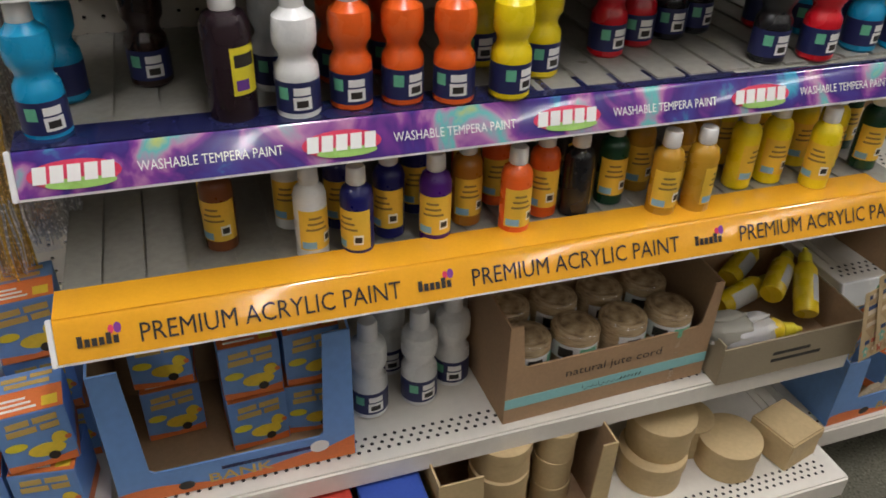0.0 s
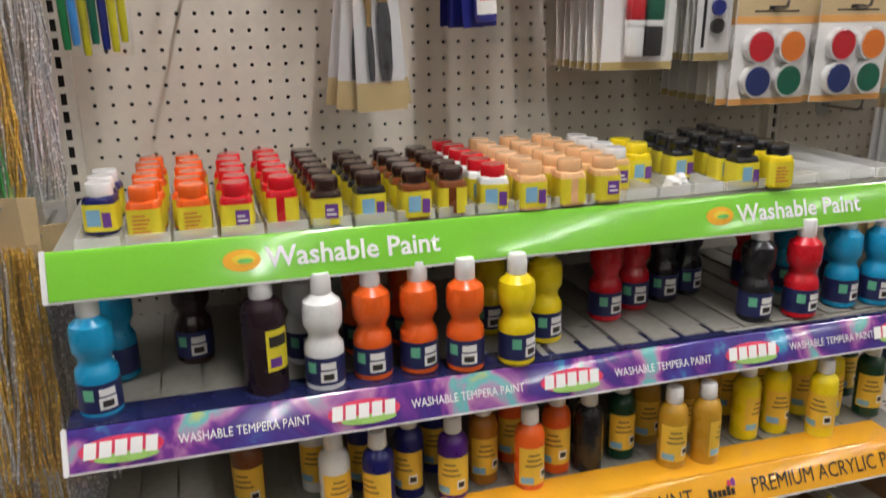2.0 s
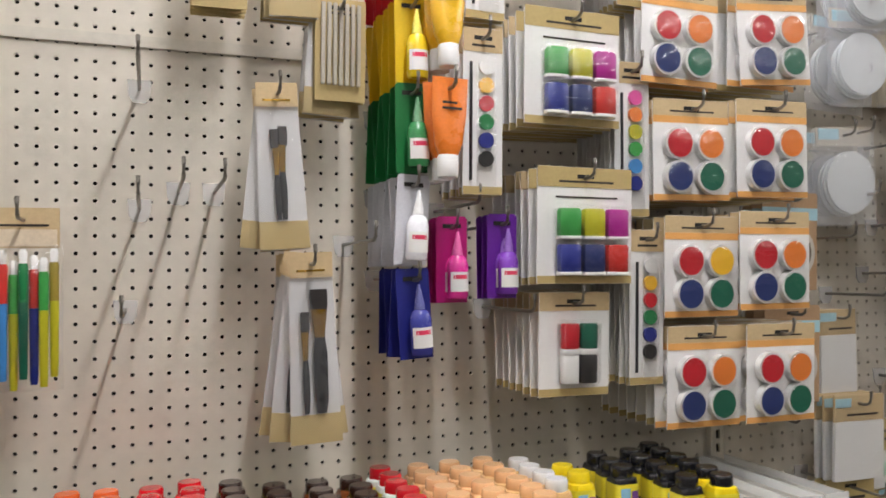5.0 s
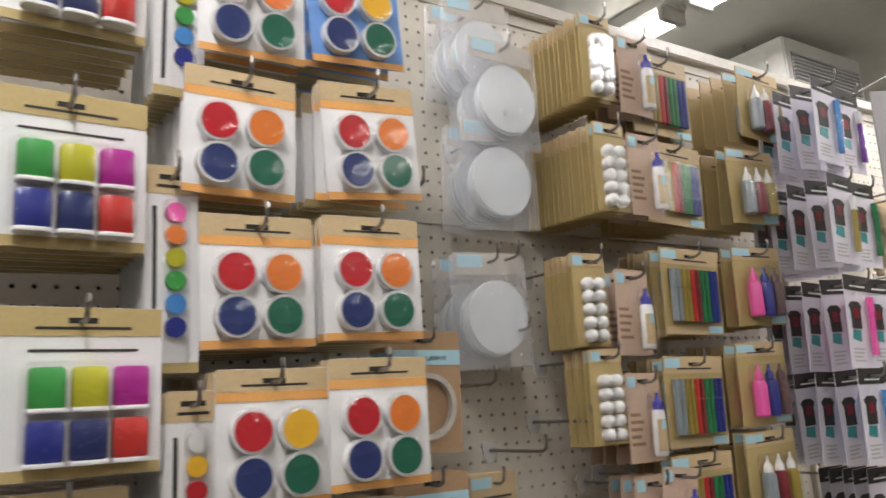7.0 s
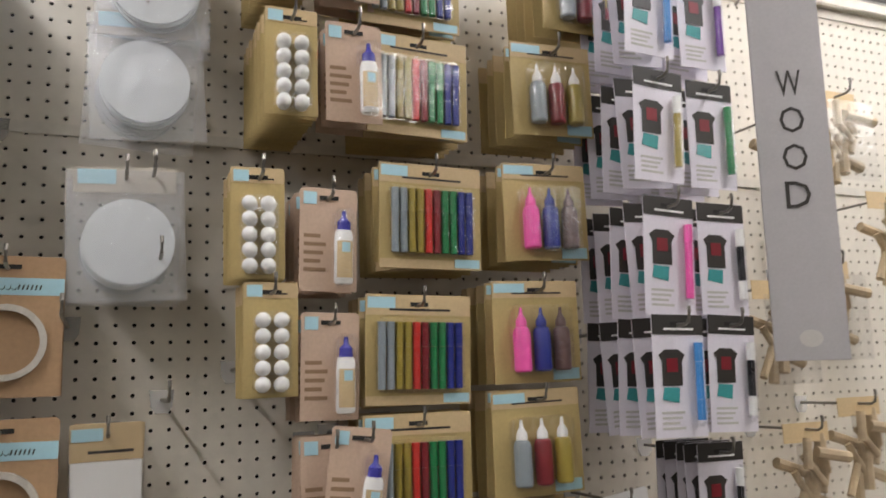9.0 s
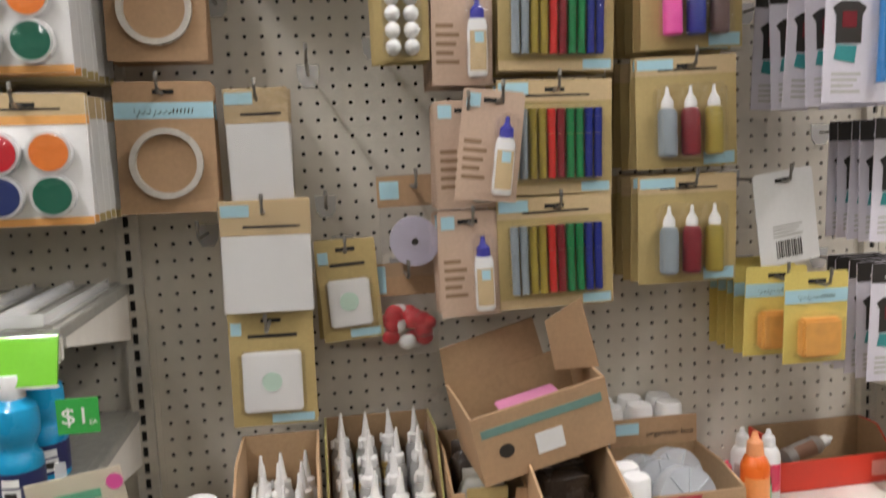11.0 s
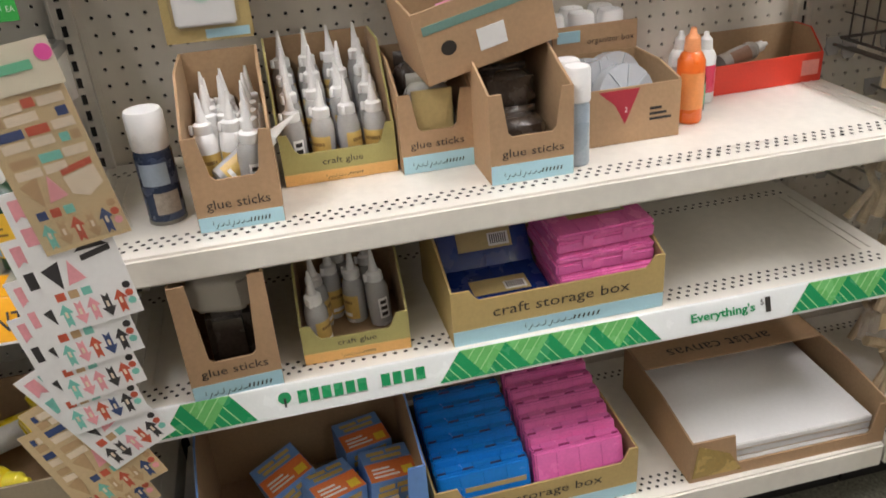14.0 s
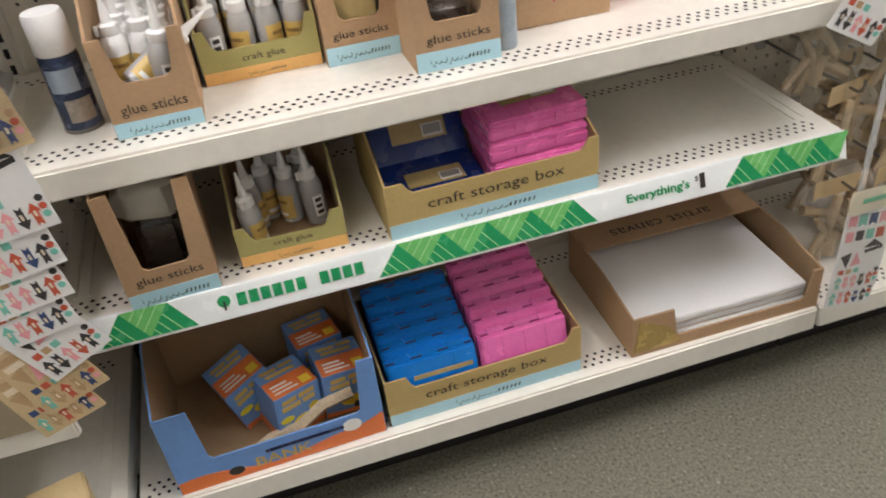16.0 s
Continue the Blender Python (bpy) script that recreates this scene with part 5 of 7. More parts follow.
for x, y, z, ry, rz in ((1.02, -0.30, 0.045, 80, 10), (0.99, -0.36, 0.04, 84, -20), (1.0, -0.26, 0.06, 75, 160), (1.08, -0.24, 0.05, 80, 30), (1.15, -0.37, 0.05, 60, 60)):
    copy_thing(YB, pose(x, y, LOW1 + z, 0, ry, rz))
pouch("cotton_bag", "clear bag of white cotton ropes", 0.10, 0.06, 0.05, clear("bag_film_white", (0.95, 0.95, 0.95), 0.1, 0.6), 21, "bag").matrix_basis = pose(1.00, -0.395, LOW1 + 0.04)
pouch("cotton_bag", "clear bag of pale cotton ropes", 0.08, 0.06, 0.04, clear("bag_film_grey", (0.7, 0.68, 0.6), 0.15, 0.5), 23, "bag").matrix_basis = pose(0.965, -0.39, LOW1 + 0.06)


# base shelf of the first bay: papier-mache boxes
def round_box(r, h):
    def build():
        ob = thing("round_paper_box", "plain kraft papier-mache round box with a lid", "round box", group="papier-mache boxes")
        part("box_body", lathe([(r * 0.95, 0), (r * 0.96, 0.002), (r * 0.96, h * 0.72)], 28), KRAFT_LIGHT, ob)
        part("box_lid", lathe([(r, h * 0.62), (r * 1.005, h * 0.63), (r, h * 0.985), (r * 0.97, h)], 28), KRAFT_LIGHT, ob)
        return ob
    return build


def square_box(w, h):
    ob = thing("square_paper_box", "plain kraft papier-mache square box with a lid", "square box", group="papier-mache boxes")
    part("box_body", bx(-w / 2 + 0.002, w / 2 - 0.002, -w / 2 + 0.002, w / 2 - 0.002, 0, h * 0.75, 0.002), KRAFT_LIGHT, ob)
    part("box_lid", bx(-w / 2, w / 2, -w / 2, w / 2, h * 0.6, h, 0.003), KRAFT_LIGHT, ob)
    return ob


for x, y, z, r, h in ((0.868, -0.400, 0, 0.0605, 0.066), (0.880, -0.390, 0.0662, 0.059, 0.072), (0.968, -0.355, 0, 0.047, 0.070), (1.016, -0.420, 0.0, 0.057, 0.066), (0.571, -0.395, 0, 0.050, 0.062), (0.571, -0.397, 0.0622, 0.050, 0.062), (0.573, -0.395, 0.1244, 0.050, 0.062), (0.668, -0.400, 0, 0.034, 0.062), (0.667, -0.400, 0.0622, 0.034, 0.062), (0.668, -0.401, 0.1244, 0.034, 0.062)):
    place("round_box_%s_%s" % (r, h), round_box(r, h), pose(x, y, BASE1 + z))
square_box(0.092, 0.068).matrix_basis = pose(1.138, -0.424, BASE1, 0, 0, 14)
kc = carton("paper_box_carton", "open kraft carton of papier-mache boxes", pose(0.440, -0.475, BASE1), 0.296, 0.26, 0.05, 0.195, 0.198, KRAFT_LIGHT, (0.078, 0.262, 0.03))
stack = (("blue", (0.03, 0.08, 0.4)), ("red", (0.55, 0.05, 0.03)), ("green", (0.05, 0.3, 0.08)), ("orange", (0.8, 0.25, 0.03)))
for i in range(20):
    nm, c = stack[(i + i // 10) % 4]
    t = thing("foam_sheet_pack", nm + " foam craft sheets stacked on the base shelf", "foam sheets", pose(0.295 + 0.105 * (i // 10), -0.49, BASE1 + 0.018 * (i % 10), 0, 0, 3 * math.sin(i)), "foam sheets")
    part("foam_sheet", bx(-0.07, 0.025, 0, 0.2, 0, 0.017, 0.002), M("foam_" + nm, c, 0.6), t)

# ---- things hanging on the pegboard ----
def peg_hook(length):
    def build():
        ob = thing("peg_hook", "steel peg hook with a clear plastic back plate", "hook", group="peg hooks")
        part("hook_wire", tube([(0, 0.0, 0), (0, -length * 0.5, 0.0), (0, -length + 0.012, 0.0), (0, -length + 0.004, 0.004), (0, -length, 0.018), (0, -length + 0.001, 0.026)], 0.0027, 8), STEEL, ob)
        part("back_plate", slab([(-0.017, 0.014), (0.017, 0.014), (0.015, -0.010), (0.009, -0.020), (-0.009, -0.020), (-0.015, -0.010)], -0.004, -0.0015), CLEAR_PLATE, ob, "clear plastic back plate")
        return ob
    return build


def hook_at(x, z, length):
    return place("hook_%.2f" % length, peg_hook(length), pose(x, 0, z))


REAR = {}
for rk, rn, rl, rc, rg, rw, rh in (("p4", "paint_pot_card", "paint pot card further back on the hook", "paint set", "paint pot cards", 0.140, 0.158), ("p4y", "paint_pot_card", "paint pot card further back on the hook", "paint set", "paint pot cards", 0.140, 0.158),
                                   ("p4b", "paint_pot_card", "blue paint pot card further back on the hook", "paint set", "paint pot cards", 0.140, 0.158), ("six", "six_colour_card", "six-colour card further back on the hook", "paint set", "six-colour cards", 0.160, 0.172),
                                   ("strip_a", "paint_strip_card", "paint strip card further back on the hook", "paint set", "paint strip cards", 0.062, 0.240), ("strip_b", "paint_strip_card", "paint strip card further back on the hook", "paint set", "paint strip cards", 0.062, 0.240),
                                   ("two_bottles", "small_pot_card", "small pot card further back on the hook", "paint set", "small pot cards", 0.120, 0.155)):
    REAR[rk] = (rn, rl, rc, rg, rw, rh, WHITE_CARD if rk != "p4b" else BANK_BLUE, TAN_CARD, 0.028, GOLD_CARD, 0.011)
for rk, rn, rl, rc, rg, rw, rh in (("pens", "glitter_pen_card", "glitter pen card further back on the hook", "pen set", "glitter pen cards", 0.165, 0.158), ("gl_a", "glitter_glue_card", "glitter glue card further back on the hook", "glitter glue set", "glitter glue cards", 0.148, 0.155),
                                   ("gl_b", "glitter_glue_card", "glitter glue card further back on the hook", "glitter glue set", "glitter glue cards", 0.148, 0.155), ("dots", "foam_dot_card", "foam ball card further back on the hook", "foam balls", "foam ball cards", 0.074, 0.155)):
    REAR[rk] = (rn, rl, rc, rg, rw, rh, GOLD_CARD, TAN_CARD, 0.028)


def hang(key, build, x, y, ztop, n=1, dy=0.012, length=None, tilt=0.0, drop=0.016, fan=1.2):
    """n cards on one hook, the front one at y, each a thing; the hook is a thing of its own."""
    length = length or max(0.10, -y + 0.03)
    hook_at(x, ztop - drop, length)
    for i in range(n):
        yy = y + i * dy
        if yy > -0.012:
            break
        w = math.sin(x * 40 + ztop * 30 + i * 2.7)
        rear = i > 1 and key in REAR
        place("rear_" + key if rear else key, (lambda: base_card(*REAR[key], slot=False)) if rear else build, pose(x + 0.0025 * w, yy, ztop - 0.0006 * (i % 3), 1.2, (tilt if i == 0 else 0) + fan * w, 1.5 * w))


def base_card(name, label, category, group, w, h, material, header=None, hh=0.03, foot=None, fh=0.012, t=0.0012, slot=True):
    """A flat printed card hanging from its top edge, facing -y."""
    ob = thing(name, label, category, group=group)
    part("card", slab([(-w / 2, -h), (w / 2, -h), (w / 2, -0.004), (w / 2 - 0.004, 0), (-w / 2 + 0.004, 0), (-w / 2, -0.004)], 0, t), material, ob)
    if header:
        part("header", bx(-w / 2 + 0.0004, w / 2 - 0.0004, -0.0008, -0.0001, -hh, -0.0005), header, ob, smooth=False)
        lines(ob, -w * 0.28, w * 0.3, -hh * 0.78, -hh * 0.55, -0.0009, 1, INK if header is not INK else INK_WHITE, "title_line")
    if foot:
        part("footer", bx(-w / 2 + 0.0004, w / 2 - 0.0004, -0.0008, -0.0001, -h + 0.0005, -h + fh), foot, ob, smooth=False)
    if slot:
        # flat black bar painted for the shaded slot opening
        part("hang_slot", bx(-0.014, 0.014, -0.0012, -0.0009, -0.017, -0.011, 0.0), HOLE_SHADE, ob, "punched hang slot", smooth=False)
    return ob


def blister(ob, x0, x1, z0, z1, d, material=None):
    part("blister", bx(x0, x1, -d, -0.0012, z0, z1, min(0.006, d * 0.4)), material or CLEAR, ob, "clear plastic blister")


POT = {k: M("pot_" + k, c, 0.35, coat=0.35, var=0.1) for k, c in (("red", (0.55, 0.012, 0.025)), ("orange", (0.82, 0.22, 0.035)), ("yellow", (0.88, 0.50, 0.03)), ("blue", (0.012, 0.03, 0.14)), ("green", (0.005, 0.12, 0.07)),
      ("lime", (0.04, 0.32, 0.06)), ("magenta", (0.42, 0.01, 0.26)), ("olive", (0.50, 0.48, 0.02)), ("navy", (0.012, 0.025, 0.12)), ("sky", (0.05, 0.25, 0.6)), ("black", (0.02, 0.02, 0.02)), ("pink", (0.85, 0.1, 0.4)),
      ("white", (0.8, 0.8, 0.78)), ("silver", (0.26, 0.30, 0.32)), ("gold", (0.32, 0.24, 0.035)), ("maroon", (0.20, 0.012, 0.02)), ("violet", (0.16, 0.03, 0.32)), ("umber", (0.10, 0.05, 0.045)), ("leaf", (0.01, 0.20, 0.06)), ("royal", (0.010, 0.022, 0.22)), ("scarlet", (0.55, 0.025, 0.02)), ("teal", (0.05, 0.30, 0.30)))}


POT_RIM = M("cloudy_pot_rim", (0.70, 0.69, 0.68), 0.3, var=0.05, coat=0.3)


def cover(cx, cz):
    """A low clear dome over a paint pot."""
    bm = lathe([(0.0272, 0.001), (0.0270, 0.0150), (0.0250, 0.0185), (0.016, 0.0200), (0.006, 0.0204)], 24)
    bm.transform(Matrix.Translation((cx, 0, cz)) @ Matrix.Rotation(radians(90), 4, "X"))
    return bm


def pots4(c2="orange", body="white"):
    def build():
        w, h = 0.140, 0.158
        ob = base_card("paint_pot_card", "card with four round paint pots under clear blisters", "paint set", "paint pot cards", w, h, WHITE_CARD if body == "white" else BANK_BLUE, TAN_CARD, 0.026, ORANGE_CARD, 0.010)
        part("orange_band", bx(-w / 2 + 0.0004, w / 2 - 0.0004, -0.0008, -0.0001, -0.037, -0.0262), ORANGE_CARD if body == "white" else BANK_BLUE, ob, smooth=False)
        for cx, cz, c in ((-0.030, -0.070, "red"), (0.028, -0.070, c2), (-0.030, -0.121, "blue"), (0.028, -0.121, "green")):
            rim = part("pot_rim", disc(cx, cz, 0.0252, -0.013, -0.001, 24), POT_RIM, ob, "cloudy white pot rim")
            part("paint_disc", disc(cx, cz, 0.0220, -0.0142, -0.0131, 24), POT[c], rim, c + " paint")
            part("pot_cover", cover(cx, cz), CLEAR, rim, "clear round cover")
        return ob
    return build


def six_card():
    w, h = 0.160, 0.172
    ob = base_card("six_colour_card", "card with six upright pots of poster paint", "paint set", "six-colour cards", w, h, WHITE_CARD, GOLD_CARD, 0.030, GOLD_CARD, 0.012)
    lines(ob, -0.05, 0.055, -0.046, -0.040, -0.0003, 1, INK)
    for r, row in enumerate((("lime", "olive", "magenta"), ("sky", "navy", "scarlet"))):
        for i, c in enumerate(row):
            cx = -0.034 + i * 0.040
            z1 = -0.062 - r * 0.052
            p = part("paint_pot", lathe([(0.0160, z1 - 0.040), (0.0175, z1 - 0.038), (0.0175, z1 - 0.004), (0.0150, z1)], 16, cx, -0.012, 1, 0.55, power=4), POT[c if c != "sky" else "royal"], ob, c + " paint pot")
            part("pot_lid", lathe([(0.0178, z1 - 0.0445), (0.0182, z1 - 0.044), (0.0182, z1 - 0.0405), (0.0178, z1 - 0.040)], 16, cx, -0.012, 1, 0.58, power=4), WHITE_PLASTIC, p, "white lid")
    blister(ob, -0.058, 0.068, -0.160, -0.056, 0.024)
    return ob


def dot_strip(cols, label):
    def build():
        w, h = 0.062, 0.240
        ob = base_card("paint_strip_card", label, "paint set", "paint strip cards", w, h, WHITE_CARD, TAN_CARD, 0.034, GOLD_CARD, 0.012)
        for i, c in enumerate(cols):
            d = part("paint_disc", disc(0.004, -0.056 - i * 0.0265, 0.0115, -0.006, -0.001, 16), POT[c], ob, c + " paint")
        part("brush_handle", tube([(-0.020, -0.004, -0.05), (-0.020, -0.004, -0.22)], 0.0022, 6), BLACK_PLASTIC, ob, "small paint brush")
        blister(ob, -0.012, 0.020, -0.232, -0.040, 0.010)
        return ob
    return build


BRISTLE = M("dark_bristle", (0.025, 0.02, 0.018), 0.8, var=0.3, scale=300, bump=0.3)
FERRULE = M("brass_ferrule", (0.75, 0.45, 0.08), 0.22, metal=0.9, var=0.1)


POUCH_FILM = clear("brush_pouch_film", (0.98, 0.98, 0.98), 0.08, 0.06)
POUCH_BACK = clear("brush_pouch_back", (0.95, 0.95, 0.95), 0.20, 0.55)


def brush_pack(wide):
    def build():
        h = 0.258 if wide else 0.235
        ob = thing("brush_pack", "clear pouch holding black-handled brushes with gold ferrules", "brush pack", group="brush packs")
        part("header", bx(-0.029, 0.029, 0, 0.001, -0.034, 0, 0.0003), TAN_CARD, ob, "tan printed header card")
        lines(ob, -0.020, 0.018, -0.026, -0.020, -0.0003, 1, FERRULE)
        part("pouch", crinkled(-0.029, 0.029, -h, -0.030, -0.007, 5.0 + wide, 0.002, 0.006), POUCH_FILM, ob, "clear plastic pouch")
        part("pouch_back", slab([(-0.029, -0.032), (0.029, -0.032), (0.035, -h), (-0.035, -h)], 0.0045, 0.005), POUCH_BACK, ob, "cloudy plastic back")
        part("foot_card", slab([(-0.0342, -h + 0.040), (0.0342, -h + 0.040), (0.0352, -h + 0.001), (-0.0352, -h + 0.001)], 0.001, 0.0018), GOLD_CARD, ob, "olive printed foot card")
        for x, z, k, a in (((0.008, -0.050, 1.0, 0), (-0.012, -0.080, 0.45, 1)) if wide else ((0.002, -0.062, 0.5, 3), (-0.006, -0.066, 0.42, -2))):
            q = 0.0105 * k + 0.001
            br = part("brush_handle", lathe([(q * 0.55, -h + 0.042), (q * 0.80, -h + 0.060), (q * 0.86, z - 0.085), (q * 0.62, z - 0.064)], 12, x, -0.001, 1, 0.6), BLACK_PLASTIC, ob, "black wooden handle")
            part("ferrule", lathe([(q * 0.60, z - 0.066), (q * 0.75, z - 0.050), (q * 1.0, z - 0.026)], 12, x, -0.001, 1, 0.45), FERRULE, br, "gold metal ferrule")
            part("bristles", lathe([(q * 1.0, z - 0.0265), (q * 1.08, z - 0.012), (q * 1.02, z)], 12, x + 0.0008 * a, -0.001, 1, 0.45, power=4), BRISTLE, br, "black bristles")
        return ob
    return build


def fingerpaint(col, name):
    def build():
        m = M("card_" + name, col, 0.35, var=0.1, coat=0.2)
        ob = base_card("squeeze_paint_card", name + " card holding a small squeeze paint bottle", "paint bottle", "squeeze paint cards", 0.048, 0.125, m)
        body = part("bottle_body", lathe([(0.0135, -0.118), (0.0155, -0.115), (0.0155, -0.070), (0.012, -0.060), (0.006, -0.055)], 16, 0.004, -0.014, 1, 0.8), M("bottle_" + name, tuple(min(1, c * 1.5 + 0.03) for c in col), 0.25, coat=0.3), ob)
        part("nozzle", lathe([(0.0075, -0.056), (0.007, -0.048), (0.003, -0.030), (0.002, -0.022)], 12, 0.004, -0.014), M("nozzle_" + name, tuple(min(1, c * 1.5 + 0.15) for c in col), 0.3), body, "pointed nozzle")
        part("label", ring_wall(0.0160, -0.108, -0.080, 8, -60, 60, 0.004, -0.014, 1, 0.8), INK_WHITE, body, "white label")
        part("label_line", ring_wall(0.0162, -0.090, -0.084, 4, -40, 40, 0.004, -0.014, 1, 0.8), LOGO_RED, body)
        return ob
    return build


def squeeze_tube(col, name):
    def build():
        ob = thing("paint_tube", name + " paint tube hanging cap down", "paint tube", group="hanging paint tubes")
        m = M("tube_" + name, col, 0.3, coat=0.3)
        bm = bmesh.new()
        rings = []
        for z, rx, ry in ((0, 0.026, 0.001), (-0.012, 0.026, 0.0015), (-0.05, 0.025, 0.009), (-0.09, 0.020, 0.014), (-0.105, 0.014, 0.013)):
            rings.append([bm.verts.new((rx * math.cos(math.pi / 8 * k), ry * math.sin(math.pi / 8 * k), z)) for k in range(16)])
        for a, b in zip(rings, rings[1:]):
            for k in range(16):
                bm.faces.new((a[k], b[k], b[(k + 1) % 16], a[(k + 1) % 16]))
        bm.faces.new(rings[0])
        bm.faces.new(rings[-1][::-1])
        bmesh.ops.recalc_face_normals(bm, faces=bm.faces[:])
        part("tube_body", bm, m, ob)
        part("cap", lathe([(0.0135, -0.135), (0.0145, -0.133), (0.0145, -0.107), (0.013, -0.105)], 16), WHITE_PLASTIC, ob, "white ribbed cap")
        lines(ob, -0.014, 0.014, -0.045, -0.030, -0.0105, 2, INK)
        return ob
    return build


def pens(cols, label):
    def build():
        w, h = 0.165, 0.158
        ob = base_card("glitter_pen_card", label, "pen set", "glitter pen cards", w, h, GOLD_CARD, TAN_CARD, 0.030, TAN_CARD, 0.014)
        part("logo_patch", bx(-w / 2 + 0.003, -w / 2 + 0.045, -0.0013, -0.0008, -0.020, -0.004), LBLUE, ob, smooth=False)
        part("price_patch", bx(w / 2 - 0.045, w / 2 - 0.004, -0.0013, -0.0008, -h + 0.003, -h + 0.016), LBLUE, ob, smooth=False)
        for i, c in enumerate(cols):
            cx = -0.060 + i * 0.0133
            p = part("pen_barrel", tube([(cx, -0.007, -0.135), (cx, -0.007, -0.075)], 0.0056, 10), POT[c], ob, c + " glitter pen")
            part("pen_cap", tube([(cx, -0.007, -0.0745), (cx, -0.007, -0.040)], 0.0060, 10), POT[c], p)
        blister(ob, -0.069, 0.069, -0.140, -0.034, 0.014)
        return ob
    return build


def three_bottles(cols, label):
    def build():
        w, h = 0.148, 0.155
        ob = base_card("glitter_glue_card", label, "glitter glue set", "glitter glue cards", w, h, GOLD_CARD, TAN_CARD, 0.026)
        part("logo_patch", bx(-w / 2 + 0.003, -w / 2 + 0.055, -0.0013, -0.0008, -0.018, -0.004), LBLUE, ob, smooth=False)
        part("price_patch", bx(w / 2 - 0.05, w / 2 - 0.004, -0.0013, -0.0008, -h + 0.003, -h + 0.020), LBLUE, ob, smooth=False)
        for i, c in enumerate(cols):
            cx = -0.034 + i * 0.034
            b = part("bottle_body", lathe([(0.011, -0.138), (0.0135, -0.135), (0.0135, -0.080), (0.011, -0.073), (0.006, -0.070)], 14, cx, -0.014), POT[c], ob, c + " glitter glue")
            part("nozzle", lathe([(0.0085, -0.071), (0.0085, -0.062), (0.003, -0.052), (0.002, -0.042)], 12, cx, -0.014), WHITE_PLASTIC if c in ("silver", "maroon", "gold") else POT[c], b, "nozzle cap")
        blister(ob, -0.052, 0.052, -0.143, -0.038, 0.028)
        return ob
    return build


def tube_pair_card():
    w, h = 0.120, 0.155
    ob = base_card("small_pot_card", "white card with red, white, green and black paint pots", "paint set", "small pot cards", w, h, WHITE_CARD, TAN_CARD, 0.028, GOLD_CARD, 0.012)
    for cx, a, b in ((-0.014, "red", "white"), (0.017, "green", "black")):
        for c, z1, z0 in ((a, -0.046, -0.083), (b, -0.092, -0.134)):
            p = part("paint_pot", lathe([(0.0130, z0), (0.0142, z0 + 0.002), (0.0142, z1 - 0.003), (0.0125, z1)], 16, cx, -0.011, 1, 0.6, power=3), POT[c], ob, c + " paint pot")
        part("pot_lid", lathe([(0.0146, -0.0915), (0.0150, -0.091), (0.0150, -0.084), (0.0146, -0.0835)], 16, cx, -0.011, 1, 0.6, power=3), WHITE_PLASTIC, ob, "white lid")
    blister(ob, -0.034, 0.036, -0.140, -0.040, 0.024)
    return ob


def glue_card():
    ob = base_card("craft_glue_card", "kraft card holding a small white glue bottle", "glue", "craft glue cards", 0.084, 0.148, M("pinkish_kraft_card", (0.58, 0.42, 0.31), 0.6, var=0.1, scale=20), None)
    part("logo_patch", bx(-0.037, -0.018, -0.0008, -0.0002, -0.024, -0.006), LBLUE, ob, smooth=False)
    lines(ob, -0.036, -0.004, -0.120, -0.060, -0.0003, 5, M("kraft_print", (0.30, 0.19, 0.11), 0.7))
    b = part("bottle_body", lathe([(0.011, -0.138), (0.0135, -0.135), (0.0135, -0.072), (0.011, -0.062)], 14, 0.018, -0.014, 1, 0.75), WHITE_PLASTIC, ob, "white glue bottle")
    part("nozzle", lathe([(0.0095, -0.062), (0.0095, -0.050), (0.004, -0.044), (0.003, -0.034)], 12, 0.018, -0.014), M("blue_cap", (0.05, 0.05, 0.35), 0.3), b, "blue nozzle cap")
    part("label", ring_wall(0.0139, -0.130, -0.078, 8, -55, 55, 0.018, -0.014, 1, 0.75), TAN_CARD, b, "tan label")
    part("label_mark", ring_wall(0.0141, -0.094, -0.080, 4, -22, 30, 0.018, -0.014, 1, 0.75), LBLUE, b)
    blister(ob, 0.002, 0.036, -0.142, -0.030, 0.028)
    return ob


def dots_card():
    ob = base_card("foam_dot_card", "gold card with ten white foam balls", "foam balls", "foam ball cards", 0.074, 0.155, GOLD_CARD, TAN_CARD, 0.022)
    part("logo_patch", bx(-0.033, -0.012, -0.0013, -0.0008, -0.020, -0.004), LBLUE, ob, smooth=False)
    for i in range(2):
        for j in range(5):
            bm = bmesh.new()
            bmesh.ops.create_uvsphere(bm, u_segments=12, v_segments=8, radius=0.0105, matrix=Matrix.Translation((-0.0125 + 0.025 * i, -0.010, -0.052 - 0.0215 * j)))
            part("foam_ball", bm, WHITE_CARD, ob, "white foam ball")
    blister(ob, -0.026, 0.026, -0.150, -0.040, 0.022)
    return ob


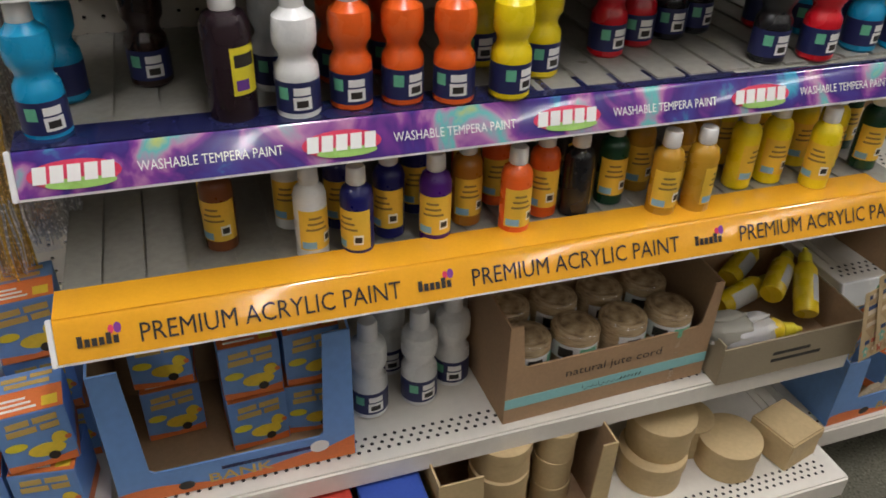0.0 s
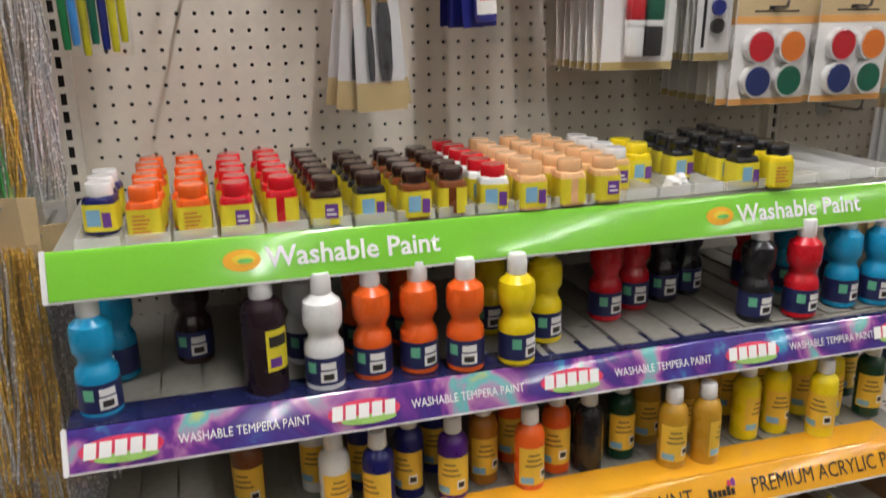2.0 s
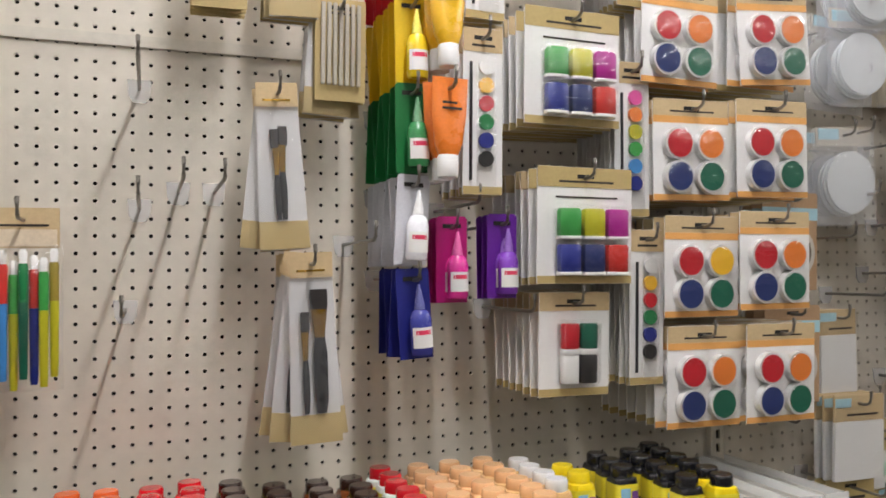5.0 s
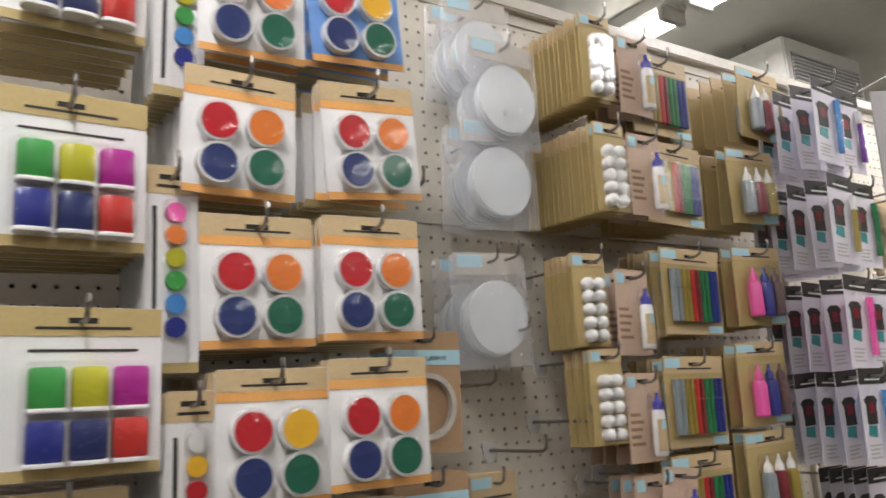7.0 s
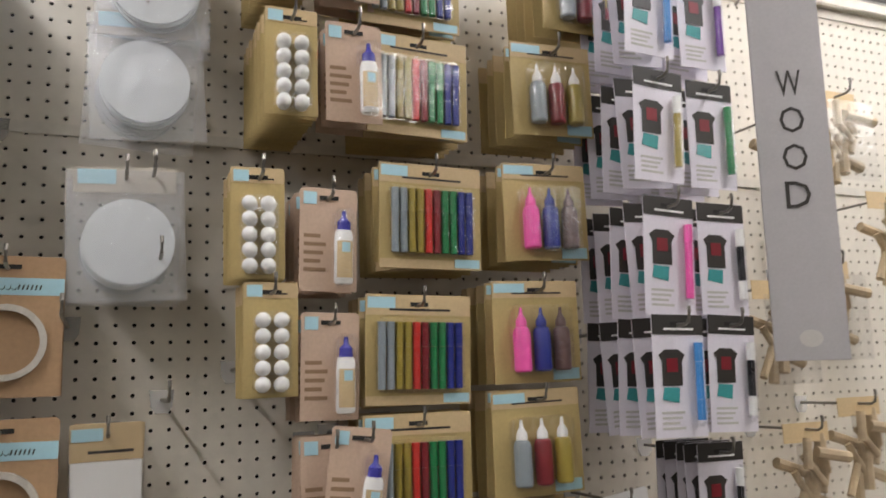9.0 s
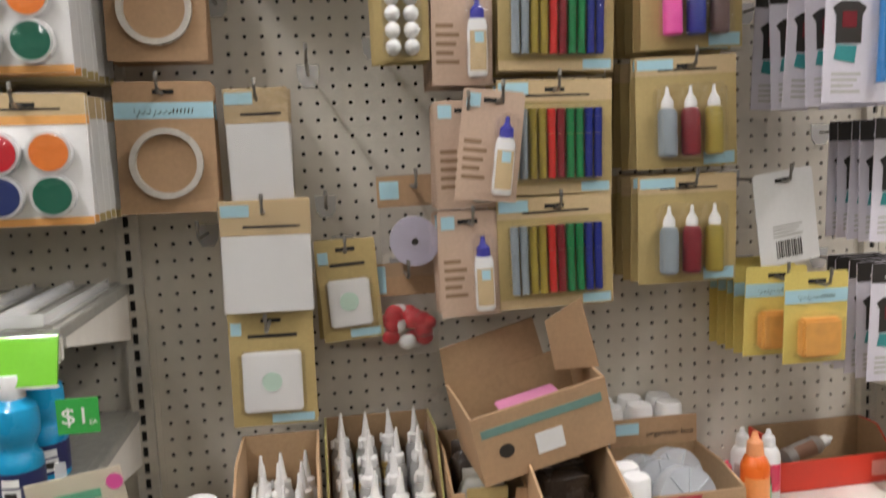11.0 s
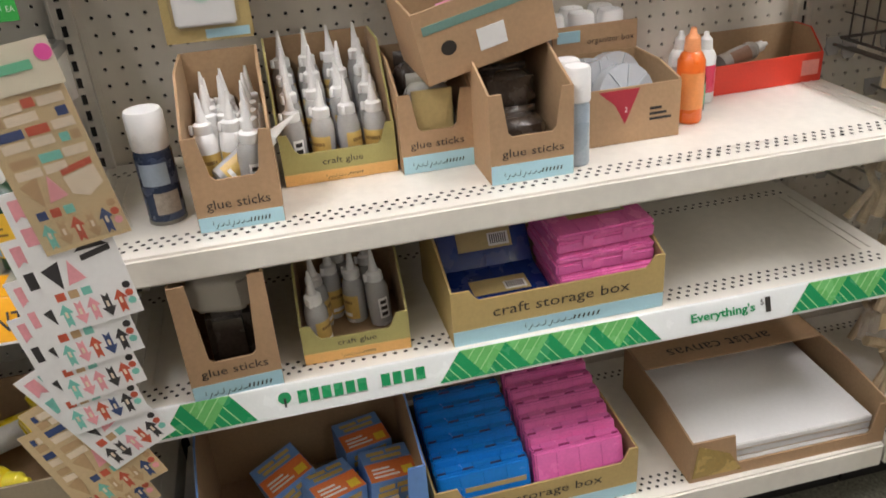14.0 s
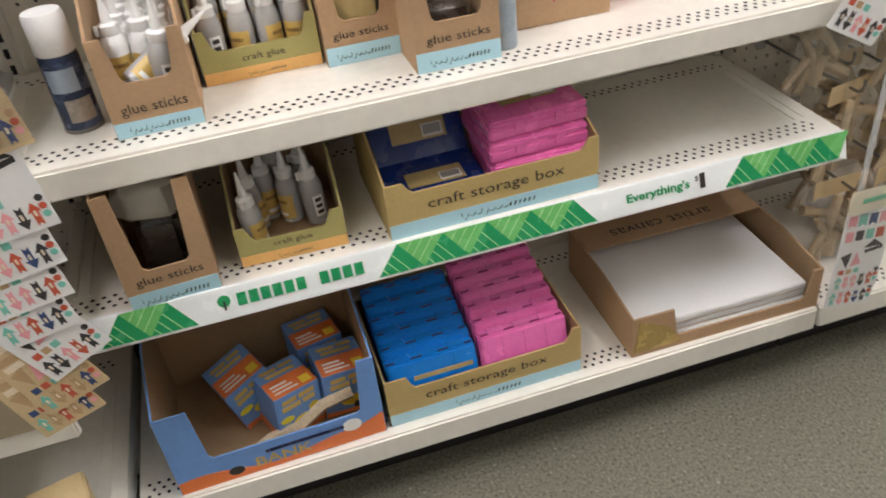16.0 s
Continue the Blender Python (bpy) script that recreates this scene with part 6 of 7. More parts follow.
def tape_card():
    ob = base_card("tape_card", "kraft card holding a roll of cloudy tape", "tape", "tape cards", 0.130, 0.178, KRAFT, None)
    part("blue_band", bx(-0.0646, 0.0646, -0.0010, -0.0002, -0.050, -0.028), LBLUE, ob, smooth=False)
    script_mark(ob, 0, -0.039, 0.08, 0.014, -0.0012)
    bm = bmesh.new()
    n = 36
    for r0, r1 in ((0.040, 0.048),):
        v = [[bm.verts.new((r * math.cos(2 * math.pi * i / n), y, -0.110 + r * math.sin(2 * math.pi * i / n))) for i in range(n)] for r, y in ((r0, -0.001), (r0, -0.012), (r1, -0.012), (r1, -0.001))]
        for q in range(3):
            for i in range(n):
                bm.faces.new((v[q][i], v[q + 1][i], v[q + 1][(i + 1) % n], v[q][(i + 1) % n]))
    bmesh.ops.recalc_face_normals(bm, faces=bm.faces[:])
    part("tape_roll", bm, M("cloudy_tape", (0.56, 0.52, 0.46), 0.3, coat=0.3), ob, "cloudy pale tape roll")
    return ob


def paper_pack(w, h):
    def build():
        ob = thing("paper_pack", "pack of white craft paper with a kraft header", "paper pack", group="paper packs")
        part("header", bx(-w / 2, w / 2, -0.002, 0.002, -0.048, 0, 0.0006), TAN_CARD, ob, "kraft printed header")
        part("header_top", bx(-w / 2 + 0.002, -w / 2 + 0.04, -0.0032, -0.0022, -0.022, -0.006), LBLUE, ob, smooth=False)
        lines(ob, -w * 0.25, w * 0.38, -0.038, -0.030, -0.0022, 1)
        part("paper_stack", bx(-w / 2 + 0.001, w / 2 - 0.001, -0.004, 0.004, -h, -0.0485, 0.001), WHITE_CARD, ob, "white paper sheets")
        part("film_wrap", bx(-w / 2 - 0.001, w / 2 + 0.001, -0.0060, -0.0050, -h, -0.001), CLEAR, ob, "clear film", smooth=False)
        return ob
    return build


def seed_card(w, h, label):
    def build():
        ob = base_card("fabric_square_card", label, "craft pack", "white craft packs", w, h, GOLD_CARD, GOLD_CARD, 0.05)
        part("logo_patch", bx(-w / 2 + 0.003, -w / 2 + 0.018, -0.0013, -0.0008, -0.034, -0.016), LBLUE, ob, smooth=False)
        part("folded_felt", bx(-w * 0.36, w * 0.34, -0.010, -0.001, -h + 0.022, -0.058, 0.003), WHITE_CARD, ob, "folded white fabric")
        part("printed_ring", disc(-0.002, -h * 0.60, 0.014, -0.0112, -0.0102, 18), M("pale_green_print", (0.55, 0.72, 0.6), 0.6), ob, "pale green printed mark")
        part("foot_patch", bx(-0.005, w / 2 - 0.004, -0.0013, -0.0008, -h + 0.004, -h + 0.016), LBLUE, ob, smooth=False)
        blister(ob, -w * 0.40, w * 0.38, -h + 0.018, -0.054, 0.013)
        return ob
    return build


LILAC = M("lilac_card", (0.74, 0.70, 0.76), 0.5, var=0.06)


def fabric_marker(pen):
    def build():
        w, h = 0.095, 0.180
        ob = base_card("fabric_marker_card", pen + " fabric marker on a pale lilac card", "marker", "fabric marker cards", w, h, LILAC, INK, 0.030, slot=True)
        part("printed_shirt", slab([(-0.032, -0.105), (0.004, -0.105), (0.004, -0.070), (0.010, -0.060), (-0.002, -0.052), (-0.026, -0.052), (-0.038, -0.060), (-0.032, -0.070)], -0.0011, -0.0004), INK, ob, "black printed shirt")
        part("printed_patch", bx(-0.024, -0.004, -0.0016, -0.0011, -0.085, -0.065), POT["maroon"], ob, smooth=False)
        part("printed_patch", slab([(-0.034, -0.125), (-0.004, -0.130), (-0.002, -0.108), (-0.030, -0.107)], -0.0011, -0.0004), POT["teal"], ob)
        lines(ob, -0.036, 0.006, -0.168, -0.138, -0.0003, 4, GREY_CARD)
        m = part("marker_barrel", tube([(0.030, -0.008, -0.125), (0.030, -0.008, -0.070)], 0.0058, 10), POT[pen] if pen != "black" else BLACK_PLASTIC, ob, pen + " marker barrel")
        part("marker_cap", tube([(0.030, -0.008, -0.0695), (0.030, -0.008, -0.042)], 0.0066, 10), POT[pen] if pen in ("sky", "pink", "leaf") else WHITE_PLASTIC, m, "marker cap")
        part("marker_end", tube([(0.030, -0.008, -0.155), (0.030, -0.008, -0.1255)], 0.0062, 10), WHITE_PLASTIC if pen == "black" else POT[pen], m)
        blister(ob, 0.020, 0.041, -0.165, -0.036, 0.016)
        return ob
    return build


def sponge_card():
    ob = base_card("sponge_card", "yellow card holding an orange sponge block", "sponge", "sponge cards", 0.100, 0.135, M("yellow_printed_card", (0.72, 0.58, 0.16), 0.5), None)
    part("blue_band", bx(-0.0496, 0.0496, -0.0010, -0.0002, -0.046, -0.026), LBLUE, ob, smooth=False)
    script_mark(ob, 0, -0.036, 0.06, 0.010, -0.0012)
    part("sponge_block", bx(-0.031, 0.031, -0.020, -0.001, -0.122, -0.066, 0.004), M("orange_sponge", (0.85, 0.42, 0.10), 0.9, var=0.2, scale=90, bump=0.6, bscale=500), ob, "orange sponge")
    blister(ob, -0.037, 0.037, -0.128, -0.058, 0.024)
    return ob


def disc_bag(seed):
    def build():
        ob = thing("plastic_disc_bag", "crinkled clear bag holding cloudy clear plastic discs", "craft bag", group="plastic disc bags")
        part("header", bx(-0.066, 0.066, -0.001, 0.001, -0.036, 0, 0.0004), M("grey_header", (0.55, 0.50, 0.42), 0.5), ob, "printed header card")
        part("logo_patch", bx(-0.060, -0.012, -0.0024, -0.0012, -0.024, -0.004), LBLUE, ob, smooth=False)
        mat = clear("cloudy_disc", (0.95, 0.97, 0.97), 0.12, 0.52)
        for i in range(3):
            part("plastic_disc", disc(0.004 * math.sin(seed + i), -0.105 - 0.003 * i, 0.058, -0.014 + 0.008 * i, -0.009 + 0.008 * i, 36), mat, ob, "cloudy clear disc")
        part("bag_film", crinkled(-0.076, 0.078, -0.186, -0.004, -0.022, seed + 0.7, 0.030, 0, 30, 34), clear("crinkle_film", (0.99, 0.99, 1.0), 0.05, 0.14), ob, "crinkled clear plastic bag")
        part("bag_back", crinkled(-0.074, 0.076, -0.184, -0.006, 0.010, seed + 4.1, -0.014, 0, 20, 24), clear("crinkle_back", (0.98, 0.99, 1.0), 0.10, 0.18), ob, "crinkled back of the bag")
        return ob
    return build


def spool_card():
    ob = thing("ribbon_pack", "clear pack with a lilac ribbon spool and kraft header", "ribbon", None)
    part("header", bx(-0.050, 0.050, 0, 0.001, -0.046, 0, 0.0003), KRAFT, ob, "kraft header card")
    part("logo_patch", bx(-0.046, -0.018, -0.0010, -0.0002, -0.034, -0.008), LBLUE, ob, smooth=False)
    part("spool_rim", disc(0, -0.096, 0.036, -0.020, 0.0, 28), M("lilac_plastic", (0.62, 0.58, 0.70), 0.3), ob, "pale lilac spool")
    part("spool_hub", disc(0, -0.096, 0.005, -0.0215, -0.020, 12), INK, ob)
    part("film", bx(-0.050, 0.050, -0.024, -0.023, -0.145, -0.040), CLEAR, ob, "clear pack film", smooth=False)
    return ob


def red_bag():
    ob = thing("pom_pom_bag", "small bag of red and white felt shapes", "craft bag")
    part("header", bx(-0.045, 0.045, 0, 0.001, -0.05, 0, 0.0003), KRAFT, ob, "kraft header card")
    part("logo_patch", bx(-0.043, -0.028, -0.0010, -0.0002, -0.045, -0.004), LBLUE, ob, smooth=False)
    random.seed(4)
    for i in range(26):
        bm = bmesh.new()
        bmesh.ops.create_icosphere(bm, subdivisions=2, radius=1)
        m = pose(random.uniform(-0.030, 0.030), random.uniform(-0.012, 0.004), -0.072 - random.uniform(0, 0.050)) @ Matrix.Diagonal((0.014, 0.007, 0.012, 1))
        bm.transform(m)
        part("felt_shape", bm, POT["red"] if i % 5 else WHITE_CARD, ob)
    part("bag_film", bx(-0.044, 0.044, -0.022, -0.021, -0.135, -0.045), CLEAR_BAG, ob, "clear bag film", smooth=False)
    return ob


def marker_pack():
    ob = thing("foam_brush_pack", "clear pouch of bright plastic-handled brushes", "brush pack")
    part("header", bx(-0.043, 0.043, 0, 0.0012, -0.052, 0, 0.0003), TAN_CARD, ob, "tan printed header card")
    part("header_panel", bx(-0.040, 0.040, -0.0008, -0.0001, -0.050, -0.028), M("header_pale", (0.72, 0.60, 0.44), 0.5), ob, smooth=False)
    lines(ob, -0.034, 0.030, -0.024, -0.018, -0.0003, 1)
    for i, (c, e) in enumerate((("sky", "leaf"), ("scarlet", "sky"), ("lime", "olive"), ("leaf", "green"), ("scarlet", "royal"), ("lime", "olive"), ("gold", "olive"))):
        cx = -0.034 + i * 0.0118
        yy = -0.007 - 0.004 * (i % 2)
        k = 0.008 * math.sin(i * 2.4)
        b = part("brush_handle", lathe([(0.0044, -0.226 + k), (0.0052, -0.215 + k), (0.0060, -0.135 + k), (0.0060, -0.128 + k)], 10, cx, yy), POT[e], ob, e + " plastic handle")
        part("handle_grip", lathe([(0.0061, -0.1279 + k), (0.0061, -0.082 + k), (0.0050, -0.078 + k)], 10, cx, yy), POT[c], b, c + " plastic grip")
        part("brush_tip", lathe([(0.0046, -0.0785 + k), (0.0052, -0.064 + k), (0.0030, -0.060 + k)], 8, cx, yy), WHITE_PLASTIC, b, "white brush tip")
    part("pouch", crinkled(-0.046, 0.047, -0.237, -0.046, -0.0165, 2.0), CLEAR_BAG, ob, "clear plastic pouch")
    return ob


def gold_pack():
    def build():
        ob = base_card("wood_stick_pack", "gold header pack of craft sticks", "craft sticks", "craft stick packs", 0.075, 0.150, GOLD_CARD, GOLD_CARD, 0.03)
        for i in range(7):
            part("stick", bx(-0.030 + i * 0.0088, -0.024 + i * 0.0088, -0.007, -0.003, -0.128, -0.008, 0.001), M("pale_metal_stick", (0.5, 0.46, 0.38), 0.35, metal=0.4), ob)
        return ob
    return build


# first bay
hang("marker_pack", marker_pack, 0.061, -0.105, 1.588, 1, length=0.16)
for x, z, l in ((0.200, 1.597, 0.20), (0.254, 1.623, 0.20), (0.305, 1.623, 0.20), (0.181, 1.449, 0.20), (0.200, 1.773, 0.20), (0.505, 1.545, 0.20), (0.66, 1.60, 0.20), (0.745, 1.44, 0.2)):
    hook_at(x, z, l)
hang("brush_narrow", brush_pack(False), 0.382, -0.13, 1.768, 3, 0.016, fan=4.5)
hang("brush_wide", brush_pack(True), 0.417, -0.19, 1.528, 7, 0.020, fan=6.5)
hang("brush_narrow", brush_pack(False), 0.402, -0.13, 2.10, 3, 0.016, fan=3.0)
hang("brush_narrow", brush_pack(False), 0.465, -0.11, 1.965, 3, 0.016, fan=3.0)
hang("gold_pack", gold_pack(), 0.305, -0.12, 2.02, 4, 0.014)
hang("gold_pack", gold_pack(), 0.475, -0.12, 1.90, 2, 0.014)
for z, nm, c in ((2.012, "red", (0.45, 0.01, 0.015)), (1.885, "yellow", (0.75, 0.50, 0.01)), (1.763, "green", (0.01, 0.16, 0.04)), (1.635, "white", (0.62, 0.62, 0.66)), (1.505, "blue", (0.015, 0.02, 0.20))):
    hang("finger_" + nm, fingerpaint(c, nm), 0.556, -0.205, z, 6 if nm != "blue" else 4, 0.030, fan=3.5)
hang("finger_magenta", fingerpaint((0.50, 0.01, 0.20), "magenta"), 0.625, -0.175, 1.580, 3, 0.020)
hang("finger_purple", fingerpaint((0.14, 0.02, 0.32), "purple"), 0.704, -0.175, 1.585, 3, 0.018)
for z, nm, c in ((1.762, "orange", (0.85, 0.22, 0.03)), (1.912, "yellow", (0.88, 0.50, 0.02)), (2.058, "violet", (0.08, 0.03, 0.28))):
    hang("tube_" + nm, squeeze_tube(c, nm), 0.592, -0.255, z, 4, 0.028, fan=2.0)
SA = dot_strip(("white", "yellow", "red", "leaf", "royal", "black"), "paint strip card with six small colour discs")
SB = dot_strip(("pink", "orange", "olive", "lime", "sky", "royal"), "bright paint strip card with six small colour discs")
hang("strip_a", SA, 0.664, -0.205, 1.850, 7, 0.016)
hang("strip_b", SB, 0.672, -0.205, 2.105, 7, 0.016)
hang("strip_b", SB, 0.914, -0.205, 1.822, 9, 0.014)
hang("strip_a", SA, 0.936, -0.205, 1.562, 9, 0.014)
hang("strip_b", SB, 0.925, -0.205, 2.150, 9, 0.014)
for z in (1.652, 1.885, 2.130):
    hang("six", six_card, 0.817 if z < 1.7 else 0.800, -0.225, z, 7, 0.025, fan=1.0)
hang("two_bottles", tube_pair_card, 0.807, -0.205, 1.468, 7, 0.025)
P4, P4Y, P4B = pots4("orange"), pots4("yellow"), pots4("yellow", "blue")
for x, z, k, b, tl in ((0.995, 1.945, "p4", P4, 2), (1.010, 1.765, "p4", P4, 0), (1.024, 1.583, "p4y", P4Y, 0), (1.024, 1.412, "p4", P4, 0), (1.010, 2.127, "p4", P4, 0),
                       (1.163, 1.955, "p4", P4, -3), (1.160, 1.772, "p4", P4, 0), (1.160, 1.592, "p4", P4, 0), (1.166, 1.412, "p4", P4, 0), (1.145, 2.140, "p4b", P4B, -4)):
    hang(k, b, x, -0.225 if x < 1.1 else -0.235, z, 8, 0.0265, tilt=tl, fan=0.8)

# second bay
for z in (1.638, 1.433):
    hang("tape", tape_card, 1.305, -0.115, z, 3, 0.022)
hang("paper_small", paper_pack(0.088, 0.160), 1.428, -0.10, 1.422, 2, 0.02)
hang("paper_big", paper_pack(0.122, 0.155), 1.430, -0.14, 1.268, 3, 0.02)
hang("felt_card", seed_card(0.118, 0.168, "gold card holding folded white fabric squares"), 1.427, -0.12, 1.112, 2, 0.02, length=0.2)
hang("felt_card_small", seed_card(0.088, 0.150, "small gold card holding folded white fabric"), 1.538, -0.085, 1.202, 2, 0.02, tilt=-3)
for i, z in enumerate((2.00, 1.985, 1.765)):
    hang("disc_bag_%d" % i, disc_bag(3.7 * i), (1.470, 1.462, 1.442)[i], -0.15 + 0.02 * i, z + (0.12 if i == 0 else 0), 2, 0.05, fan=3)
hang("disc_bag_0", disc_bag(0), 1.465, -0.10, 2.22, 2, 0.05, fan=4)
hang("ribbon", spool_card, 1.640, -0.09, 1.292, 1, length=0.15)
hang("red_bag", red_bag, 1.626, -0.075, 1.162, 1, length=0.13)
for z, n, xo in ((2.185, 14, 1.645), (1.985, 14, 1.650), (1.762, 6, 1.612), (1.602, 5, 1.628)):
    hang("dots", dots_card, xo, -0.205 if n > 8 else -0.165, z, n, 0.0135, fan=0.5)
for z, n in ((2.165, 3), (1.978, 3), (1.738, 4), (1.560, 4), (1.392, 3), (1.240, 3)):
    hang("glue_card", glue_card, 1.742 if z > 1.9 else 1.709, -0.20 if z > 1.9 else -0.165, z, n, 0.030)
hang("glue_card", glue_card, 1.748, -0.195, 1.402, 1, tilt=8)
PA = pens(("silver", "silver", "gold", "gold", "scarlet", "maroon", "leaf", "leaf", "royal", "royal"), "gold card of ten glitter pens")
for z, n, xo in ((2.158, 7, 1.845), (1.985, 7, 1.852), (1.782, 6, 1.866), (1.585, 5, 1.840), (1.416, 5, 1.834), (1.256, 5, 1.832)):
    hang("pens", PA, xo, -0.17, z, n, 0.019)
GA = three_bottles(("pink", "royal", "umber"), "gold card of pink, blue and brown glitter glue")
GB = three_bottles(("silver", "maroon", "gold"), "gold card of silver, red and gold glitter glue")
for z, k, b, xo in ((2.185, "gl_b", GB, 2.150), (2.000, "gl_b", GB, 2.085), (1.795, "gl_a", GA, 2.060), (1.607, "gl_a", GA, 2.032), (1.442, "gl_b", GB, 2.024), (1.277, "gl_b", GB, 2.024)):
    hang(k, b, xo, -0.180, z, 5, 0.030)
FM = ("sky", "black", "gold", "violet", "pink", "leaf")
for r, z in enumerate((2.135, 1.930, 1.725, 1.545)):
    for i, xo in enumerate((2.195, 2.315)):
        p = FM[(r * 2 + i * 3) % 6] if z > 1.6 else ("sky" if i == 0 else "black")
        hang("fm_" + p, fabric_marker(p), xo + 0.012, -0.29 + 0.02 * i, z, 5, 0.043, fan=2.6)
for z in (1.345, 1.135):
    hang("fm_black", fabric_marker("black"), 2.345, -0.200, z, 5, 0.026)
bk = base_card("card_back", "white card turned to show its barcode back", "marker", None, 0.100, 0.140, WHITE_CARD)
bk.matrix_basis = pose(2.183, -0.155, 1.275, 0, -7, 4)
lines(bk, -0.025, 0.025, -0.098, -0.078, -0.0003, 4, GREY_CARD)
bars(bk, -0.022, 0.022, -0.130, -0.104, -0.0004, 12)
hook_at(2.183, 1.259, 0.18)
hang("sponge", sponge_card, 2.208, -0.205, 1.130, 1, length=0.24)
hang("sponge", sponge_card, 2.168, -0.165, 1.135, 5, 0.026)
for x, z, l in ((1.372, 1.555, 0.2), (1.477, 1.755, 0.15), (1.487, 1.638, 0.15), (1.50, 1.448, 0.15), (1.600, 1.488, 0.15), (1.335, 1.215, 0.1), (1.27, 1.84, 0.2), (1.515, 1.25, 0.12)):
    hook_at(x, z, l)

# sign at the end of the second bay
SIGN = M("grey_sign_board", (0.42, 0.40, 0.40), 0.5, var=0.06)
sg = thing("hanging_sign", "tall grey hanging sign lettered wood", "sign", pose(2.462, -0.30, 1.47, 0, 1, -30))
part("sign_board", bx(-0.058, 0.058, -0.002, 0.002, 0, 0.68, 0.001), SIGN, sg)
for i, ch in enumerate("WOOD"):
    words(ch, 0.0, 0.462 - i * 0.064, 0.045, 0.040, -0.0032, INK, sg)
part("sign_clip", tube([(0, 0, 0.68), (0, 0.0, 0.72), (0, 0.28, 0.74)], 0.003), STEEL, sg)
blob(sg, "sign_mark", 0.0, 0.035, 0.018, 0.014, GREY_CARD, y=-0.0024)

# price tag clipped at the shelf end
tg = thing("price_tag", "green tag lettered with a one dollar price", "price tag", pose(1.240, -0.372, 1.078, 0, 0, 0) @ Matrix.Scale(0.78, 4))
part("tag_card", bx(-0.030, 0.026, -0.001, 0.001, -0.050, 0, 0.0006), M("tag_green", (0.05, 0.42, 0.08), 0.35), tg)
words("$1", -0.008, -0.026, 0.026, 0.030, -0.0016, INK_WHITE, tg)
words("EA", 0.018, -0.034, 0.007, 0.010, -0.0016, INK_WHITE, tg)
part("tag_stem", bx(-0.004, 0.004, 0.001, 0.03, -0.03, -0.02), CLEAR_PLATE, tg)

# sticker sheets on clip strips
PRINT = [M("sticker_" + n, c, 0.5, bump=0) for n, c in (("rust", (0.55, 0.10, 0.05)), ("mint", (0.20, 0.55, 0.45)), ("navy", (0.04, 0.07, 0.18)), ("rose", (0.80, 0.35, 0.38)), ("tan", (0.50, 0.33, 0.17)), ("coal", (0.04, 0.035, 0.035)))]


CREAM = M("sticker_cream", (0.78, 0.66, 0.50), 0.5, bump=0)
KRAFT_ROWS = ((-0.40, -0.34, 0.06, 2), (-0.32, -0.02, 0.06, 6), (0.0, 0.13, 0.05, 0), (0.16, 0.44, 0.06, 6), (-0.40, -0.26, 0.13, 4), (-0.24, 0.10, 0.13, 6), (0.30, 0.42, 0.14, 2),
              (-0.40, -0.12, 0.21, 2), (-0.08, 0.16, 0.21, 0), (0.20, 0.44, 0.21, 6), (-0.40, -0.12, 0.28, 6), (-0.08, 0.16, 0.28, 6), (0.22, 0.32, 0.29, 1), (0.34, 0.44, 0.29, 4),
              (-0.40, -0.12, 0.38, 4), (-0.08, 0.16, 0.38, 1), (0.18, 0.44, 0.38, 6), (-0.40, -0.12, 0.45, 6), (-0.08, 0.16, 0.45, 6))


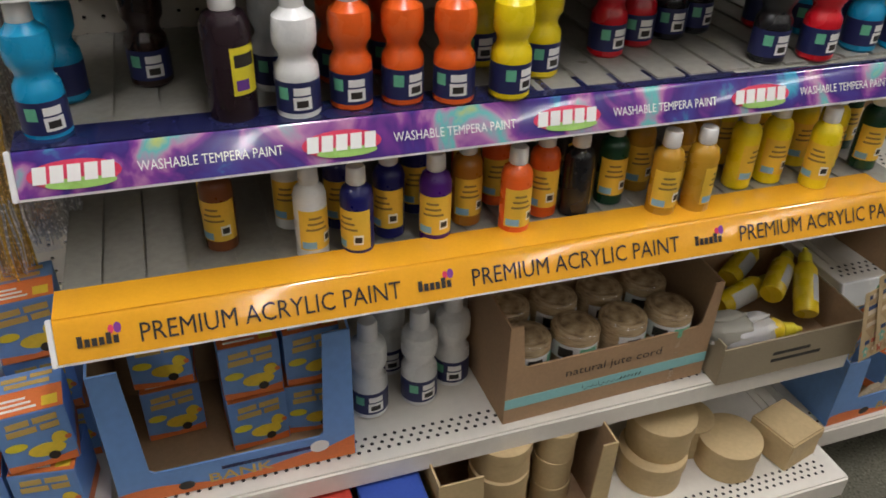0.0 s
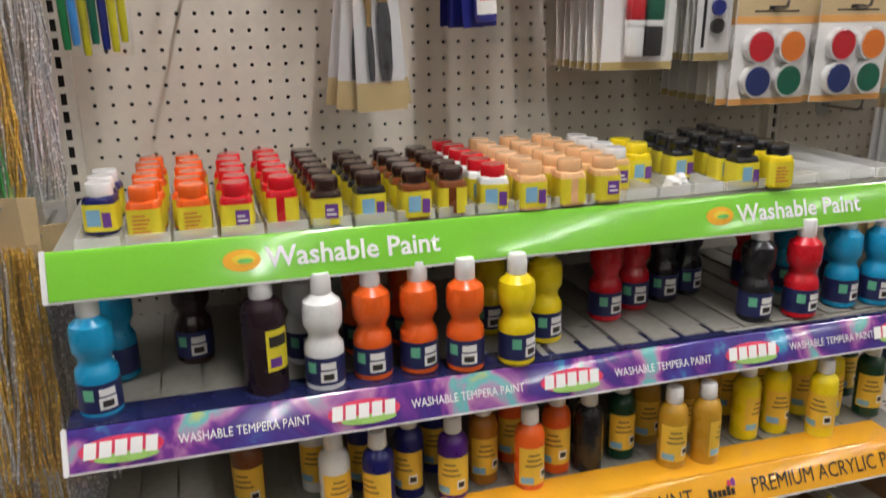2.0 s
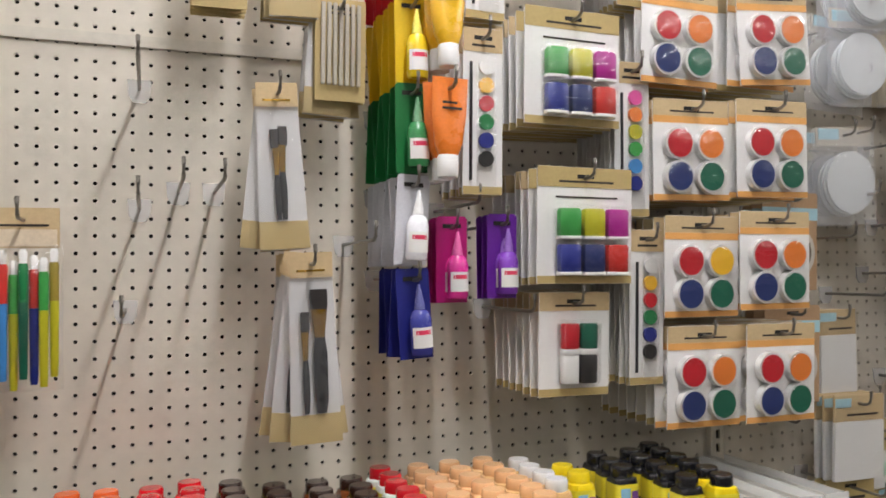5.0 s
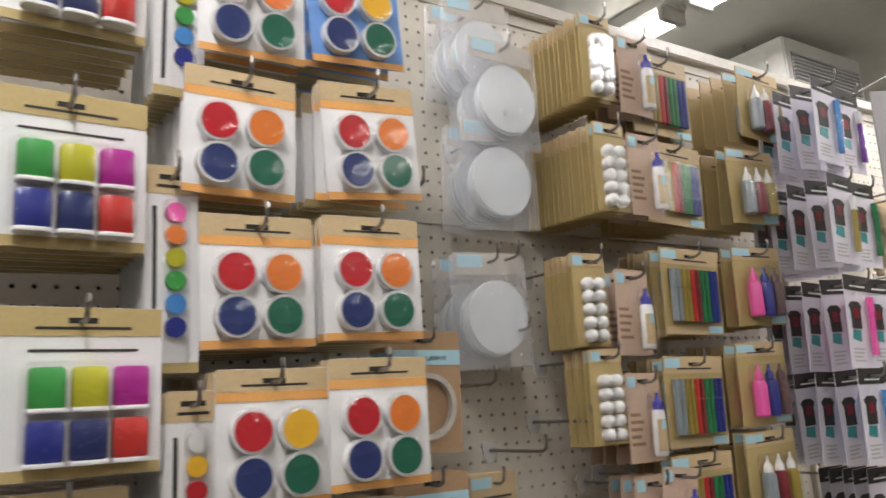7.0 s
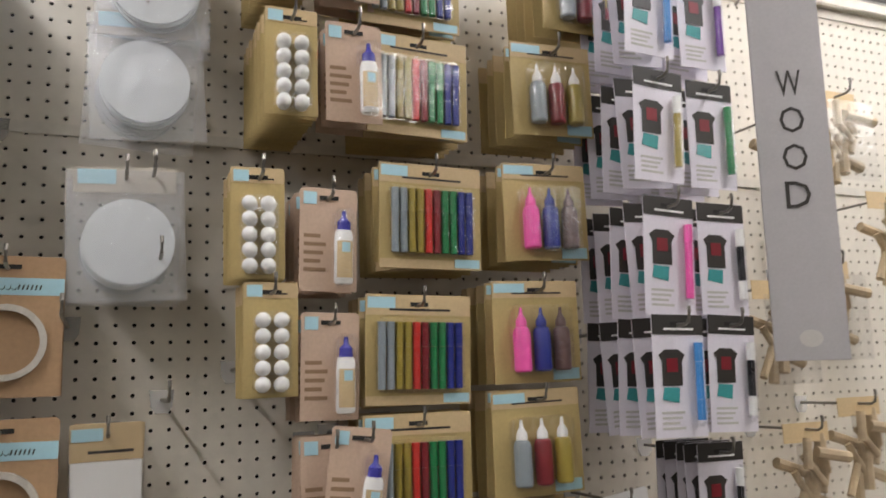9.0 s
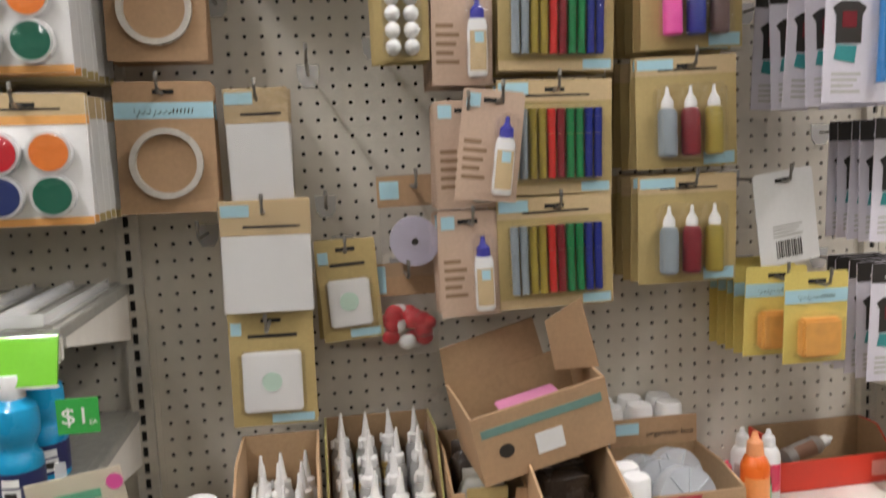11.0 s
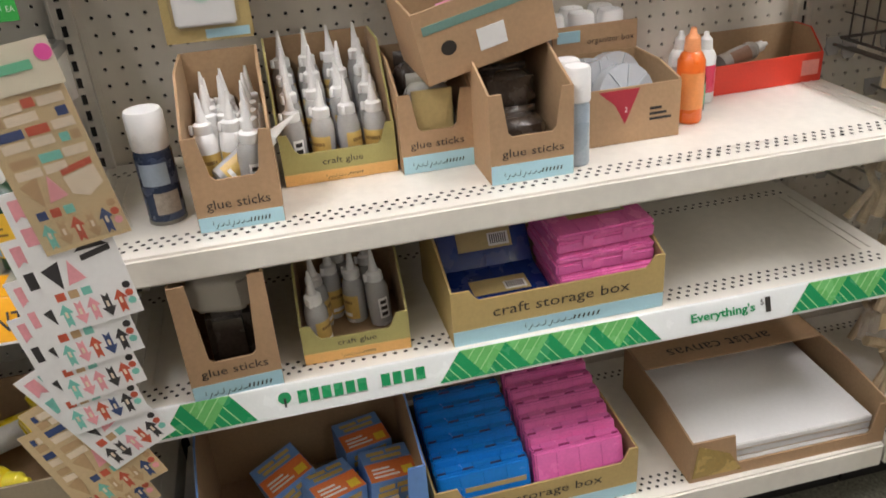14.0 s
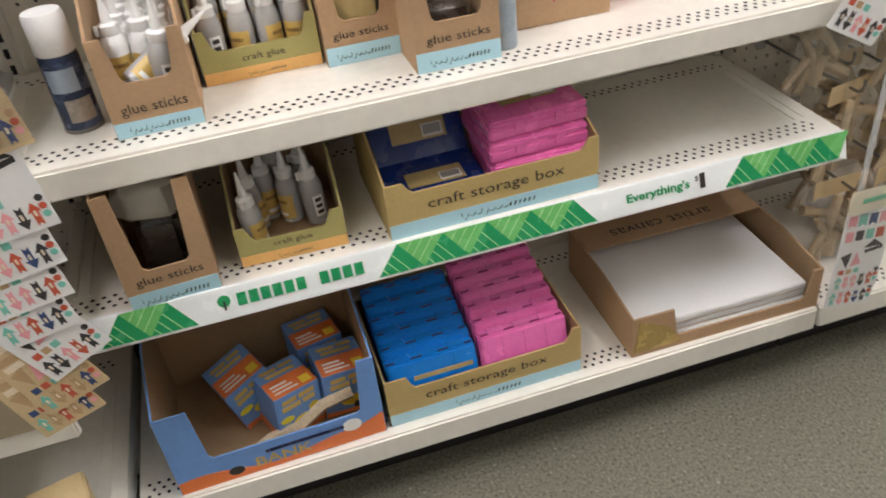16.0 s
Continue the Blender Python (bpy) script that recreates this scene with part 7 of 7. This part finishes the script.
def sticker_sheet(style):
    def build():
        w, h = 0.086, 0.165
        kraft = style == 0
        ob = thing("sticker_sheet", ("kraft" if kraft else "white") + " sheet of small printed scrapbook stickers", "stickers", group="sticker sheets")
        part("sheet", bx(-w / 2, w / 2, 0, 0.0008, -h, 0, 0.0), TAN_CARD if kraft else WHITE_CARD, ob, smooth=False)
        inks = PRINT + [CREAM]

        def stick(pts, k, y=-0.0001):
            part("sticker", slab([(x * w, -z * h) for x, z in pts][::-1], y - 0.0005, y), inks[k], ob, smooth=False)

        if kraft:
            for x0, x1, z, k in KRAFT_ROWS:
                stick([(x0, z), (x1, z), (x1, z + 0.055), (x0, z + 0.055)], k)
        else:
            for i in range(4):
                stick([(-0.42 + i * 0.21, 0.05), (-0.26 + i * 0.21, 0.05), (-0.26 + i * 0.21, 0.19), (-0.34 + i * 0.21, 0.16), (-0.42 + i * 0.21, 0.19)], (3, 1, 2, 3)[i])
                stick([(-0.42 + i * 0.21, 0.24), (-0.26 + i * 0.21, 0.24), (-0.26 + i * 0.21, 0.36), (-0.42 + i * 0.21, 0.36)], (0, 3, 5, 1)[(i + style) % 4])
            stick([(0.02, 0.47), (0.22, 0.38), (0.42, 0.47)], 5)
        # bunting, a banner, small squares, then the row of arrows
        stick([(-0.42, 0.54), (-0.20, 0.50), (-0.26, 0.70)], 4 if kraft else 5)
        stick([(-0.19, 0.68), (-0.10, 0.51), (0.03, 0.66)], 3)
        stick([(0.06, 0.50), (0.42, 0.47), (0.42, 0.51), (0.06, 0.54)], 0 if kraft else 5)
        if kraft:
            stick([(0.06, 0.55), (0.42, 0.52), (0.44, 0.64), (0.25, 0.70), (0.08, 0.66)], 6)
        for i, k in enumerate((2, 0, 1) if kraft else (0, 4, 1)):
            x, z = -0.34 + i * 0.155, 0.745
            stick([(x - 0.055, z - 0.028), (x + 0.055, z - 0.028), (x + 0.055, z + 0.028), (x - 0.055, z + 0.028)], k)
        cols = ((1, 4, 0, 4, 2), (1, 3, 3, 5, 0), (1, 3, 0, 2, 5), (5, 5, 3, 0, 5))[style]
        for i, k in enumerate(cols):
            x = -0.36 + i * 0.165
            d = 1 if i % 2 else -1
            z = 0.885
            stick([(x - 0.04, z - d * 0.085), (x, z - d * 0.062), (x + 0.04, z - d * 0.085), (x + 0.04, z + d * 0.018), (x + 0.082, z + d * 0.018), (x, z + d * 0.088), (x - 0.082, z + d * 0.018), (x - 0.04, z + d * 0.018)][::d], k)
            stick([(x - 0.016, z - 0.030), (x + 0.016, z - 0.030), (x + 0.016, z + 0.012), (x - 0.016, z + 0.012)], 6, -0.0007)
        for z, k in ((0.78, 5 if not kraft else 4), (0.84, 0), (0.90, 1 if not kraft else 3)):
            part("sticker", disc(0.42 * w, -z * h, 0.0042, -0.0006, -0.0001, 10), inks[k], ob, smooth=False)
        return ob
    return build


def sticker_head(x, y, z, ry):
    ob = thing("sticker_pack_header", "cream header card of a sticker pack", "stickers", pose(x, y, z, 0, ry, 0))
    part("header", bx(-0.044, 0.044, 0, 0.001, -0.045, 0, 0.0004), M("cream_card", (0.75, 0.68, 0.52), 0.45, coat=0.3), ob)
    part("title_line", bx(-0.02, 0.022, -0.0008, -0.0002, -0.026, -0.017), LABEL_GREEN, ob, smooth=False)
    part("butterfly_mark", disc(0.036, -0.014, 0.008, -0.0008, -0.0002, 10), POT["pink"], ob)
    part("hang_film", bx(-0.045, 0.045, -0.003, -0.002, -0.20, 0.0), CLEAR, ob, "clear sleeve", smooth=False)
    return ob


sticker_head(1.264, -0.490, 1.037, -8)
for x, z, y, ry, s in ((1.267, 0.995, -0.488, -8, 0), (1.262, 0.901, -0.485, -6, 1), (1.248, 0.851, -0.482, -7, 2), (1.237, 0.805, -0.479, -8, 1), (1.226, 0.761, -0.476, -9, 2), (1.204, 0.693, -0.473, -26, 3), (1.196, 0.644, -0.47, -20, 0), (1.186, 0.609, -0.467, -17, 0)):
    place("stickers_%d" % s, sticker_sheet(s), pose(x, y, z, 0, ry, 3))
part("clip_strip", bx(1.240, 1.250, -0.463, -0.459, 0.60, 1.04), CLEAR_PLATE, thing("clip_strip", "clear plastic clip strip holding sticker packs", "clip strip"))
sticker_head(2.446, -0.442, 0.455, 0)
for x, z, y, ry, s in ((2.450, 0.412, -0.440, 0, 1), (2.456, 0.372, -0.436, 2, 2), (2.439, 0.853, -0.42, 28, 3)):
    place("stickers_%d" % s, sticker_sheet(s), pose(x, y, z, 0, ry, -6))
part("clip_strip", bx(2.452, 2.460, -0.405, -0.400, 0.20, 0.82), CLEAR_PLATE, thing("clip_strip", "clear plastic clip strip at the bay end", "clip strip"))

# neighbouring bay with tinsel garlands
TINSEL = {n: M("tinsel_" + n, c, 0.24, metal=0.45, var=0.35, scale=200, bump=0.3, bscale=500) for n, c in (("gold", (0.85, 0.55, 0.10)), ("silver", (0.78, 0.78, 0.80)), ("green", (0.04, 0.50, 0.10)))}


def tinsel(col, h, seed):
    ob = thing("tinsel_bundle", col + " metallic tinsel bundle hanging in a clear sleeve", "tinsel", None)
    random.seed(seed)
    for k in range(4):
        bm = bmesh.new()
        for i in range(26):
            x0, y0 = random.uniform(-0.032, 0.032), random.uniform(-0.025, 0.02)
            pts, x, y = [], x0, y0
            for j in range(9):
                pts.append((x, y, -0.06 - (h - 0.06) * j / 8))
                x += random.uniform(-0.005, 0.005)
                y += random.uniform(-0.004, 0.004)
            tube(pts, 0.0017, 4, bm)
        part("tinsel_strands", bm, TINSEL[col if k < 3 else "silver"], ob, col + " metallic strands", smooth=False)
    part("header", bx(-0.04, 0.04, -0.004, 0.0, -0.075, 0, 0.0006), TAN_CARD, ob, "tan printed header card")
    part("header_patch", bx(-0.034, -0.006, -0.005, -0.0042, -0.030, -0.012), LBLUE, ob, smooth=False)
    part("sleeve", bx(-0.042, 0.042, -0.032, -0.031, -h - 0.01, -0.05), CLEAR_BAG, ob, "clear sleeve", smooth=False)
    return ob


for x, y, z, c, h, s in ((-0.065, -0.20, 1.520, "gold", 0.34, 1), (-0.085, -0.215, 1.425, "green", 0.42, 11), (-0.030, -0.10, 1.500, "silver", 0.33, 2), (-0.075, -0.22, 1.150, "gold", 0.50, 3), (-0.035, -0.14, 1.140, "silver", 0.42, 4), (-0.14, -0.20, 1.52, "green", 0.34, 5), (-0.15, -0.20, 1.15, "gold", 0.45, 6), (-0.055, -0.24, 1.20, "gold", 0.36, 8)):
    tinsel(c, h, s).matrix_basis = pose(x, y, z, 0, 2 * math.sin(s), 5 * math.sin(s * 2))
    hook_at(x, z - 0.012, -y + 0.03)
pg = thing("pom_garland", "bunch of bright pom-poms in a bag", "pom-poms", pose(-0.022, -0.13, 1.72))
random.seed(9)
for i in range(22):
    bm = bmesh.new()
    bmesh.ops.create_icosphere(bm, subdivisions=2, radius=0.014, matrix=Matrix.Translation((random.uniform(-0.05, 0.03), random.uniform(-0.02, 0.02), random.uniform(0.0, 0.07))))
    for v in bm.verts:
        v.co += v.normal * 0.003 * noise.noise(v.co * 300)
    part("pom_pom", bm, POT[("violet", "lime", "pink", "olive", "royal")[i % 5]], pg)
hook_at(-0.022, 1.80, 0.18)

# neighbouring bay past the second: wire basket, rope and wood bundles
wb = thing("wire_basket", "dark wire basket at the end of the bay", "basket", pose(2.50, -0.30, 0.80))
for i in range(9):
    part("wire", tube([(0, 0.03 * i, 0), (0, 0.03 * i, 0.42)], 0.0016, 5), DARK_STEEL, wb)
for i in range(10):
    part("wire", tube([(0, 0, 0.045 * i), (0, 0.26, 0.045 * i)], 0.0016, 5), DARK_STEEL, wb)
for i in range(10):
    part("wire", tube([(0, 0, 0.045 * i), (0.5, 0, 0.045 * i)], 0.0016, 5), DARK_STEEL, wb)
for i in range(14):
    part("wire", tube([(0.038 * i, 0, 0), (0.038 * i, 0, 0.42)], 0.0016, 5), DARK_STEEL, wb)
part("wire", tube([(0, 0, 0), (0.5, 0, 0), (0.5, 0.26, 0), (0, 0.26, 0), (0, 0, 0)], 0.003, 6), DARK_STEEL, wb, "thick basket rim")
WOODY = M("pale_wood_pieces", (0.52, 0.40, 0.25), 0.7, var=0.3, scale=40, bump=0.2)


def bundle(seed, label):
    ob = thing("wood_piece_bag", label, "craft bag", group="wood craft bags")
    random.seed(seed)
    for i in range(14):
        a = random.uniform(0, 3.1)
        c = Vector((random.uniform(-0.045, 0.045), random.uniform(-0.02, 0.02), -random.uniform(0.05, 0.15)))
        d = Vector((math.cos(a), 0.1, math.sin(a))) * random.uniform(0.015, 0.04)
        part("wood_piece", tube([c - d, c, c + d], random.uniform(0.006, 0.012), 8), WOODY, ob)
    part("header", bx(-0.055, 0.055, 0, 0.001, -0.035, 0), TAN_CARD, ob, "tan header card")
    part("bag_film", bx(-0.06, 0.06, -0.032, -0.031, -0.19, -0.03), CLEAR_BAG, ob, "clear bag film", smooth=False)
    return ob


bundle(1, "clear bag of pale wooden craft pieces").matrix_basis = pose(2.56, -0.18, 0.56)
CACHE["bundle"] = bundle(2, "clear bag of pale wooden craft rings")
CACHE["bundle"].matrix_basis = pose(2.58, -0.16, 0.40)
for x, y, z in ((2.70, -0.18, 0.56), (2.72, -0.17, 0.38), (2.56, -0.14, 1.62), (2.70, -0.14, 1.66), (2.60, -0.14, 1.36), (2.74, -0.14, 1.40), (2.60, -0.16, 1.95), (2.75, -0.16, 2.0), (2.86, -0.16, 1.8), (2.55, -0.2, 0.78), (2.70, -0.2, 0.78), (2.56, -0.2, 1.02), (2.72, -0.2, 1.02)):
    copy_thing(CACHE["bundle"], pose(x, y, z))
    hook_at(x, z - 0.012, -y + 0.04)
for i in range(4):
    for j, z in enumerate((0.38, 0.54, 0.70, 0.79)):
        x, y = 2.515 + 0.115 * i + 0.02 * math.sin(j * 2.1), -0.30 + 0.06 * j * 0.5 + 0.02 * math.sin(i * 3 + j)
        copy_thing(CACHE["bundle"], pose(x, y, z, 0, 6 * math.sin(i * 2 + j), 20 * math.sin(i + 2 * j)))
        hook_at(x, z - 0.012, -y + 0.04)
for x, y, z in ((2.56, -0.18, 0.56), (2.58, -0.16, 0.40)):
    hook_at(x, z - 0.012, 0.22)
